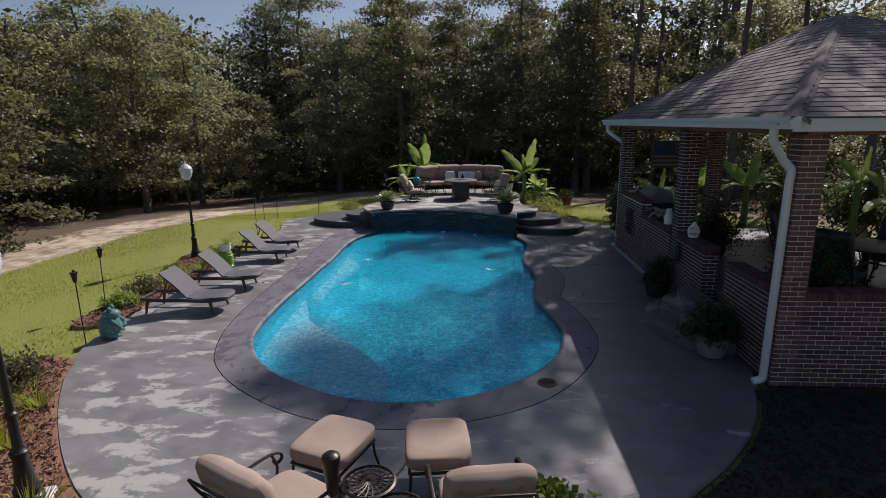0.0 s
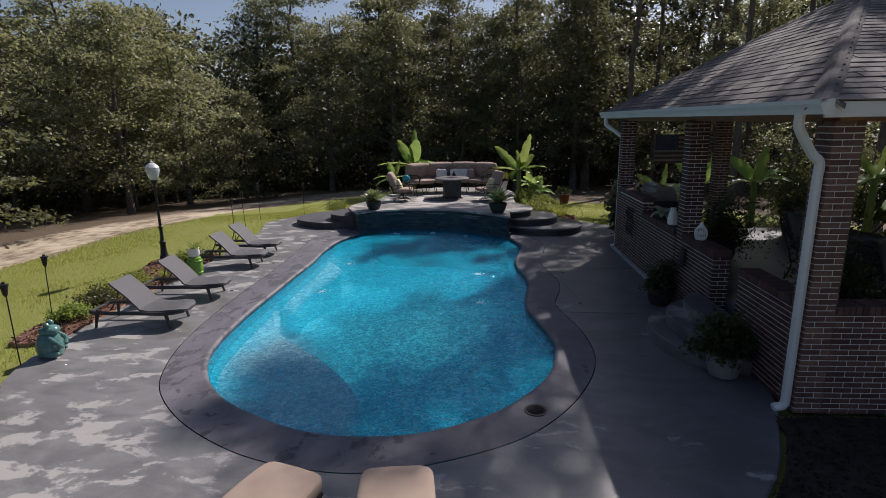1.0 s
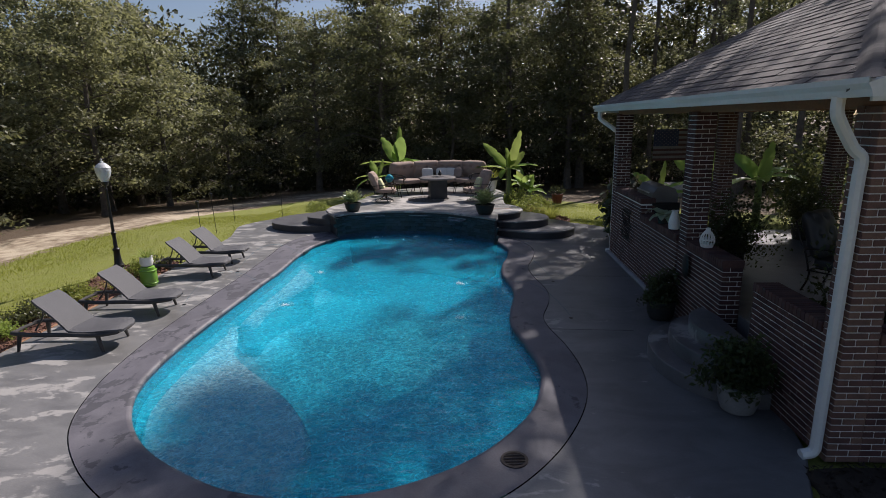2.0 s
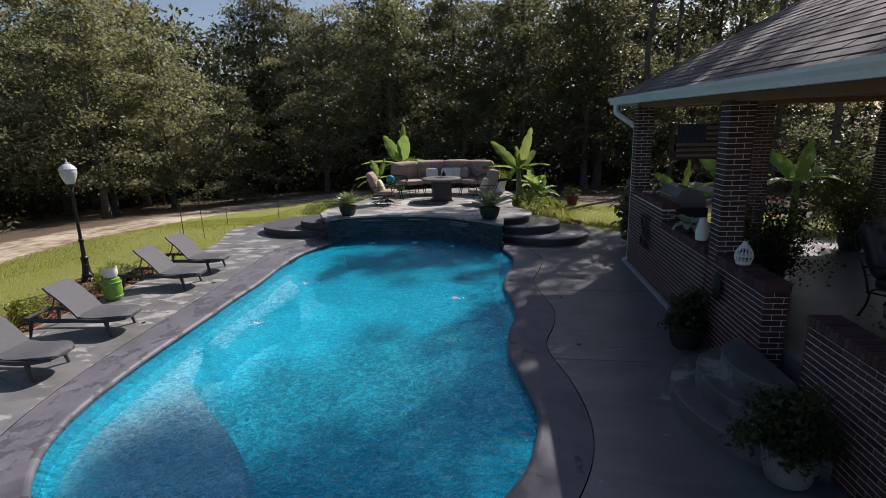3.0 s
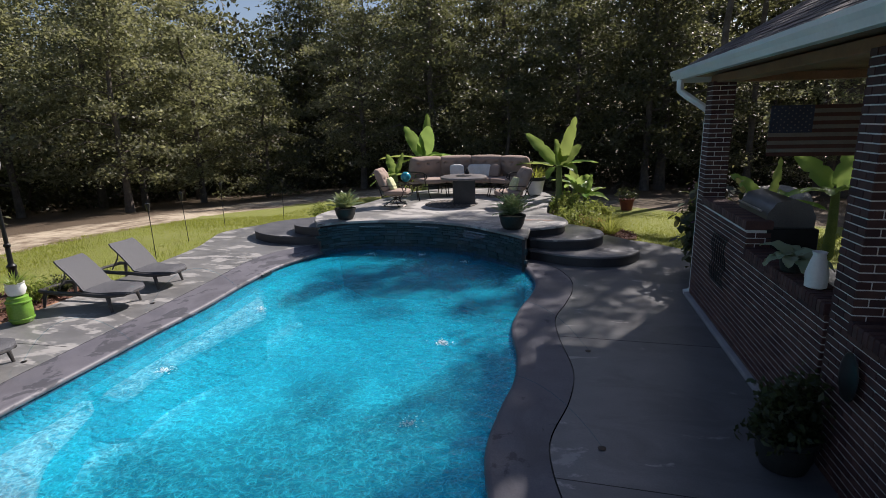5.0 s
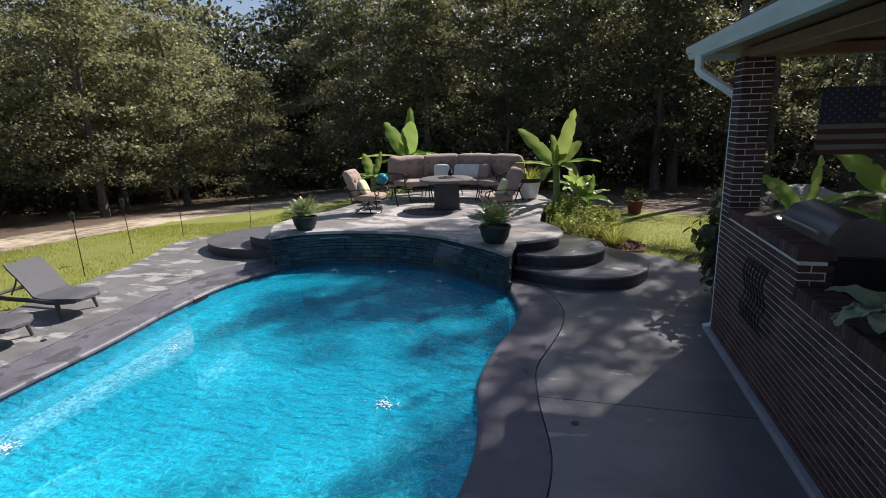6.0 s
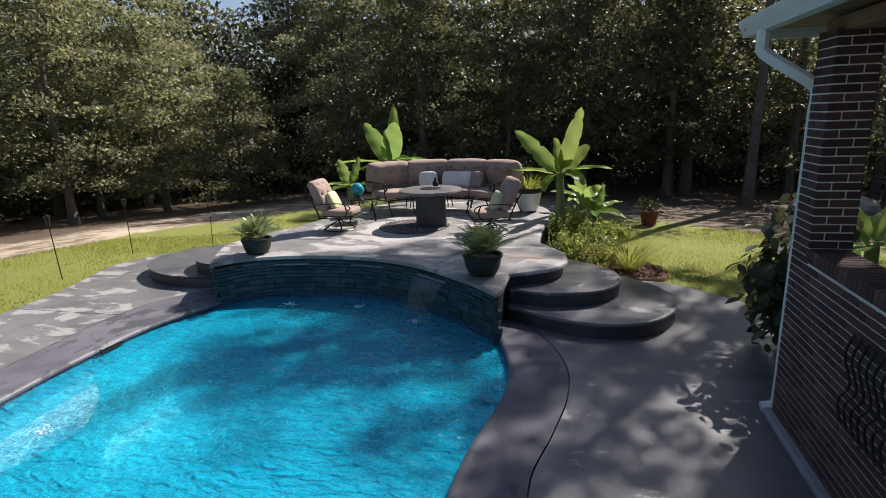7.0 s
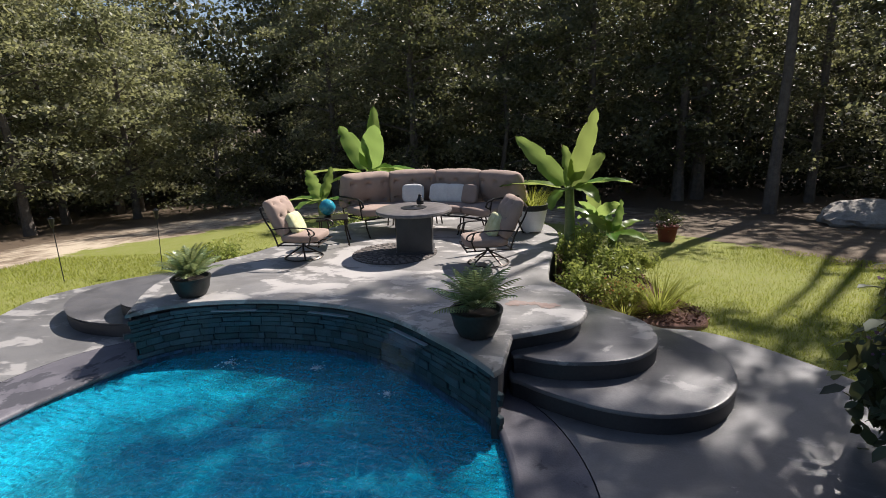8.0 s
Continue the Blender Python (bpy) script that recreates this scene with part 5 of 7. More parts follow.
def scroll_leg(mb, x, y, h, dx, dy):
    mb.tube(smooth_line([(x, y, h), (x + dx * 0.02, y + dy * 0.02, h * 0.55), (x + dx * 0.09, y + dy * 0.09, h * 0.1), (x + dx * 0.11, y + dy * 0.11, 0.012), (x + dx * 0.07, y + dy * 0.07, 0.03)], 4), 0.013, 6)


def patio_chair(name, at, rz, fabric, swivel, label, group):
    """A deep-seated metal patio chair that faces +x."""
    ob = thing(name, at, rz, label, "chair", group)
    part("seat_cushion", MB().cushion((0.62, 0.6, 0.17), Matrix.Translation((0.06, 0, 0.42)), 14, 0.38), fabric, ob)
    m = Matrix.Translation((-0.29, 0, 0.79)) @ Matrix.Rotation(radians(-20), 4, "Y") @ Matrix.Rotation(radians(90), 4, "Y")
    part("back_cushion", MB().pad((0.68, 0.64, 0.22), m, 22, (3, 3), 4), fabric, ob, "buttoned back cushion")
    fr = MB()
    for s in (-1, 1):
        fr.tube(smooth_line([(-0.24, s * 0.33, 0.3), (-0.31, s * 0.33, 0.55), (-0.43, s * 0.32, 0.8), (-0.5, s * 0.28, 0.96)], 4), 0.013, 6)
    fr.tube(smooth_line([(-0.5, -0.28, 0.96), (-0.52, 0, 0.99), (-0.5, 0.28, 0.96)], 4), 0.013, 6)
    for q in (0.5, 0.74):
        fr.tube([(-0.29 - (q - 0.5) * 0.4, -0.32, q), (-0.29 - (q - 0.5) * 0.4, 0.32, q)], 0.008, 6)
    for y in (-0.3, -0.1, 0.1, 0.3):
        fr.tube([(-0.26, y, 0.31), (0.36, y, 0.31)], 0.012, 6)
    for x in (-0.26, 0.36):
        fr.tube([(x, -0.32, 0.31), (x, 0.32, 0.31)], 0.014, 6)
    part("seat_frame", fr, M_BRONZE, ob)
    for s in (-1, 1):
        arm = MB().tube(smooth_line([(-0.33, s * 0.34, 0.6), (-0.1, s * 0.36, 0.64), (0.2, s * 0.37, 0.64), (0.34, s * 0.37, 0.6), (0.37, s * 0.37, 0.53), (0.31, s * 0.37, 0.5), (0.28, s * 0.37, 0.55)], 4), 0.017, 8, flat=0.7)
        arm.tube(smooth_line([(0.26, s * 0.365, 0.63), (0.3, s * 0.35, 0.48), (0.24, s * 0.33, 0.31)], 4), 0.012, 6)
        part("arm", arm, M_BRONZE, ob)
    if swivel:
        bs = MB().lathe([(0.29, 0.012), (0.305, 0.02), (0.29, 0.036), (0.275, 0.02), (0.29, 0.012)], 28, None, False)
        for k in range(4):
            a = k * math.pi / 2 + 0.5
            bs.tube(smooth_line([(0.29 * math.cos(a), 0.29 * math.sin(a), 0.025), (0.16 * math.cos(a), 0.16 * math.sin(a), 0.12), (0.04 * math.cos(a), 0.04 * math.sin(a), 0.2), (0.03, 0, 0.3)], 3), 0.013, 6)
        part("swivel_base", bs, M_BRONZE, ob)
    else:
        for x, y, dx, dy in ((-0.24, -0.3, -1, -0.3), (-0.24, 0.3, -1, 0.3), (0.32, -0.3, 1, -0.3), (0.32, 0.3, 1, 0.3)):
            lg = MB()
            scroll_leg(lg, x, y, 0.31, dx * 0.7, dy * 0.7)
            part("leg", lg, M_BRONZE, ob)
    return ob


SW = "taupe cushioned swivel patio chair with bronze scroll arms on the platform"
for x, y, rz in ((1.38, 19.05, 2), (4.2, 19.0, 200)):
    patio_chair("swivel_chair", (x, y, PLAT_Z), rz, M_TAUPE, True, SW, "chairs round the fire table").scale = (0.97, 0.97, 0.83)
NC = "tan cushioned metal patio chair facing the pool"
patio_chair("patio_chair", (2.1, 4.12, 0), 62, M_TAN, False, NC, "chairs at the pool's end").scale = (1, 1, 0.86)
patio_chair("patio_chair", (3.62, 4.22, 0), 100, M_TAN, False, NC, "chairs at the pool's end").scale = (1, 1, 0.86)


def footstool(at, rz):
    ob = thing("footstool", at, rz, "square metal footstool with plump tan cushion", "footstool", "footstools at the pool's end")
    part("cushion", MB().cushion((0.66, 0.58, 0.17), Matrix.Translation((0, 0, 0.4)), 14, 0.34), M_TAN, ob)
    fr = MB()
    for s in (-1, 1):
        fr.tube([(-0.29, s * 0.25, 0.3), (0.29, s * 0.25, 0.3)], 0.014, 6)
        fr.tube([(s * 0.29, -0.25, 0.3), (s * 0.29, 0.25, 0.3)], 0.014, 6)
        fr.tube([(s * 0.1, -0.25, 0.3), (s * 0.1, 0.25, 0.3)], 0.01, 6)
    part("frame", fr, M_BRONZE, ob)
    for sx in (-1, 1):
        for sy in (-1, 1):
            lg = MB()
            scroll_leg(lg, sx * 0.28, sy * 0.24, 0.3, sx * 0.4, sy * 0.4)
            part("leg", lg, M_BRONZE, ob)
    return ob


fs0 = footstool((2.3, 4.96, 0), 70)
copy_thing(fs0, pose(3.24, 4.98, 0, 0, 0, 97))


def pierced_disc(r, z, rings):
    mb = MB()
    mb.lathe([(r - 0.012, z - 0.012), (r + 0.006, z - 0.006), (r + 0.006, z + 0.006), (r - 0.012, z + 0.012), (r - 0.012, z - 0.012)], 32, None, False)
    for k in range(rings):
        q = r * (k + 1) / (rings + 1)
        mb.lathe([(q - 0.008, z - 0.004), (q + 0.008, z - 0.004), (q + 0.008, z + 0.005), (q - 0.008, z + 0.005), (q - 0.008, z - 0.004)], 28, None, False)
    for k in range(20):
        a = 2 * math.pi * k / 20
        mb.tube([(0.02 * math.cos(a), 0.02 * math.sin(a), z), (r * 0.5 * math.cos(a + 0.12), r * 0.5 * math.sin(a + 0.12), z), (r * math.cos(a), r * math.sin(a), z)], 0.007, 5)
    return mb


for x, y, h, r in ((2.78, 4.22, 0.55, 0.2), (3.02, 4.02, 0.45, 0.22)):
    st = thing("side_table", (x, y, 0), 0, "small round pierced metal side table between chairs", "side table", "side tables between the chairs")
    part("top", pierced_disc(r, h, 3), M_BRONZE, st)
    for k in range(3):
        a = k * 2.094
        part("leg", MB().tube(smooth_line([(r * 0.8 * math.cos(a), r * 0.8 * math.sin(a), h - 0.01), (r * 0.4 * math.cos(a), r * 0.4 * math.sin(a), h * 0.5), (r * 0.9 * math.cos(a), r * 0.9 * math.sin(a), 0.01)], 4), 0.01, 6), M_BRONZE, st)
fp = thing("patio_torch", (2.53, 4.1, 0), 0, "dark bronze standing patio torch between two chairs", "torch")
fp.scale = (0.76, 0.76, 0.92)
part("stem", MB().lathe([(0.14, 0), (0.14, 0.02), (0.03, 0.04), (0.022, 0.5), (0.03, 0.56)], 16), M_BRONZE, fp)
part("cup", MB().lathe([(0.03, 0.55), (0.055, 0.58), (0.085, 0.86), (0.092, 0.88), (0.092, 0.9), (0.085, 0.92), (0.055, 0.94), (0.01, 0.945)], 20), M_BRONZE, fp)

# ---------- platform lounge ----------
SC = Vector((2.95, 19.55))


def bend(mb, r0, mid):
    """Bends a block that lies along x round the sofa's centre; y runs outwards from radius r0."""
    out = []
    for x, y, z in mb.v:
        a = mid - x / (r0 + 0.0)
        out.append((math.cos(a) * (r0 + y), math.sin(a) * (r0 + y), z))
    mb.v = out
    return mb


sofa = thing("curved_sofa", (SC.x, SC.y, PLAT_Z), 0, "curved taupe sectional sofa with buttoned back cushions", "sofa")
sofa.scale = (1.07, 1.03, 1.0)
for k in range(4):
    mid = radians(129.2 - k * 25.6)
    part("seat_cushion", bend(MB().cushion((0.72, 0.66, 0.17), Matrix.Translation((0, 0, 0.43)), 14, 0.36), 1.52, mid), M_TAUPE, sofa)
    m = Matrix.Translation((0, 0.0, 0.74)) @ Matrix.Rotation(radians(-76), 4, "X")
    part("back_cushion", bend(MB().pad((0.91, 0.64, 0.31), m, 24, (3, 2), k * 7), 1.9, mid), M_TAUPE, sofa)
    fr = MB()
    for r in (1.25, 1.82):
        fr.tube([(r * math.cos(mid + d), r * math.sin(mid + d), 0.31) for d in (-0.22, -0.11, 0, 0.11, 0.22)], 0.015, 6)
    for d in (-0.22, 0.0, 0.22):
        fr.tube([(1.25 * math.cos(mid + d), 1.25 * math.sin(mid + d), 0.31), (1.9 * math.cos(mid + d), 1.9 * math.sin(mid + d), 0.31), (2.04 * math.cos(mid + d), 2.04 * math.sin(mid + d), 0.95)], 0.012, 6)
    part("frame", fr, M_BRONZE, sofa)
    for d in (-0.2, 0.2):
        for r, s in ((1.27, -1), (1.88, 1)):
            lg = MB()
            scroll_leg(lg, r * math.cos(mid + d), r * math.sin(mid + d), 0.31, s * math.cos(mid + d), s * math.sin(mid + d))
            part("leg", lg, M_BRONZE, sofa)
for end in (142.5, 39.5):
    a = radians(end)
    arm = MB().tube([Vector((r * math.cos(a), r * math.sin(a), z)) for r, z in ((1.98, 0.66), (1.7, 0.66), (1.4, 0.66), (1.28, 0.62), (1.25, 0.54), (1.32, 0.5), (1.34, 0.56))], 0.017, 8)
    arm.tube([(1.36 * math.cos(a), 1.36 * math.sin(a), 0.65), (1.3 * math.cos(a), 1.3 * math.sin(a), 0.31)], 0.012, 6)
    part("arm", arm, M_BRONZE, sofa)


def pillow(x, y, z, rz, tilt, mat, label, w=0.36, h=0.3):
    m = pose(x, y, z, 90 - tilt, 0, rz)
    ob = part("throw_pillow", MB().cushion((w, h + 0.04, 0.14), None, 14, 0.45), mat, None, m=m)
    tagged(ob, label, "pillow", "pillows on the patio seats")


for ang, w in ((104, 0.4), (86, 0.42), (76, 0.38), (66, 0.32)):
    a = radians(ang)
    pillow(SC.x + 1.62 * math.cos(a), SC.y + 1.62 * math.sin(a), PLAT_Z + 0.655, ang + 90 + 180, 20, M_PILLOW if ang > 70 else M_TAUPE, "white patterned throw pillow propped on the sofa" if ang > 70 else "brown throw pillow propped on the sofa", w)
pillow(1.3, 19.05, PLAT_Z + 0.54, 92, 25, M_LIME_PILLOW, "yellow-green striped pillow propped in a chair")
pillow(4.28, 19.03, PLAT_Z + 0.54, 293, 25, M_LIME_PILLOW, "yellow-green striped pillow propped in a chair")

ft = thing("fire_table", (3.0, 19.56, PLAT_Z), 0, "round-topped dark fire table with a square base", "fire table")
ft.scale = (1.03, 1.03, 1.22)
part("top", MB().lathe([(0.5, 0.50), (0.555, 0.505), (0.565, 0.525), (0.555, 0.545), (0.52, 0.555), (0.2, 0.556), (0.19, 0.556)], 40), M_TOP, ft, "speckled stone mosaic top")
base = MB().box((0.52, 0.52, 0.47), Matrix.Translation((0, 0, 0.265)) @ Matrix.Rotation(radians(12), 4, "Z"), 0.012)
part("base", base, M_DARKBOX, ft)
part("plinth", MB().box((0.56, 0.56, 0.04), Matrix.Translation((0, 0, 0.02)) @ Matrix.Rotation(radians(12), 4, "Z"), 0.008), M_DARKBOX, ft)
part("burner_lid", MB().lathe([(0.185, 0.552), (0.19, 0.562), (0.05, 0.568), (0.03, 0.58), (0.01, 0.582)], 28), M_BLACK, ft)
can = part("small_lantern", MB().lathe([(0.04, 0), (0.055, 0.01), (0.06, 0.06), (0.035, 0.1), (0.02, 0.13), (0.03, 0.145), (0.005, 0.16)], 16), M_BLACK, None, m=pose(3.07, 19.68, PLAT_Z + 0.71))
tagged(can, "small black metal lantern on the fire table", "lantern")
mat_mb = MB().lathe([(0.02, 0.0), (0.64, 0.0), (0.65, 0.006), (0.64, 0.012), (0.02, 0.012)], 48)
M_MAT = plain("woven_dark_mat", (0.03, 0.028, 0.026), (0.10, 0.09, 0.08), 0.9, big=18, fine=60, bump=0.6)
rug = tagged(part("round_mat", mat_mb, M_MAT, None, m=pose(2.71, 19.4, PLAT_Z)), "round dark openwork mat under the fire table", "mat")
M_CHIP = plain("brown_mat_chip", (0.09, 0.075, 0.065), (0.19, 0.16, 0.14), 0.7, big=12, fine=80, per_island=0.4)
chips = MB()
for r in (0.22, 0.3, 0.38, 0.46, 0.54, 0.61):
    for k in range(int(r * 62)):
        a = 2 * math.pi * k / int(r * 62) + r * 3
        chips.box((0.062, 0.062, 0.008), Matrix.Translation((r * math.cos(a), r * math.sin(a), 0.014)) @ Matrix.Rotation(a + 0.5, 4, "Z"), 0.003)
tagged(part("mat_pattern", chips, M_CHIP, rug), kind="stuff")
stb = thing("side_table", (1.5, 19.92, PLAT_Z), 20, "small square metal side table beside the sofa", "side table")
part("top", MB().box((0.5, 0.44, 0.025), Matrix.Translation((0, 0, 0.44)), 0.008), M_BRONZE, stb)
for sx in (-1, 1):
    for sy in (-1, 1):
        lg = MB()
        scroll_leg(lg, sx * 0.2, sy * 0.17, 0.44, sx * 0.5, sy * 0.5)
        part("leg", lg, M_BRONZE, stb)
gz = thing("gazing_ball", (1.42, 19.93, PLAT_Z + 0.453), 0, "turquoise swirled glass ball on a small stand", "ornament")
part("ball", MB().cushion((0.27, 0.27, 0.27), Matrix.Translation((0, 0, 0.16)), 16, 1.0), M_BALL, gz)
part("stand", MB().lathe([(0.07, 0), (0.07, 0.01), (0.03, 0.03), (0.05, 0.06), (0.045, 0.065)], 16), M_BRONZE, gz)


def sago(name, at, scale, seed, label):
    ob = thing(name, at, 0, label, "potted plant", "potted sago palms")
    part("pot", MB().lathe([(0.16, 0), (0.2, 0.02), (0.25, 0.12), (0.275, 0.24), (0.29, 0.27), (0.29, 0.3), (0.26, 0.3), (0.24, 0.24), (0.01, 0.24)], 28, Matrix.Scale(scale, 4)), M_DARKPOT, ob, "dark glazed round pot")
    part("soil", MB().lathe([(0.25, 0.236), (0.15, 0.255), (0.01, 0.26)], 20, Matrix.Scale(scale, 4)), M_SOIL, ob)
    rr = random.Random(seed)
    for i in range(34):
        mb = MB()
        a = i * 2.399
        tilt = radians(5 + 58 * (i / 34)) * rr.uniform(0.85, 1.15)
        l = scale * rr.uniform(0.44, 0.56)
        d, s = Vector((math.cos(a), math.sin(a), 0)), Vector((-math.sin(a), math.cos(a), 0))
        mid = []
        for k in range(15):
            t = k / 14
            th = tilt + t * t * 0.7
            p = (mid[-1] if mid else Vector((0, 0, 0.28 * scale))) + (d * math.sin(th) + Vector((0, 0, math.cos(th)))) * (l / 14)
            mid.append(p)
        mb.tube(mid, 0.005 * scale, 4)
        for k in range(2, 15):
            t = k / 14
            w = 0.085 * scale * math.sin(math.pi * min(1, 0.2 + t * 0.8)) + 0.02
            fw = (mid[k] - mid[k - 1]).normalized()
            upn = s.cross(fw)
            for q in (-1, 1):
                b = mid[k]
                tip = b + s * q * w + fw * w * 0.55 + upn * w * 0.3
                mb.add([b - fw * 0.013 * scale, b + fw * 0.013 * scale, tip + fw * 0.006, tip - fw * 0.005], [(0, 1, 2, 3)])
        part("frond", mb, M_PALM, ob, smooth=0)
    return ob


sago("potted_sago_palm", (0.78, 17.27, PLAT_Z), 0.8, 1, "sago palm in a dark bowl on the platform's edge")
sago("potted_sago_palm", (4.42, 16.55, PLAT_Z), 0.88, 2, "sago palm in a dark bowl beside the steps")

pl = thing("tall_planter", (4.68, 21.0, PLAT_Z), 0, "white tapered planter with a bushy yellow-green grass", "planter")
part("pot", MB().lathe([(0.17, 0.03), (0.19, 0.04), (0.27, 0.42), (0.29, 0.44), (0.29, 0.49), (0.26, 0.49), (0.24, 0.42), (0.01, 0.42)], 24), M_WHITE, pl)
part("rim_band", MB().lathe([(0.272, 0.40), (0.292, 0.42), (0.294, 0.495), (0.27, 0.497)], 24, None, False), M_DARKPOT, pl, "dark rim band")
for k in range(3):
    part("foot", MB().box((0.06, 0.06, 0.04), Matrix.Translation((0.12 * math.cos(k * 2.1), 0.12 * math.sin(k * 2.1), 0.02)), 0.006), M_WHITE, pl)
part("grass", blades(9, 190, 0.42, 0.018, 0.2, 0.8), M_GRASSBLADE, pl, m=pose(0, 0, 0.42))


def banana_leaf(base, direction, length, width, bow, roll=0.0, fold=0.25, seed=0):
    """A big blade with a midrib, drooping by bow, its edges notched with tears."""
    rr = random.Random(seed)
    d0 = Vector(direction).normalized()
    side = d0.cross(Vector((0, 0, 1)))
    side = side.normalized() if d0.z < 0.72 else (Vector((1, 0, 0)) - d0 * d0.x).normalized()
    side = Matrix.Rotation(roll, 3, d0) @ side
    p, d = Vector(base), d0.copy()
    mb, vs = MB(), []
    nseg = 18
    for k in range(nseg + 1):
        t = k / nseg
        w = width * (math.sin(math.pi * min(1.0, 0.06 + t * 0.94)) ** 0.55) * 0.5 if t > 0.12 else width * 0.05
        nrm = side.cross(d).normalized()
        tear = 0.0 if k % 5 else rr.uniform(0, 0.35) * w * (t > 0.3)
        for q in (-1, -0.5, 0, 0.5, 1):
            ww = w - (tear if abs(q) == 1 else 0)
            vs.append(p + side * q * ww + nrm * (fold * abs(q) * w + 0.007 * math.sin(k * 1.1 + q * 2)))
        p = p + d * (length / nseg)
        d = (d + Vector((0, 0, -bow / nseg))).normalized()
    mb.add(vs, [(k * 5 + i, k * 5 + i + 1, (k + 1) * 5 + i + 1, (k + 1) * 5 + i) for k in range(nseg) for i in range(4)])
    return mb


def banana(at, rz, height, specs, label, seed):
    ob = thing("banana_plant", at, rz, label, "banana plant", "banana plants round the patio")
    part("stalk", MB().tube(smooth_line([(0, 0, -0.1), (0.02, 0.01, height * 0.5), (0.0, 0.0, height)], 5), [0.11 - 0.045 * i / 10 for i in range(11)], 12), M_STALK, ob)
    for i, (dirv, length, width, bow, roll, fold) in enumerate(specs):
        part("leaf", banana_leaf((0, 0, height - 0.06), dirv, length, width, bow, roll, fold, seed + i), M_BANANA, ob, smooth=60)
    return ob


banana((1.38, 22.1, -0.22), 0, 1.75, [((0.22, -0.1, 1), 1.0, 0.5, 0.1, 0.1, 0.12), ((-0.5, -0.1, 1), 1.1, 0.38, 0.12, 0.5, 0.25), ((0.08, 0.15, 1), 1.35, 0.34, 0.05, 0.9, 0.4),
                                             ((-1, -0.1, 0.22), 1.35, 0.46, 0.45, 0.1, 0.2), ((1, -0.1, 0.35), 1.2, 0.38, 0.8, 0.0, 0.3), ((-0.9, -0.4, 0.0), 1.0, 0.4, 0.5, 0, 0.2), ((0.7, -0.4, 0.5), 0.85, 0.34, 1.3, 0.3, 0.35),
                                             ((0.9, 0.3, 0.1), 1.0, 0.36, 0.7, 0.1, 0.3)],
       "tall banana plant with broad sunlit leaves behind the sofa", 40)
banana((5.3, 20.75, -0.12), 0, 1.5, [((0.28, -0.1, 1), 1.35, 0.33, 0.08, 0.35, 0.2), ((-0.75, -0.15, 0.85), 1.25, 0.33, 0.12, 0.6, 0.24), ((-1, 0.0, 0.3), 1.15, 0.36, 0.5, 0.0, 0.28), ((1, 0.0, 0.42), 1.0, 0.34, 0.6, 0, 0.3),
                                    ((0.5, -0.5, 0.35), 0.7, 0.3, 1.5, 0.3, 0.35), ((-0.35, -0.6, 0.2), 0.65, 0.28, 1.6, 0.3, 0.35), ((0.55, 0.3, 0.8), 0.85, 0.3, 0.5, 0.3, 0.3), ((-0.15, -0.3, 1), 0.8, 0.3, 0.1, 0.9, 0.35)],
       "tall banana plant with broad sunlit leaves beside the platform", 60)
for i, (x, y, rz, h) in enumerate(((6.0, 20.7, 30, 0.75), (5.75, 21.0, 150, 0.95))):
    banana((x, y, -0.1), rz, h, [((0.2, 0, 1), 0.6, 0.24, 0.2, 0.3, 0.3), ((1, 0.2, 0.6), 0.72, 0.24, 0.7, 0, 0.3), ((-0.7, 0.3, 0.8), 0.65, 0.22, 0.6, 0.3, 0.3), ((0.3, -1, 0.5), 0.62, 0.24, 0.9, 0.2, 0.3), ((-0.5, -0.8, 0.5), 0.6, 0.22, 0.9, 0.2, 0.3),
                                 ((0.8, -0.5, 0.2), 0.6, 0.22, 0.8, 0.1, 0.3), ((-0.9, -0.1, 0.2), 0.55, 0.2, 0.9, 0.1, 0.3), ((0.1, 0.6, 0.7), 0.6, 0.2, 0.5, 0.1, 0.3)],
           "young banana plant in the flower bed", 80 + 12 * i)
banana((0.85, 20.9, -0.15), 10, 1.3, [((-0.3, 0, 1), 0.65, 0.26, 0.2, 0.3, 0.3), ((0.3, 0.1, 1), 0.7, 0.24, 0.3, 0.9, 0.3), ((-1, 0.2, 0.4), 0.8, 0.28, 0.9, 0, 0.3), ((0.8, -0.4, 0.4), 0.7, 0.26, 0.9, 0, 0.3), ((-0.4, -0.9, 0.4), 0.65, 0.26, 0.9, 0.2, 0.3), ((-0.8, -0.4, 0.1), 0.8, 0.26, 0.9, 0.2, 0.3)],
       "young banana plant beside the sofa", 100)
for i, (x, y, rz, h) in enumerate(((9.0, 17.2, 30, 1.0), (11.2, 16.4, 0, 1.5), (12.9, 13.2, 10, 1.5), (12.8, 10.0, 200, 1.2), (13.4, 15.2, 20, 1.7), (10.2, 17.4, 350, 1.3), (13.3, 11.6, 340, 1.5))):
    banana((x, y, ground_z(x, y) - 0.05), rz, h, [((0.2, 0, 1), 1.0, 0.4, 0.3, 0.3, 0.2), ((-0.6, 0.2, 0.9), 1.0, 0.38, 0.6, 0.2, 0.25), ((0.8, 0.3, 0.6), 1.1, 0.36, 0.9, 0.1, 0.3), ((-0.3, -0.9, 0.5), 1.0, 0.36, 0.9, 0.1, 0.3), ((0.5, -0.7, 0.5), 1.0, 0.34, 1.0, 0.1, 0.3), ((-1, -0.2, 0.3), 1.0, 0.34, 1.0, 0, 0.3)],
           "banana plant with broad leaves behind the pavilion", 120 + 10 * i)


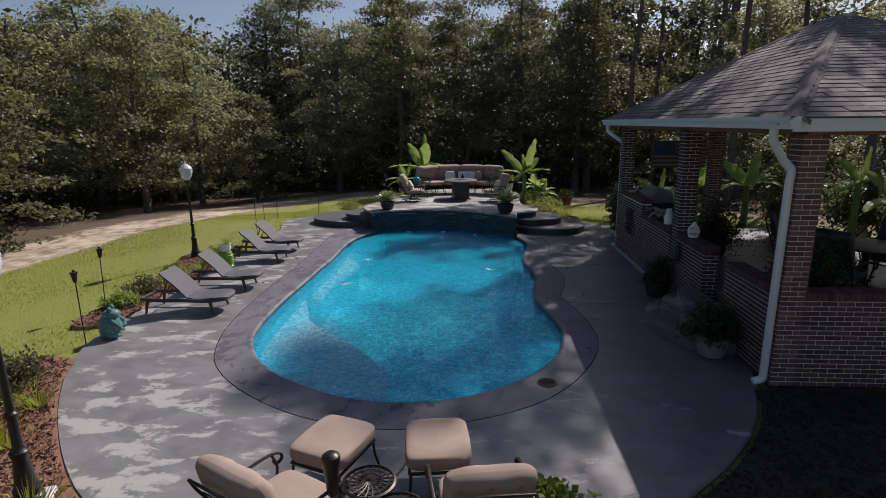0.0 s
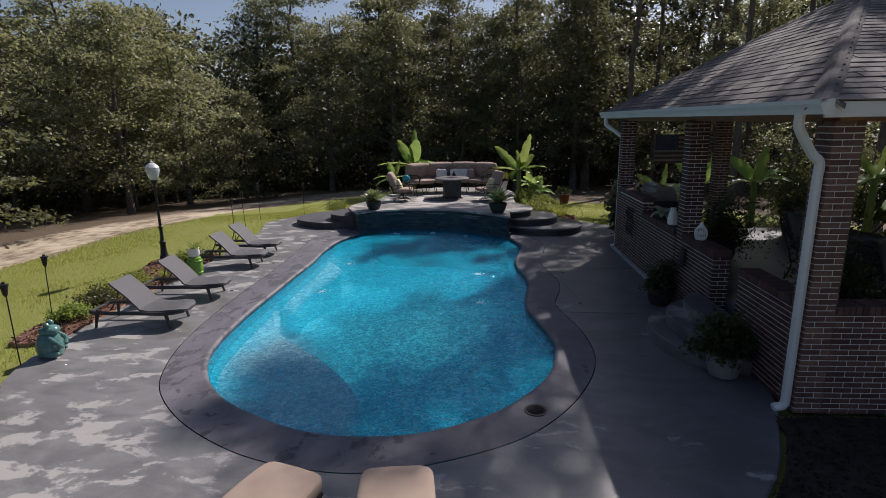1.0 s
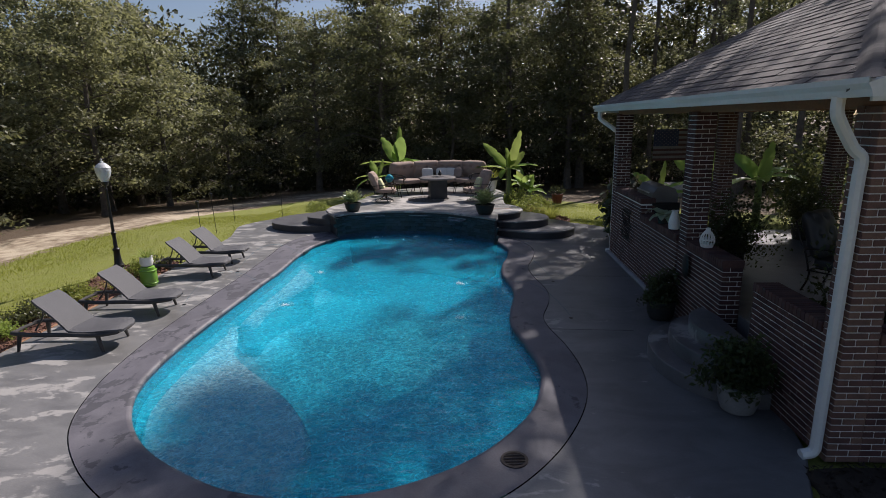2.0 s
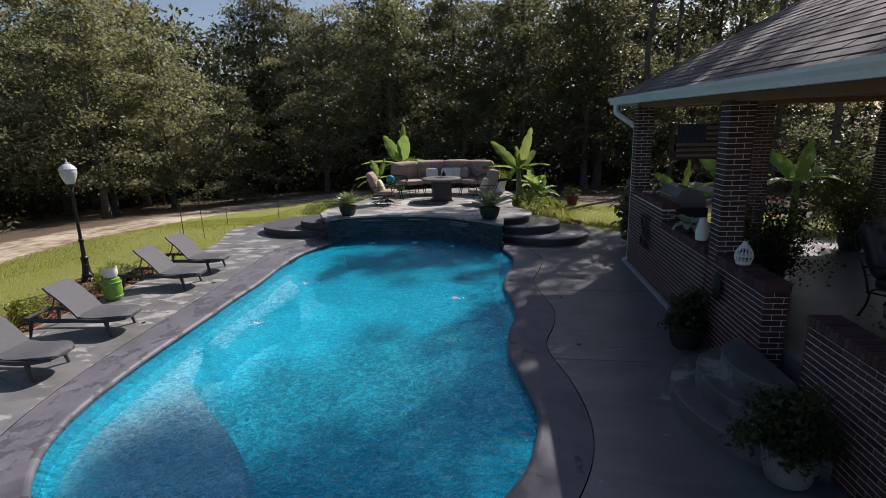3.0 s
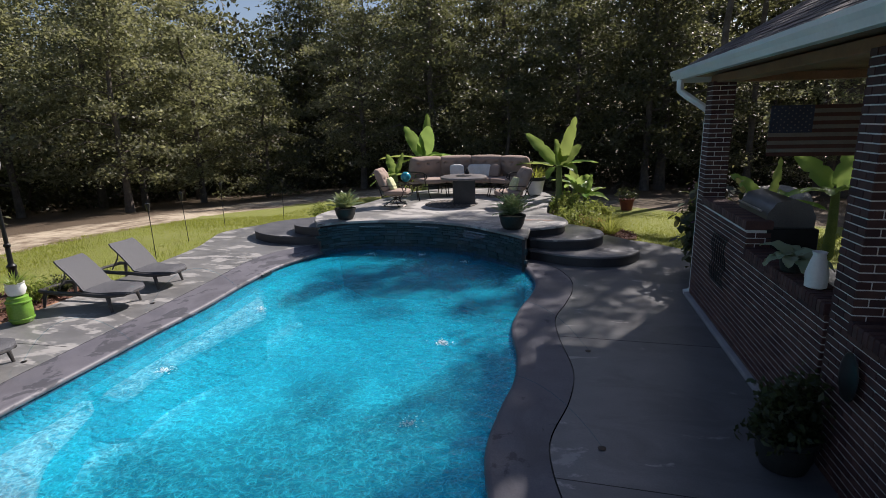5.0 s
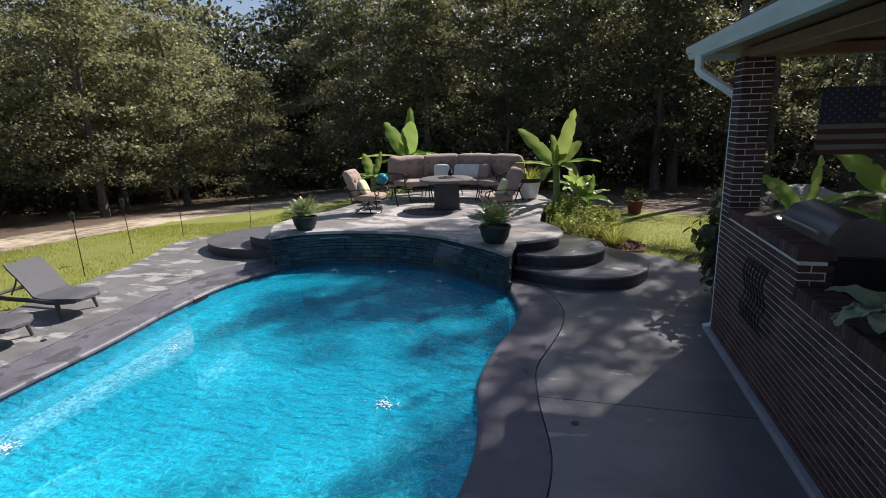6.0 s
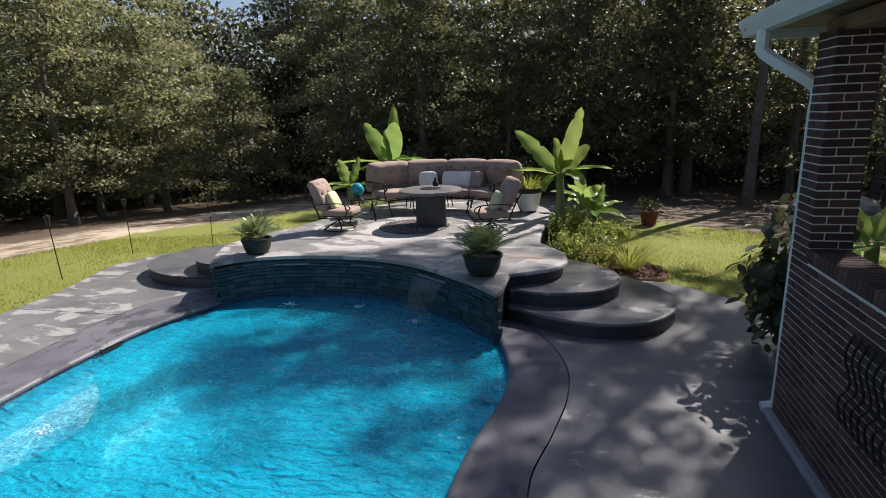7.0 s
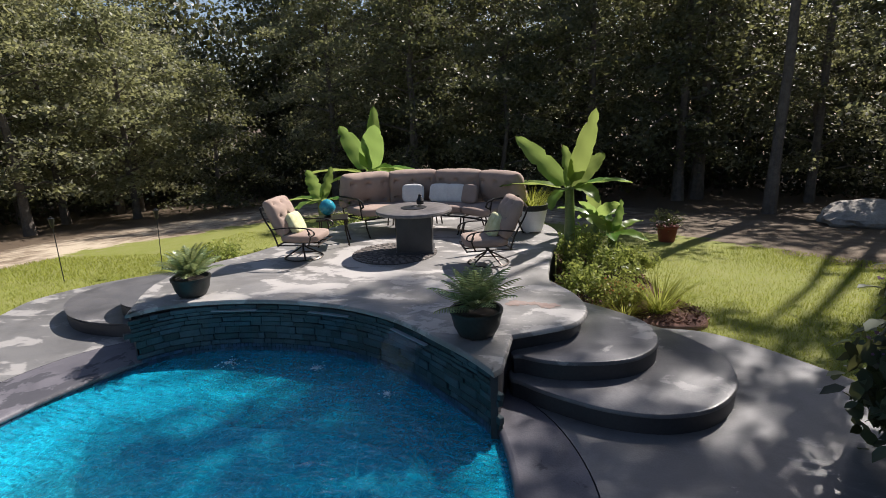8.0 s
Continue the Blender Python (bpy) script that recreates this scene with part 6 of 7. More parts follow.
# rust stain on the platform by the steps
M_RUST = plain("rust_stain", (0.22, 0.15, 0.12), (0.34, 0.27, 0.235), 0.8, big=9, fine=60, world_space=True)
stain_rng = random.Random(3)
stain = MB()
for k in range(9):
    cx, cy, r0 = 4.68 + 0.055 * k, 17.43 + stain_rng.uniform(-0.06, 0.06), stain_rng.uniform(0.03, 0.085)
    ring = [(cx + r0 * 1.5 * math.cos(a) * stain_rng.uniform(0.6, 1.2), cy + r0 * math.sin(a) * stain_rng.uniform(0.6, 1.2)) for a in [i * 0.449 for i in range(14)]]
    stain.add([(x, y, PLAT_Z + 0.003 + 0.0003 * k) for x, y in ring], [tuple(range(14))])
part("rust_stain", stain, M_RUST, platform, "reddish rust stain", smooth=0)

# ---------- beds, shrubs and lawn ----------
def bed(name, outline, label, mat=M_MULCH):
    loop = smooth_loop(outline, 5)
    mb = MB().prism(loop, -0.2, 0.012, 0.04)
    ob = part(name, mb, mat, None)
    tagged(ob, label, "flower bed", kind="structure")
    xs, ys = [p[0] for p in loop], [p[1] for p in loop]
    rr = random.Random(len(loop) + int(xs[0] * 10))
    nrg2 = np.random.default_rng(7)
    c = []
    area = (max(xs) - min(xs)) * (max(ys) - min(ys))
    while len(c) < area * 420:
        p = (rr.uniform(min(xs), max(xs)), rr.uniform(min(ys), max(ys)))
        c.append((*p, 0.02)) if inside(p, loop) else None
        area -= 0.00002
    v, l = leaf_cloud(nrg2, np.array(c), (0.02, 0.02, 0.006), 1, 0.07, 0.3, 0.0)
    v[:, 2] = np.clip(v[:, 2], 0.012, 0.045)
    tagged(part("mulch_chips", fast_mesh("mulch_chips", v, 4, l, mat), None, ob), kind="stuff")


bed("mulch_bed", [(-2.75, 7.25), (-2.1, 7.32), (-1.78, 6.72), (-1.28, 6.0), (-0.7, 5.3), (-0.16, 4.75), (0.4, 4.3), (1.2, 3.5), (0.6, 2.6), (-0.6, 3.2), (-1.6, 4.3), (-2.5, 5.8)], "red-brown mulch flower bed along the deck")
bed("mulch_bed", [(-3.15, 8.7), (-2.44, 8.8), (-2.43, 9.6), (-2.42, 10.6), (-2.4, 12.3), (-2.44, 13.9), (-3.2, 14.1), (-3.75, 13.4), (-3.45, 12.2), (-3.25, 10.6)], "mulch flower bed behind the loungers")
bed("mulch_bed", [(5.1, 18.42), (6.1, 18.38), (6.85, 18.4), (7.0, 18.9), (6.6, 19.8), (6.4, 20.9), (5.9, 21.6), (5.2, 21.9), (5.12, 20.8), (5.1, 19.6)], "planted flower bed beside the platform")
bed("soil_bed", [(7.1, 6.9), (6.92, 6.6), (6.58, 6.0), (6.06, 5.36), (5.33, 4.67), (4.35, 3.58), (5.2, 2.6), (8.0, 3.2), (11.5, 4.5), (11.8, 6.9), (9.0, 6.9)], "bare dark soil beside the pavilion", M_SOIL)


def shrub(at, r, h, mat, seed, label, leaf=0.07, dens=60, flowers=None, n=26):
    nrg2 = np.random.default_rng(seed)
    rr = random.Random(seed)
    ob = thing("shrub", at, 0, label, "shrub")
    st = MB()
    cs = []
    for i in range(n):
        a, q = rr.uniform(0, 6.28), rr.random() ** 0.5
        tip = Vector((math.cos(a) * r * q, math.sin(a) * r * q, h * (0.35 + 0.65 * rr.random()) * (1 - 0.4 * q * q)))
        if i < 14:
            st.tube([(0, 0, -0.05), tip * 0.5 + Vector((0, 0, h * 0.08)), tip], [0.012, 0.008, 0.004], 5)
        cs += [tuple(tip), tuple(tip * 0.72 + Vector((0, 0, 0.02)))]
    part("stems", st, M_BARK, ob)
    oval = leaf > 0.1 and mat is M_CORNER
    v, l = oval_leaves(nrg2, cs, (r * 0.17, r * 0.17, h * 0.08), dens // 2, leaf) if oval else leaf_cloud(nrg2, cs, (r * 0.17, r * 0.17, h * 0.1), dens // 2, leaf, 0.5, -0.3)
    v[:, 2] = np.maximum(v[:, 2], 0.0)
    tagged(part("foliage", fast_mesh("foliage", v, 6 if oval else 4, l, mat), None, ob), kind="stuff")
    if flowers:
        v, l = leaf_cloud(nrg2, [(c[0] * 1.05, c[1] * 1.05, c[2] * 1.06) for c in cs[::3]], (0.03, 0.03, 0.04), 8, 0.035, 0.8, 0)
        tagged(part("blossoms", fast_mesh("blossoms", v, 4, l, flowers), None, ob), kind="stuff")
    return ob


def tuft(at, r, mat, seed, label, count=160, name="grass_clump"):
    ob = part(name, blades(seed, count, r, 0.012, 0.12, 1.0), mat, None, m=pose(*at))
    return tagged(ob, label, "ornamental grass")


YS = "bushy yellow-green shrub in the flower bed"
for i, (x, y, r, h) in enumerate(((5.55, 20.2, 0.42, 0.85), (6.0, 19.9, 0.4, 0.7), (5.5, 19.2, 0.38, 0.55), (5.95, 19.0, 0.32, 0.4), (6.3, 20.4, 0.35, 0.5), (5.45, 21.1, 0.4, 0.6))):
    shrub((x, y, 0.0), r, h, M_SHRUB, 200 + i, YS, 0.06, 56, M_REDFLOWER if i == 3 else None)
tuft((6.45, 18.85, 0.0), 0.62, M_GRASSBLADE, 31, "arching green ornamental grass beside the steps", 220)
tuft((6.0, 18.65, 0.0), 0.4, M_GRASSBLADE, 32, "small ornamental grass clump beside the steps", 120)
for i, (x, y) in enumerate(((14.4, 7.6), (14.7, 9.2), (14.9, 10.9), (15.0, 12.7), (14.8, 14.4), (14.2, 16.2), (13.0, 17.6))):
    shrub((x, y, ground_z(x, y)), 1.0, 2.1, M_DARKSHRUB, 400 + i, "tall dark green shrub behind the pavilion", 0.14, 70, None, 40)
DS = "dark leafy shrub with purple flowers at the pavilion's corner"
shrub((7.72, 15.75, -0.02), 0.5, 1.75, M_CORNER, 220, DS, 0.15, 24, M_PURPLE, 52)
shrub((8.1, 15.2, -0.02), 0.4, 0.8, M_CORNER, 221, "dark leafy shrub against the pavilion wall", 0.15, 24)
for i, (x, y, r, h, mt) in enumerate(((-2.85, 9.6, 0.3, 0.3, M_SHRUB), (-2.9, 10.3, 0.35, 0.38, M_DARKSHRUB), (-2.75, 11.2, 0.3, 0.4, M_SHRUB), (-2.7, 12.95, 0.3, 0.45, M_SHRUB), (-2.65, 13.4, 0.25, 0.3, M_DARKSHRUB),
                                    (-2.3, 6.6, 0.45, 0.5, M_DARKSHRUB), (-2.0, 5.7, 0.5, 0.5, M_DARKSHRUB), (-1.55, 4.8, 0.4, 0.4, M_DARKSHRUB), (0.4, 21.4, 0.35, 0.6, M_SHRUB), (-1.2, 20.6, 0.4, 0.5, M_SHRUB), (-0.4, 20.5, 0.3, 0.4, M_SHRUB), (0.95, 22.2, 0.5, 0.9, M_SHRUB))):
    shrub((x, y, 0.0 if y < 20 else -0.1), r, h, mt, 240 + i, "low leafy shrub in a mulch bed" if y < 20 else "light green shrub at the platform's edge", 0.05, 50)
for i, (x, y, r) in enumerate(((-2.75, 10.75, 0.45), (-1.55, 6.1, 0.34), (-1.2, 5.3, 0.34), (-0.05, 4.25, 0.42), (0.25, 4.0, 0.42), (-2.7, 12.1, 0.35))):
    tuft((x, y, 0.01), r, M_GRASSBLADE, 50 + i, "strappy green clump in the mulch", 70, "strap_leaf_plant")
cp = thing("potted_plant", (4.2, 4.42, 0), 0, "light green leafy plant in a small pot", "potted plant")
part("pot", MB().lathe([(0.1, 0), (0.12, 0.02), (0.15, 0.2), (0.16, 0.22), (0.13, 0.22), (0.01, 0.19)], 20), M_DARKPOT, cp)
nrg3 = np.random.default_rng(77)
cs = [(nrg3.normal(0, 0.07), nrg3.normal(0, 0.07), 0.3 + nrg3.uniform(-0.05, 0.08)) for _ in range(30)]
v, l = leaf_cloud(nrg3, cs, (0.05, 0.05, 0.04), 9, 0.08, 0.8, 0)
tagged(part("foliage", fast_mesh("foliage", v, 4, l, M_SHRUB), None, cp), kind="stuff")
rp = thing("potted_plant", (7.5, 24.4, ground_z(7.5, 24.4) + 0.02), 0, "grey-green plant in a red pot on the lawn", "potted plant")
part("pot", MB().lathe([(0.15, 0), (0.17, 0.02), (0.22, 0.32), (0.24, 0.34), (0.24, 0.38), (0.2, 0.38), (0.01, 0.34)], 20), M_TERRA, rp)
v, l = leaf_cloud(nrg3, [(nrg3.normal(0, 0.14), nrg3.normal(0, 0.14), 0.52 + nrg3.uniform(-0.1, 0.14)) for _ in range(40)], (0.07, 0.07, 0.07), 10, 0.08, 0.4, 0)
tagged(part("foliage", fast_mesh("foliage", v, 4, l, M_DARKSHRUB), None, rp), kind="stuff")

bl = bmesh.new()
bmesh.ops.create_icosphere(bl, subdivisions=4, radius=1)
for vert in bl.verts:
    nn = noise.fractal(vert.co * 1.3 + Vector((4, 2, 1)), 0.8, 2.0, 5)
    vert.co = Vector((vert.co.x * 1.25, vert.co.y * 0.9, vert.co.z * 0.5)) * (1 + 0.18 * nn)
me = bpy.data.meshes.new("boulder")
bl.to_mesh(me)
bl.free()
tagged(part("boulder", me, M_ROCK, None, m=pose(13.1, 27.9, ground_z(13.1, 27.9) + 0.1, 0, 0, 20)), "large pale weathered boulder at the woods' edge", "boulder")

# lawn blades where the camera passes nearest
nrg4 = np.random.default_rng(12)
spots = []
for x0, x1, y0, y1, count in ((-8.5, -2.4, 7.0, 22.0, 42000), (-6.0, -2.6, 2.0, 7.5, 14000), (-3.5, 0.5, 19.5, 25.0, 12000), (6.4, 11.5, 17.0, 24.0, 30000)):
    xy = np.c_[nrg4.uniform(x0, x1, count), nrg4.uniform(y0, y1, count)]
    spots.append(xy)
xy = np.concatenate(spots)
dk = np.array(DECK)
keep = np.ones(len(xy), bool)
wn2 = np.zeros(len(xy), bool)
for i in range(len(dk)):
    (x1, y1), (x2, y2) = dk[i - 1], dk[i]
    if y1 != y2:
        cross = ((y1 > xy[:, 1]) != (y2 > xy[:, 1])) & (xy[:, 0] < (x2 - x1) * (xy[:, 1] - y1) / (y2 - y1) + x1)
        wn2 ^= cross
keep &= ~wn2
dxl = xy[:, 0] - 1
e = (np.minimum(dxl, 0) / 9 + np.maximum(dxl, 0) / 15.5) ** 2 + ((xy[:, 1] - 12) / (17.5 - 0.35 * xy[:, 0])) ** 2
keep &= (e < 1.0) & ~((xy[:, 0] > 6.9) & (xy[:, 0] < 12) & (xy[:, 1] > 6.9) & (xy[:, 1] < 14.6))
keep &= ~((xy[:, 0] > 4.9) & (xy[:, 0] < 6.7) & (xy[:, 1] > 18.3) & (xy[:, 1] < 21.5))
xy = xy[keep]
gz2 = np.array([ground_z(a, b) for a, b in xy])
ang = nrg4.uniform(0, 6.28, len(xy))
h = nrg4.uniform(0.03, 0.075, len(xy))
lean2 = nrg4.normal(0, 0.025, (len(xy), 2))
wv = np.c_[np.cos(ang), np.sin(ang), np.zeros(len(xy))] * 0.006
b3 = np.c_[xy, gz2 - 0.01]
v = np.stack([b3 - wv, b3 + wv, b3 + np.c_[lean2, h]], 1).reshape(-1, 3)
tagged(part("lawn_grass", fast_mesh("lawn_grass", v, 3, np.arange(len(v)), M_GRASSBLADE), None), "short green lawn grass in sun and shade", "grass", kind="stuff")

# ---------- pool details ----------
dr = thing("deck_drain", (4.47, 6.95, 0.004), 0, "round metal drain grate set in the coping", "drain")
part("ring", MB().lathe([(0.1, 0.0), (0.125, 0.0), (0.125, 0.006), (0.1, 0.006), (0.1, 0.0)], 28, None, False), M_BRONZE, dr)
for k in range(-4, 5):
    half = math.sqrt(max(0.0, 0.1 ** 2 - (k * 0.022) ** 2))
    part("bar", MB().box((2 * half, 0.01, 0.005), Matrix.Translation((0, k * 0.022, 0.003)), 0.001), M_BRONZE, dr)
for (xa, ya), (xb, yb) in (((5.27, 12.8), (7.12, 12.72)), ((5.18, 10.07), (6.4, 10.0)), ((-0.72, 11.6), (-2.38, 11.6)), ((-0.5, 15.9), (-2.5, 15.9))):
    d = Vector((xb - xa, yb - ya, 0))
    ang2 = math.atan2(d.y, d.x)
    part("control_joint", MB().box((d.length, 0.008, 0.004), Matrix.Translation(((xa + xb) / 2, (ya + yb) / 2, 0.0)) @ Matrix.Rotation(ang2, 4, "Z"), 0.001), M_BLACK, deck)

M_GREYLIP = plain("grey_plastic_lip", (0.2, 0.24, 0.26), (0.3, 0.34, 0.36), 0.4, big=5, fine=40, bump=0.05)
M_SHEET = bpy.data.materials.new("falling_water")
M_SHEET.use_nodes = True
_nt = M_SHEET.node_tree
_nt.nodes.remove(_nt.nodes["Principled BSDF"])
_tr = _nt.nodes.new("ShaderNodeBsdfTransparent")
_tr.inputs["Color"].default_value = (0.8, 0.92, 0.97, 1)
_gl = _nt.nodes.new("ShaderNodeBsdfGlossy")
_gl.inputs["Roughness"].default_value = 0.15
_fr = _nt.nodes.new("ShaderNodeFresnel")
_fr.inputs["IOR"].default_value = 1.33
_mx = _nt.nodes.new("ShaderNodeMixShader")
_bp = _nt.nodes.new("ShaderNodeBump")
_bp.inputs["Strength"].default_value = 0.6
_bp.inputs["Distance"].default_value = 0.02
lnk(_nt, noise_node(_nt, coords(_nt, (18, 18, 2), True), 2.0, 3), _bp.inputs["Height"])
lnk(_nt, _bp.outputs["Normal"], _gl.inputs["Normal"])
lnk(_nt, maths(_nt, "MULTIPLY", _fr.outputs[0], 0.13), _mx.inputs[0])
lnk(_nt, _tr.outputs[0], _mx.inputs[1])
lnk(_nt, _gl.outputs[0], _mx.inputs[2])
lnk(_nt, _mx.outputs[0], _nt.nodes["Material Output"].inputs["Surface"])


def splash(at, r, seed, ob):
    rr = random.Random(seed)
    mb = MB()
    for i in range(70):
        a, q = rr.uniform(0, 6.28), abs(rr.gauss(0, 0.5))
        s = rr.uniform(0.004, 0.012)
        mb.cushion((s * 2.4, s * 1.6, s * 0.9), Matrix.Translation((at[0] + math.cos(a) * r * q, at[1] + math.sin(a) * r * q, at[2] + 0.004 + rr.random() * 0.02)) @ Matrix.Rotation(a, 4, "Z"), 3, 1.0)
    tagged(part("splash", mb, M_FOAM, ob, "white foam where the jet lands"), kind="stuff")


JET = "thin arching water jet from the deck into the pool"
for i, ((xa, ya), (xb, yb)) in enumerate((((-0.85, 11.15), (0.85, 11.36)), ((-0.8, 13.2), (0.9, 13.4)), ((5.6, 10.5), (3.92, 10.73)), ((5.6, 12.4), (3.85, 12.58)))):
    jt = thing("water_jet", (0, 0, 0), 0, JET, "water jet", "deck water jets")
    pts3 = []
    for k in range(17):
        t = k / 16
        pts3.append((xa + (xb - xa) * t, ya + (yb - ya) * t, 0.02 + 4 * 0.62 * t * (1 - t) - 0.17 * t))
    st = part("stream", MB().tube(pts3, 0.0035, 5), M_SHEET, jt)
    part("nozzle", MB().lathe([(0.03, 0.0), (0.034, 0.004), (0.012, 0.008)], 14, Matrix.Translation((xa, ya, 0.002))), M_BRONZE, jt)
    splash((xb, yb, WATER_Z), 0.13, i, jt)
for i, (xa, ya, xb, yb) in enumerate(((1.14, 17.12, 1.68, 17.22), (2.35, 17.25, 2.88, 17.16), (3.49, 16.89, 3.96, 16.53))):
    sd = thing("sheet_waterfall", (0, 0, 0), 0, "thin clear sheet of water falling from the stone wall", "waterfall", "waterfalls on the spill wall")
    d = Vector((xb - xa, yb - ya, 0)).normalized()
    nrm = Vector((d.y, -d.x, 0))
    a, b = Vector((xa, ya, 0)), Vector((xb, yb, 0))
    vs, rows2 = [], 12
    for k in range(rows2 + 1):
        t = k / rows2
        off = nrm * (0.06 + 0.28 * math.sqrt(t))
        z = 0.44 + (WATER_Z - 0.44) * t
        pinch = 0.12 * t
        for q in range(9):
            u = pinch / 2 + (1 - pinch) * q / 8
            vs.append(a.lerp(b, u) + off + Vector((0, 0, z)) + nrm * 0.006 * math.sin(q * 2.1 + k))
    mb = MB().add(vs, [(k * 9 + q, k * 9 + q + 1, (k + 1) * 9 + q + 1, (k + 1) * 9 + q) for k in range(rows2) for q in range(8)])
    sheet = part("water_sheet", mb, M_SHEET, sd)
    mid2 = (a + b) / 2
    rot = Matrix((d, nrm, Vector((0, 0, 1)))).transposed().to_4x4()
    part("spout_lip", MB().box(((b - a).length, 0.05, 0.01), Matrix.Translation(mid2 + nrm * 0.05 + Vector((0, 0, 0.45))) @ rot, 0.002), M_GREYLIP, sd, "pale plastic spout lip")
    splash((mid2.x + nrm.x * 0.34, mid2.y + nrm.y * 0.34, WATER_Z), 0.16 if i == 0 else 0.07, 20 + i, sd)

# ---------- in and by the pavilion ----------
gr = thing("gas_grill", (7.62, 13.1, 0.54), 90, "built-in steel gas grill with a dark hood", "grill")
part("cabinet", MB().box((1.1, 0.5, 0.9), Matrix.Translation((0, 0, 0.45)), 0.01), M_BLACK, gr)
M_HOOD = plain("dull_grey_metal", (0.12, 0.12, 0.125), (0.2, 0.2, 0.205), 0.4, 0.8, big=3, fine=60, bump=0.05)
hood = MB()
prof = [(-0.24, 0.9), (-0.24, 1.02), (-0.18, 1.14), (-0.02, 1.2), (0.14, 1.16), (0.22, 1.04), (0.24, 0.9)]
hood.add([(x, y, z) for x in (-0.45, 0.45) for y, z in prof], [(i, i + 1, i + 8, i + 7) for i in range(6)] + [tuple(range(7))[::-1], tuple(range(7, 14))])
part("hood", hood, M_HOOD, gr, "dull grey metal hood", smooth=50)
part("handle", MB().tube([(-0.36, 0.26, 1.06), (0.36, 0.26, 1.06)], 0.014, 8), M_STEEL, gr)
M_FLAGR = plain("faded_red_wood", (0.07, 0.03, 0.026), (0.11, 0.048, 0.04), 0.8, big=4, fine=40)
M_FLAGW = plain("faded_white_wood", (0.17, 0.155, 0.14), (0.24, 0.22, 0.2), 0.8, big=4, fine=40)
M_FLAGB = plain("faded_blue_wood", (0.025, 0.03, 0.06), (0.05, 0.06, 0.10), 0.8, big=4, fine=40)
fl = thing("wooden_flag", (7.86, 14.3, 2.06), 0, "weathered wooden striped flag hanging under the roof", "flag")
for k in range(13):
    part("stripe", MB().box((1.25, 0.02, 0.048), Matrix.Translation((0.65, 0, 0.024 + k * 0.0495)), 0.003), M_FLAGR if k % 2 == 0 else M_FLAGW, fl)
canton = part("canton", MB().box((0.5, 0.012, 0.345), Matrix.Translation((0.275, -0.018, 0.47)), 0.003), M_FLAGB, fl)
for r in range(9):
    for c in range(6 if r % 2 == 0 else 5):
        star = MB()
        cx, cz = 0.065 + c * 0.084 + (0.042 if r % 2 else 0), 0.325 + r * 0.036
        ring = [((0.013 if i % 2 == 0 else 0.0055) * math.sin(i * math.pi / 5), (0.013 if i % 2 == 0 else 0.0055) * math.cos(i * math.pi / 5)) for i in range(10)]
        star.add([(cx + x, -0.027, cz + z) for x, z in ring] + [(cx + x, -0.023, cz + z) for x, z in ring], [tuple(range(10))[::-1], tuple(range(10, 20))] + [(i, (i + 1) % 10, 10 + (i + 1) % 10, 10 + i) for i in range(10)])
        part("star", star, M_FLAGW, canton, smooth=0)
for x in (0.1, 1.2):
    part("hanging_wire", MB().tube([(x, 0, 0.64), (x, 0, 0.93)], 0.003, 5), M_BLACK, fl)
lt = thing("white_lantern", (7.27, 9.92, 1.24), 0, "white openwork ceramic lantern on the brick wall", "lantern")
lt.scale = (0.85, 0.85, 0.85)
part("base", MB().lathe([(0.07, 0), (0.09, 0.01), (0.1, 0.05), (0.095, 0.06)], 20), M_WHITE, lt)
for k in range(14):
    a = k * 2 * math.pi / 14
    part("rib", MB().tube([(r * math.cos(a), r * math.sin(a), z) for r, z in ((0.096, 0.055), (0.108, 0.11), (0.095, 0.18), (0.06, 0.235))], 0.009, 5), M_WHITE, lt)
part("waist", MB().lathe([(0.1, 0.115), (0.112, 0.12), (0.112, 0.135), (0.1, 0.14)], 20), M_WHITE, lt)
part("top", MB().lathe([(0.065, 0.225), (0.065, 0.245), (0.04, 0.27), (0.03, 0.3), (0.036, 0.31), (0.005, 0.32)], 18), M_WHITE, lt)
tagged(part("white_vase", MB().lathe([(0.06, 0), (0.08, 0.01), (0.085, 0.12), (0.06, 0.22), (0.045, 0.27), (0.055, 0.3), (0.04, 0.3), (0.01, 0.28)], 20), M_WHITE, None, m=pose(7.27, 11.15, 1.24)), "white ceramic vase on the brick wall", "vase")
cal = thing("potted_plant", (7.27, 11.62, 1.24), 0, "pale variegated leafy plant in a small dark pot", "potted plant")
part("pot", MB().lathe([(0.07, 0), (0.085, 0.01), (0.11, 0.13), (0.12, 0.14), (0.1, 0.14), (0.01, 0.12)], 20), M_DARKPOT, cal)
M_PALELEAF = leafy("variegated_leaf", (0.22, 0.30, 0.16), (0.52, 0.58, 0.42), 0.4, 0.5)
for k in range(15):
    a, up = k * 2.4, 0.25 + 0.9 * (k / 15)
    part("leaf", banana_leaf((0, 0, 0.12), (math.cos(a), math.sin(a), up), 0.2 + 0.08 * (k % 3), 0.13, 1.6, 0.2, 0.2, 500 + k), M_PALELEAF, cal, smooth=60)
pq = thing("wall_plaque", (7.128, 10.22, 0.72), 0, "dark oval iron plaque on the brick wall", "wall ornament")
part("oval", MB().cushion((0.03, 0.24, 0.36), Matrix.Translation((0, 0, 0.18)), 10, 0.9), M_BLACK, pq)
ir = thing("iron_trellis", (7.12, 13.2, 0.62), 0, "black scrolled iron ornament on the brick wall", "wall ornament")
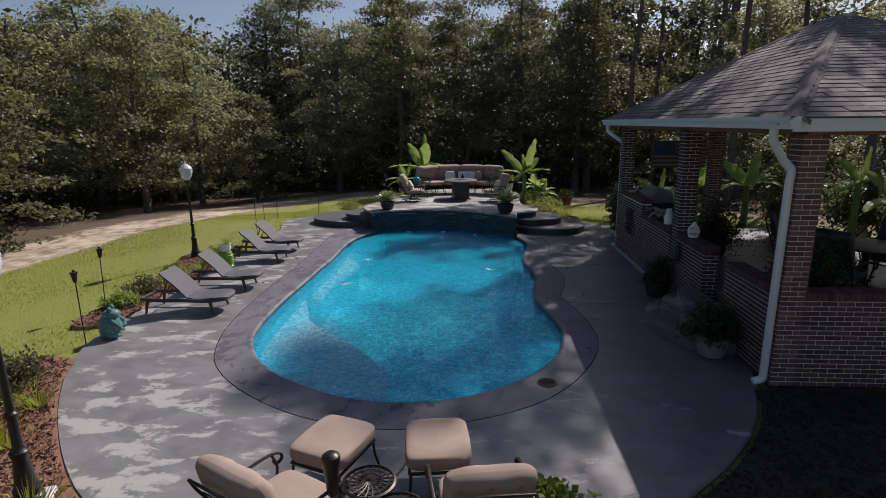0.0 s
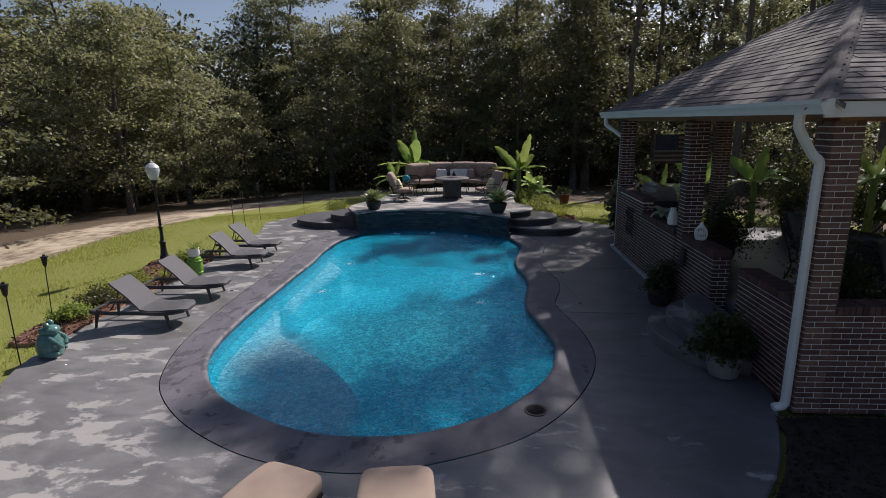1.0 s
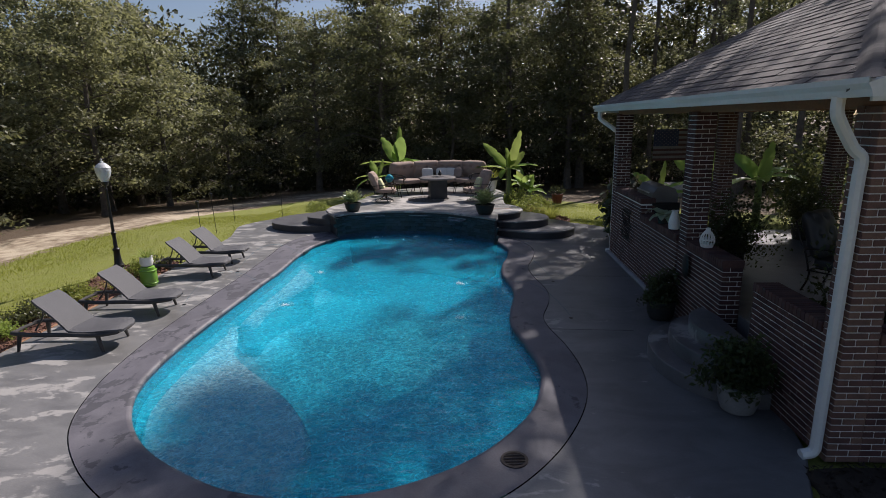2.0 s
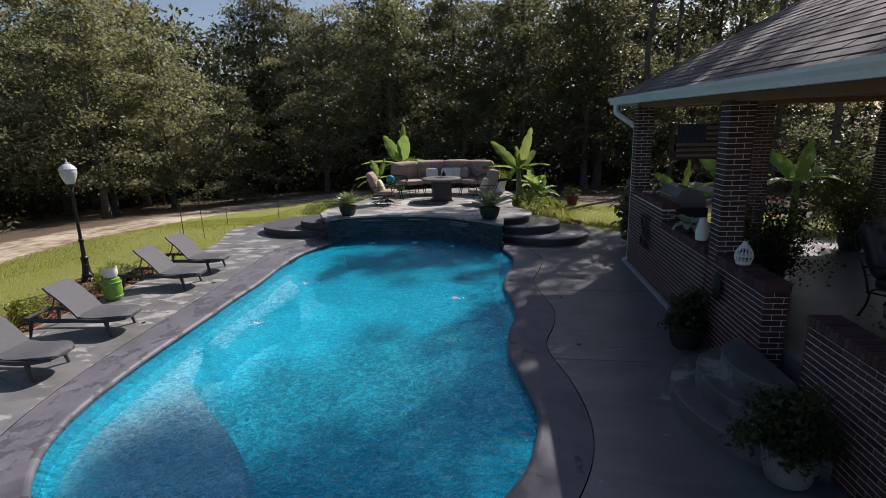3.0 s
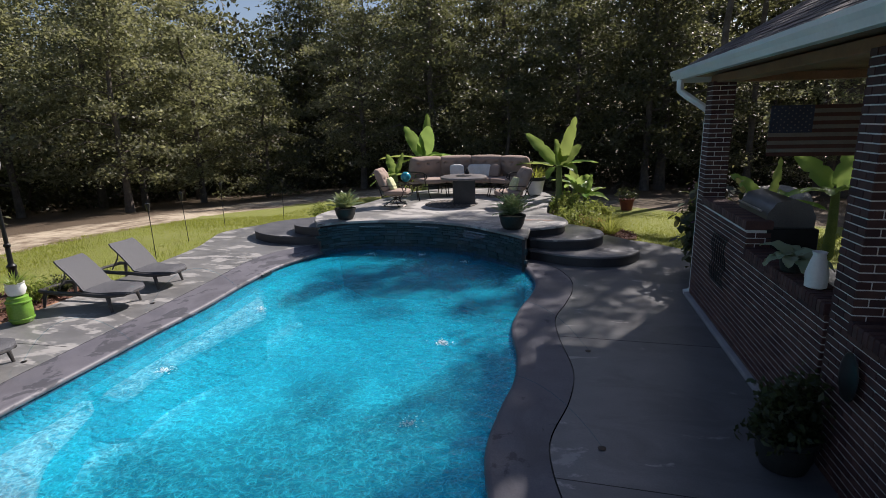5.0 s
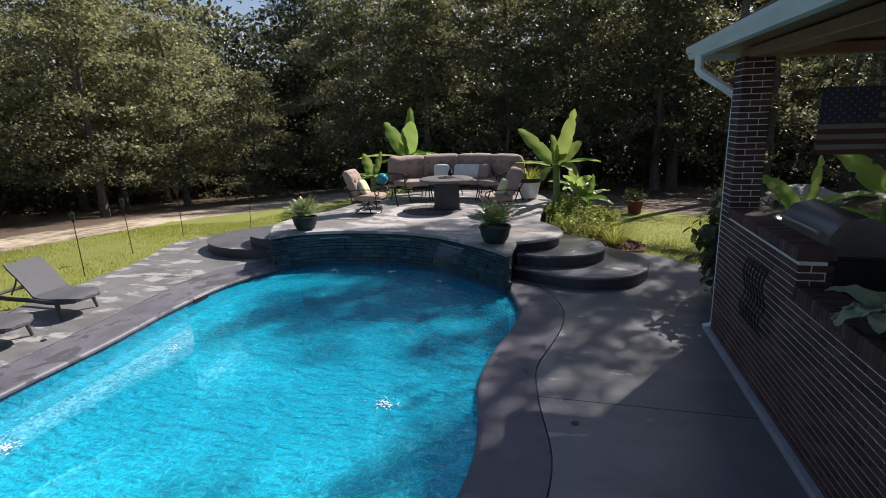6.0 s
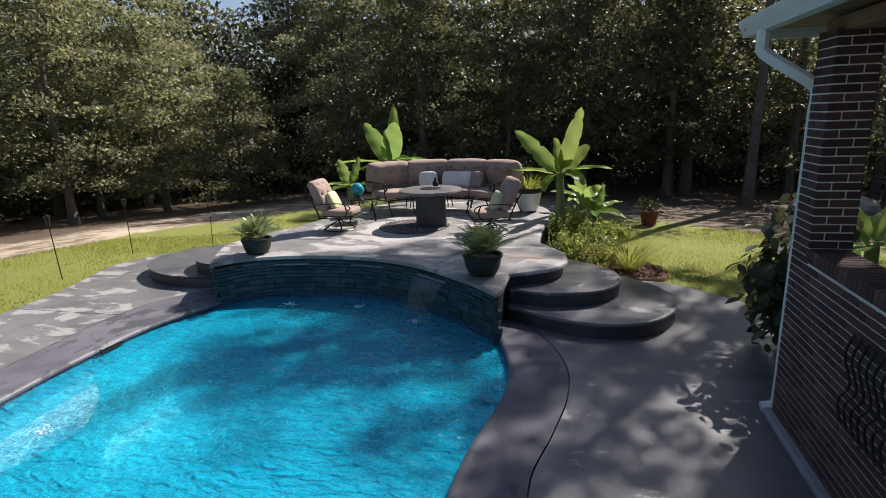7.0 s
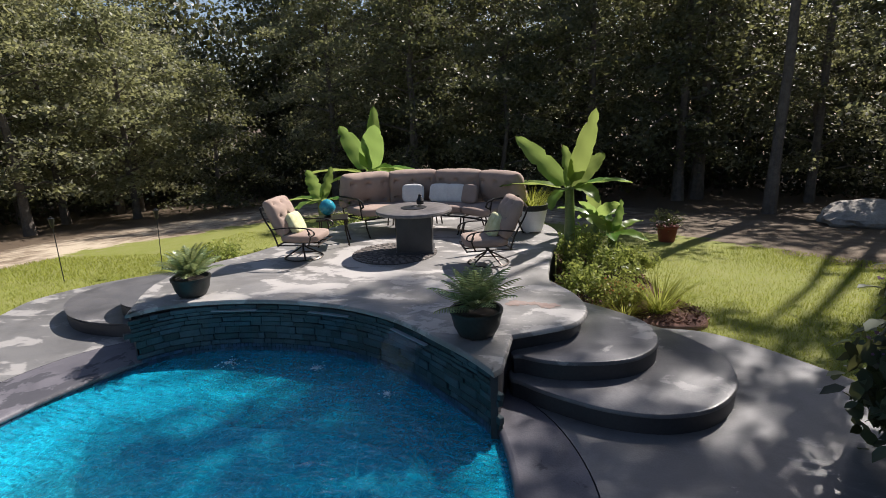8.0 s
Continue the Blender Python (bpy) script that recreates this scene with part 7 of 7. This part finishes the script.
for k in range(7):
    y = -0.24 + k * 0.08
    part("scroll", MB().tube(smooth_line([(0, y, 0.0), (-0.01, y + 0.05, 0.15), (-0.01, y - 0.05, 0.3), (-0.01, y + 0.05, 0.45), (0, y, 0.6)], 4), 0.008, 5), M_BLACK, ir)
for z in (0.02, 0.58):
    part("crossbar", MB().tube([(0, -0.26, z), (0, 0.26, z)], 0.008, 5), M_BLACK, ir)


M_GREYPOT = plain("pale_grey_pot", (0.16, 0.16, 0.16), (0.25, 0.245, 0.24), 0.5, big=5, fine=50, bump=0.1)


def potted_bush(at, potmat, r, h, label, seed):
    ob = thing("potted_plant", at, 0, label, "potted plant", "potted plants by the pavilion")
    part("pot", MB().lathe([(0.13, 0), (0.16, 0.015), (0.2, 0.14), (0.2, 0.24), (0.22, 0.26), (0.22, 0.3), (0.18, 0.3), (0.01, 0.27)], 24), potmat, ob)
    nr = np.random.default_rng(seed)
    c = [(nr.normal(0, r * 0.45), nr.normal(0, r * 0.45), 0.3 + abs(nr.normal(0, 1)) * h * 0.4) for _ in range(110)]
    vv, ll = leaf_cloud(nr, c, (r * 0.2, r * 0.2, h * 0.12), 34, 0.06, 0.5, 0.2)
    tagged(part("foliage", fast_mesh("foliage", vv, 4, ll, M_DARKSHRUB), None, ob), kind="stuff")


potted_bush((6.84, 7.86, 0), M_GREYPOT, 0.25, 0.46, "dark bushy plant in a pale grey pot by the steps", 301)
potted_bush((6.93, 10.5, 0), M_DARKPOT, 0.22, 0.42, "dark bushy plant in a glazed pot by the steps", 302)
for i, (x, y) in enumerate(((8.3, 11.4), (8.1, 8.0), (10.6, 13.4))):
    potted_bush((x, y, 0.54), M_DARKPOT, 0.4, 0.9, "leafy plant in a dark pot inside the pavilion", 310 + i)
dt = thing("dining_table", (9.7, 9.3, 0.54), 0, "round dark metal dining table in the pavilion", "table")
part("top", MB().lathe([(0.55, 0.70), (0.6, 0.705), (0.6, 0.72), (0.55, 0.73), (0.02, 0.73)], 32), M_BRONZE, dt)
part("pedestal", MB().lathe([(0.28, 0), (0.28, 0.03), (0.06, 0.06), (0.05, 0.5), (0.1, 0.7)], 18), M_BRONZE, dt)
for k in range(4):
    a = k * math.pi / 2 + 0.6
    patio_chair("dining_chair", (9.7 + 0.95 * math.cos(a), 9.3 + 0.95 * math.sin(a), 0.54), math.degrees(a) + 180, M_DARKBOX, False, "dark cushioned metal chair at the pavilion table", "chairs at the pavilion table")


# ---------- bricks, shingles and wall stones, piece by piece ----------
near_left = 300
rest = {}
for owner, m, near in brick_jobs:
    if near and near_left > 0:
        b = new("brick", BRICK_MESH)
        b.parent = owner
        b.matrix_basis = m
        near_left -= 1
    else:
        rest.setdefault(owner, MB()).add([tuple(v.co) for v in BRICK_MESH.vertices], [tuple(p.vertices) for p in BRICK_MESH.polygons], m)
for owner, mb in rest.items():
    tagged(part("brickwork", mb, M_BRICK, owner, smooth=0), kind="stuff")
near_left = 300
tabs = MB()
for m, near in shingle_jobs:
    if near and near_left > 0:
        s = new("shingle", TAB)
        s.parent = roof
        s.matrix_basis = m
        near_left -= 1
    else:
        tabs.add([tuple(v.co) for v in TAB.vertices], [tuple(p.vertices) for p in TAB.polygons], m)
tagged(part("shingles", tabs, M_SHINGLE, roof, smooth=0), kind="stuff")
STONE = MB().box((0.2, 0.05, 0.055), None, 0.006).mesh("wall_stone", 0)
STONE.materials.append(M_LEDGE)
face = [Vector((x, y, 0)) for x, y in smooth_line([(0.47, 16.62), (0.8, 16.99), (1.4, 17.22), (2.1, 17.28), (2.83, 17.19), (3.55, 16.88), (4.12, 16.43), (4.47, 16.12), (4.69, 15.89)], 10)]
cum = [0.0]
for a, b in zip(face, face[1:]):
    cum.append(cum[-1] + (b - a).length)


def on_face(s):
    s = min(max(s, 0.0), cum[-1] - 1e-4)
    i = max(k for k in range(len(cum) - 1) if cum[k] <= s)
    return face[i].lerp(face[i + 1], (s - cum[i]) / (cum[i + 1] - cum[i])), (face[i + 1] - face[i]).normalized()


rng = random.Random(8)
stone_wall = platform.children[0]
heights, z0 = [], 0.0
while z0 < 0.48:
    heights.append((z0, rng.choice((0.045, 0.06, 0.075, 0.09))))
    z0 += heights[-1][1]
for z0, tall in heights:
    s = -rng.random() * 0.15
    while s < cum[-1]:
        w = rng.uniform(0.08, 0.3)
        p, d = on_face(s + w / 2)
        nrm = Vector((d.y, -d.x, 0))
        rot = Matrix((d, -nrm, Vector((0, 0, 1)))).transposed().to_4x4()
        m = Matrix.Translation(p + nrm * rng.uniform(-0.012, 0.012) + Vector((0, 0, min(z0 + tall, 0.49) / 2 + z0 / 2))) @ rot @ Matrix.Diagonal(((w - 0.003) / 0.2, 1, (min(z0 + tall, 0.49) - z0 - 0.003) / 0.055, 1))
        if s + w < cum[-1] + 0.1:
            st = new("wall_stone", STONE)
            st.parent = stone_wall
            st.matrix_basis = m
        s += w
# dark mosaic band at the waterline under the stones
MOSAIC = MB().box((0.046, 0.014, 0.046), None, 0.003).mesh("mosaic_tile", 0)
MOSAIC.materials.append(M_TILE)
for r in range(4):
    s = 0.03
    while s < cum[-1] - 0.03:
        p, d = on_face(s)
        nrm = Vector((d.y, -d.x, 0))
        rot = Matrix((d, -nrm, Vector((0, 0, 1)))).transposed().to_4x4()
        chip = new("mosaic_tile", MOSAIC)
        chip.parent = stone_wall
        chip.matrix_basis = Matrix.Translation(p + nrm * 0.02 + Vector((0, 0, -0.025 - r * 0.049))) @ rot
        s += 0.049
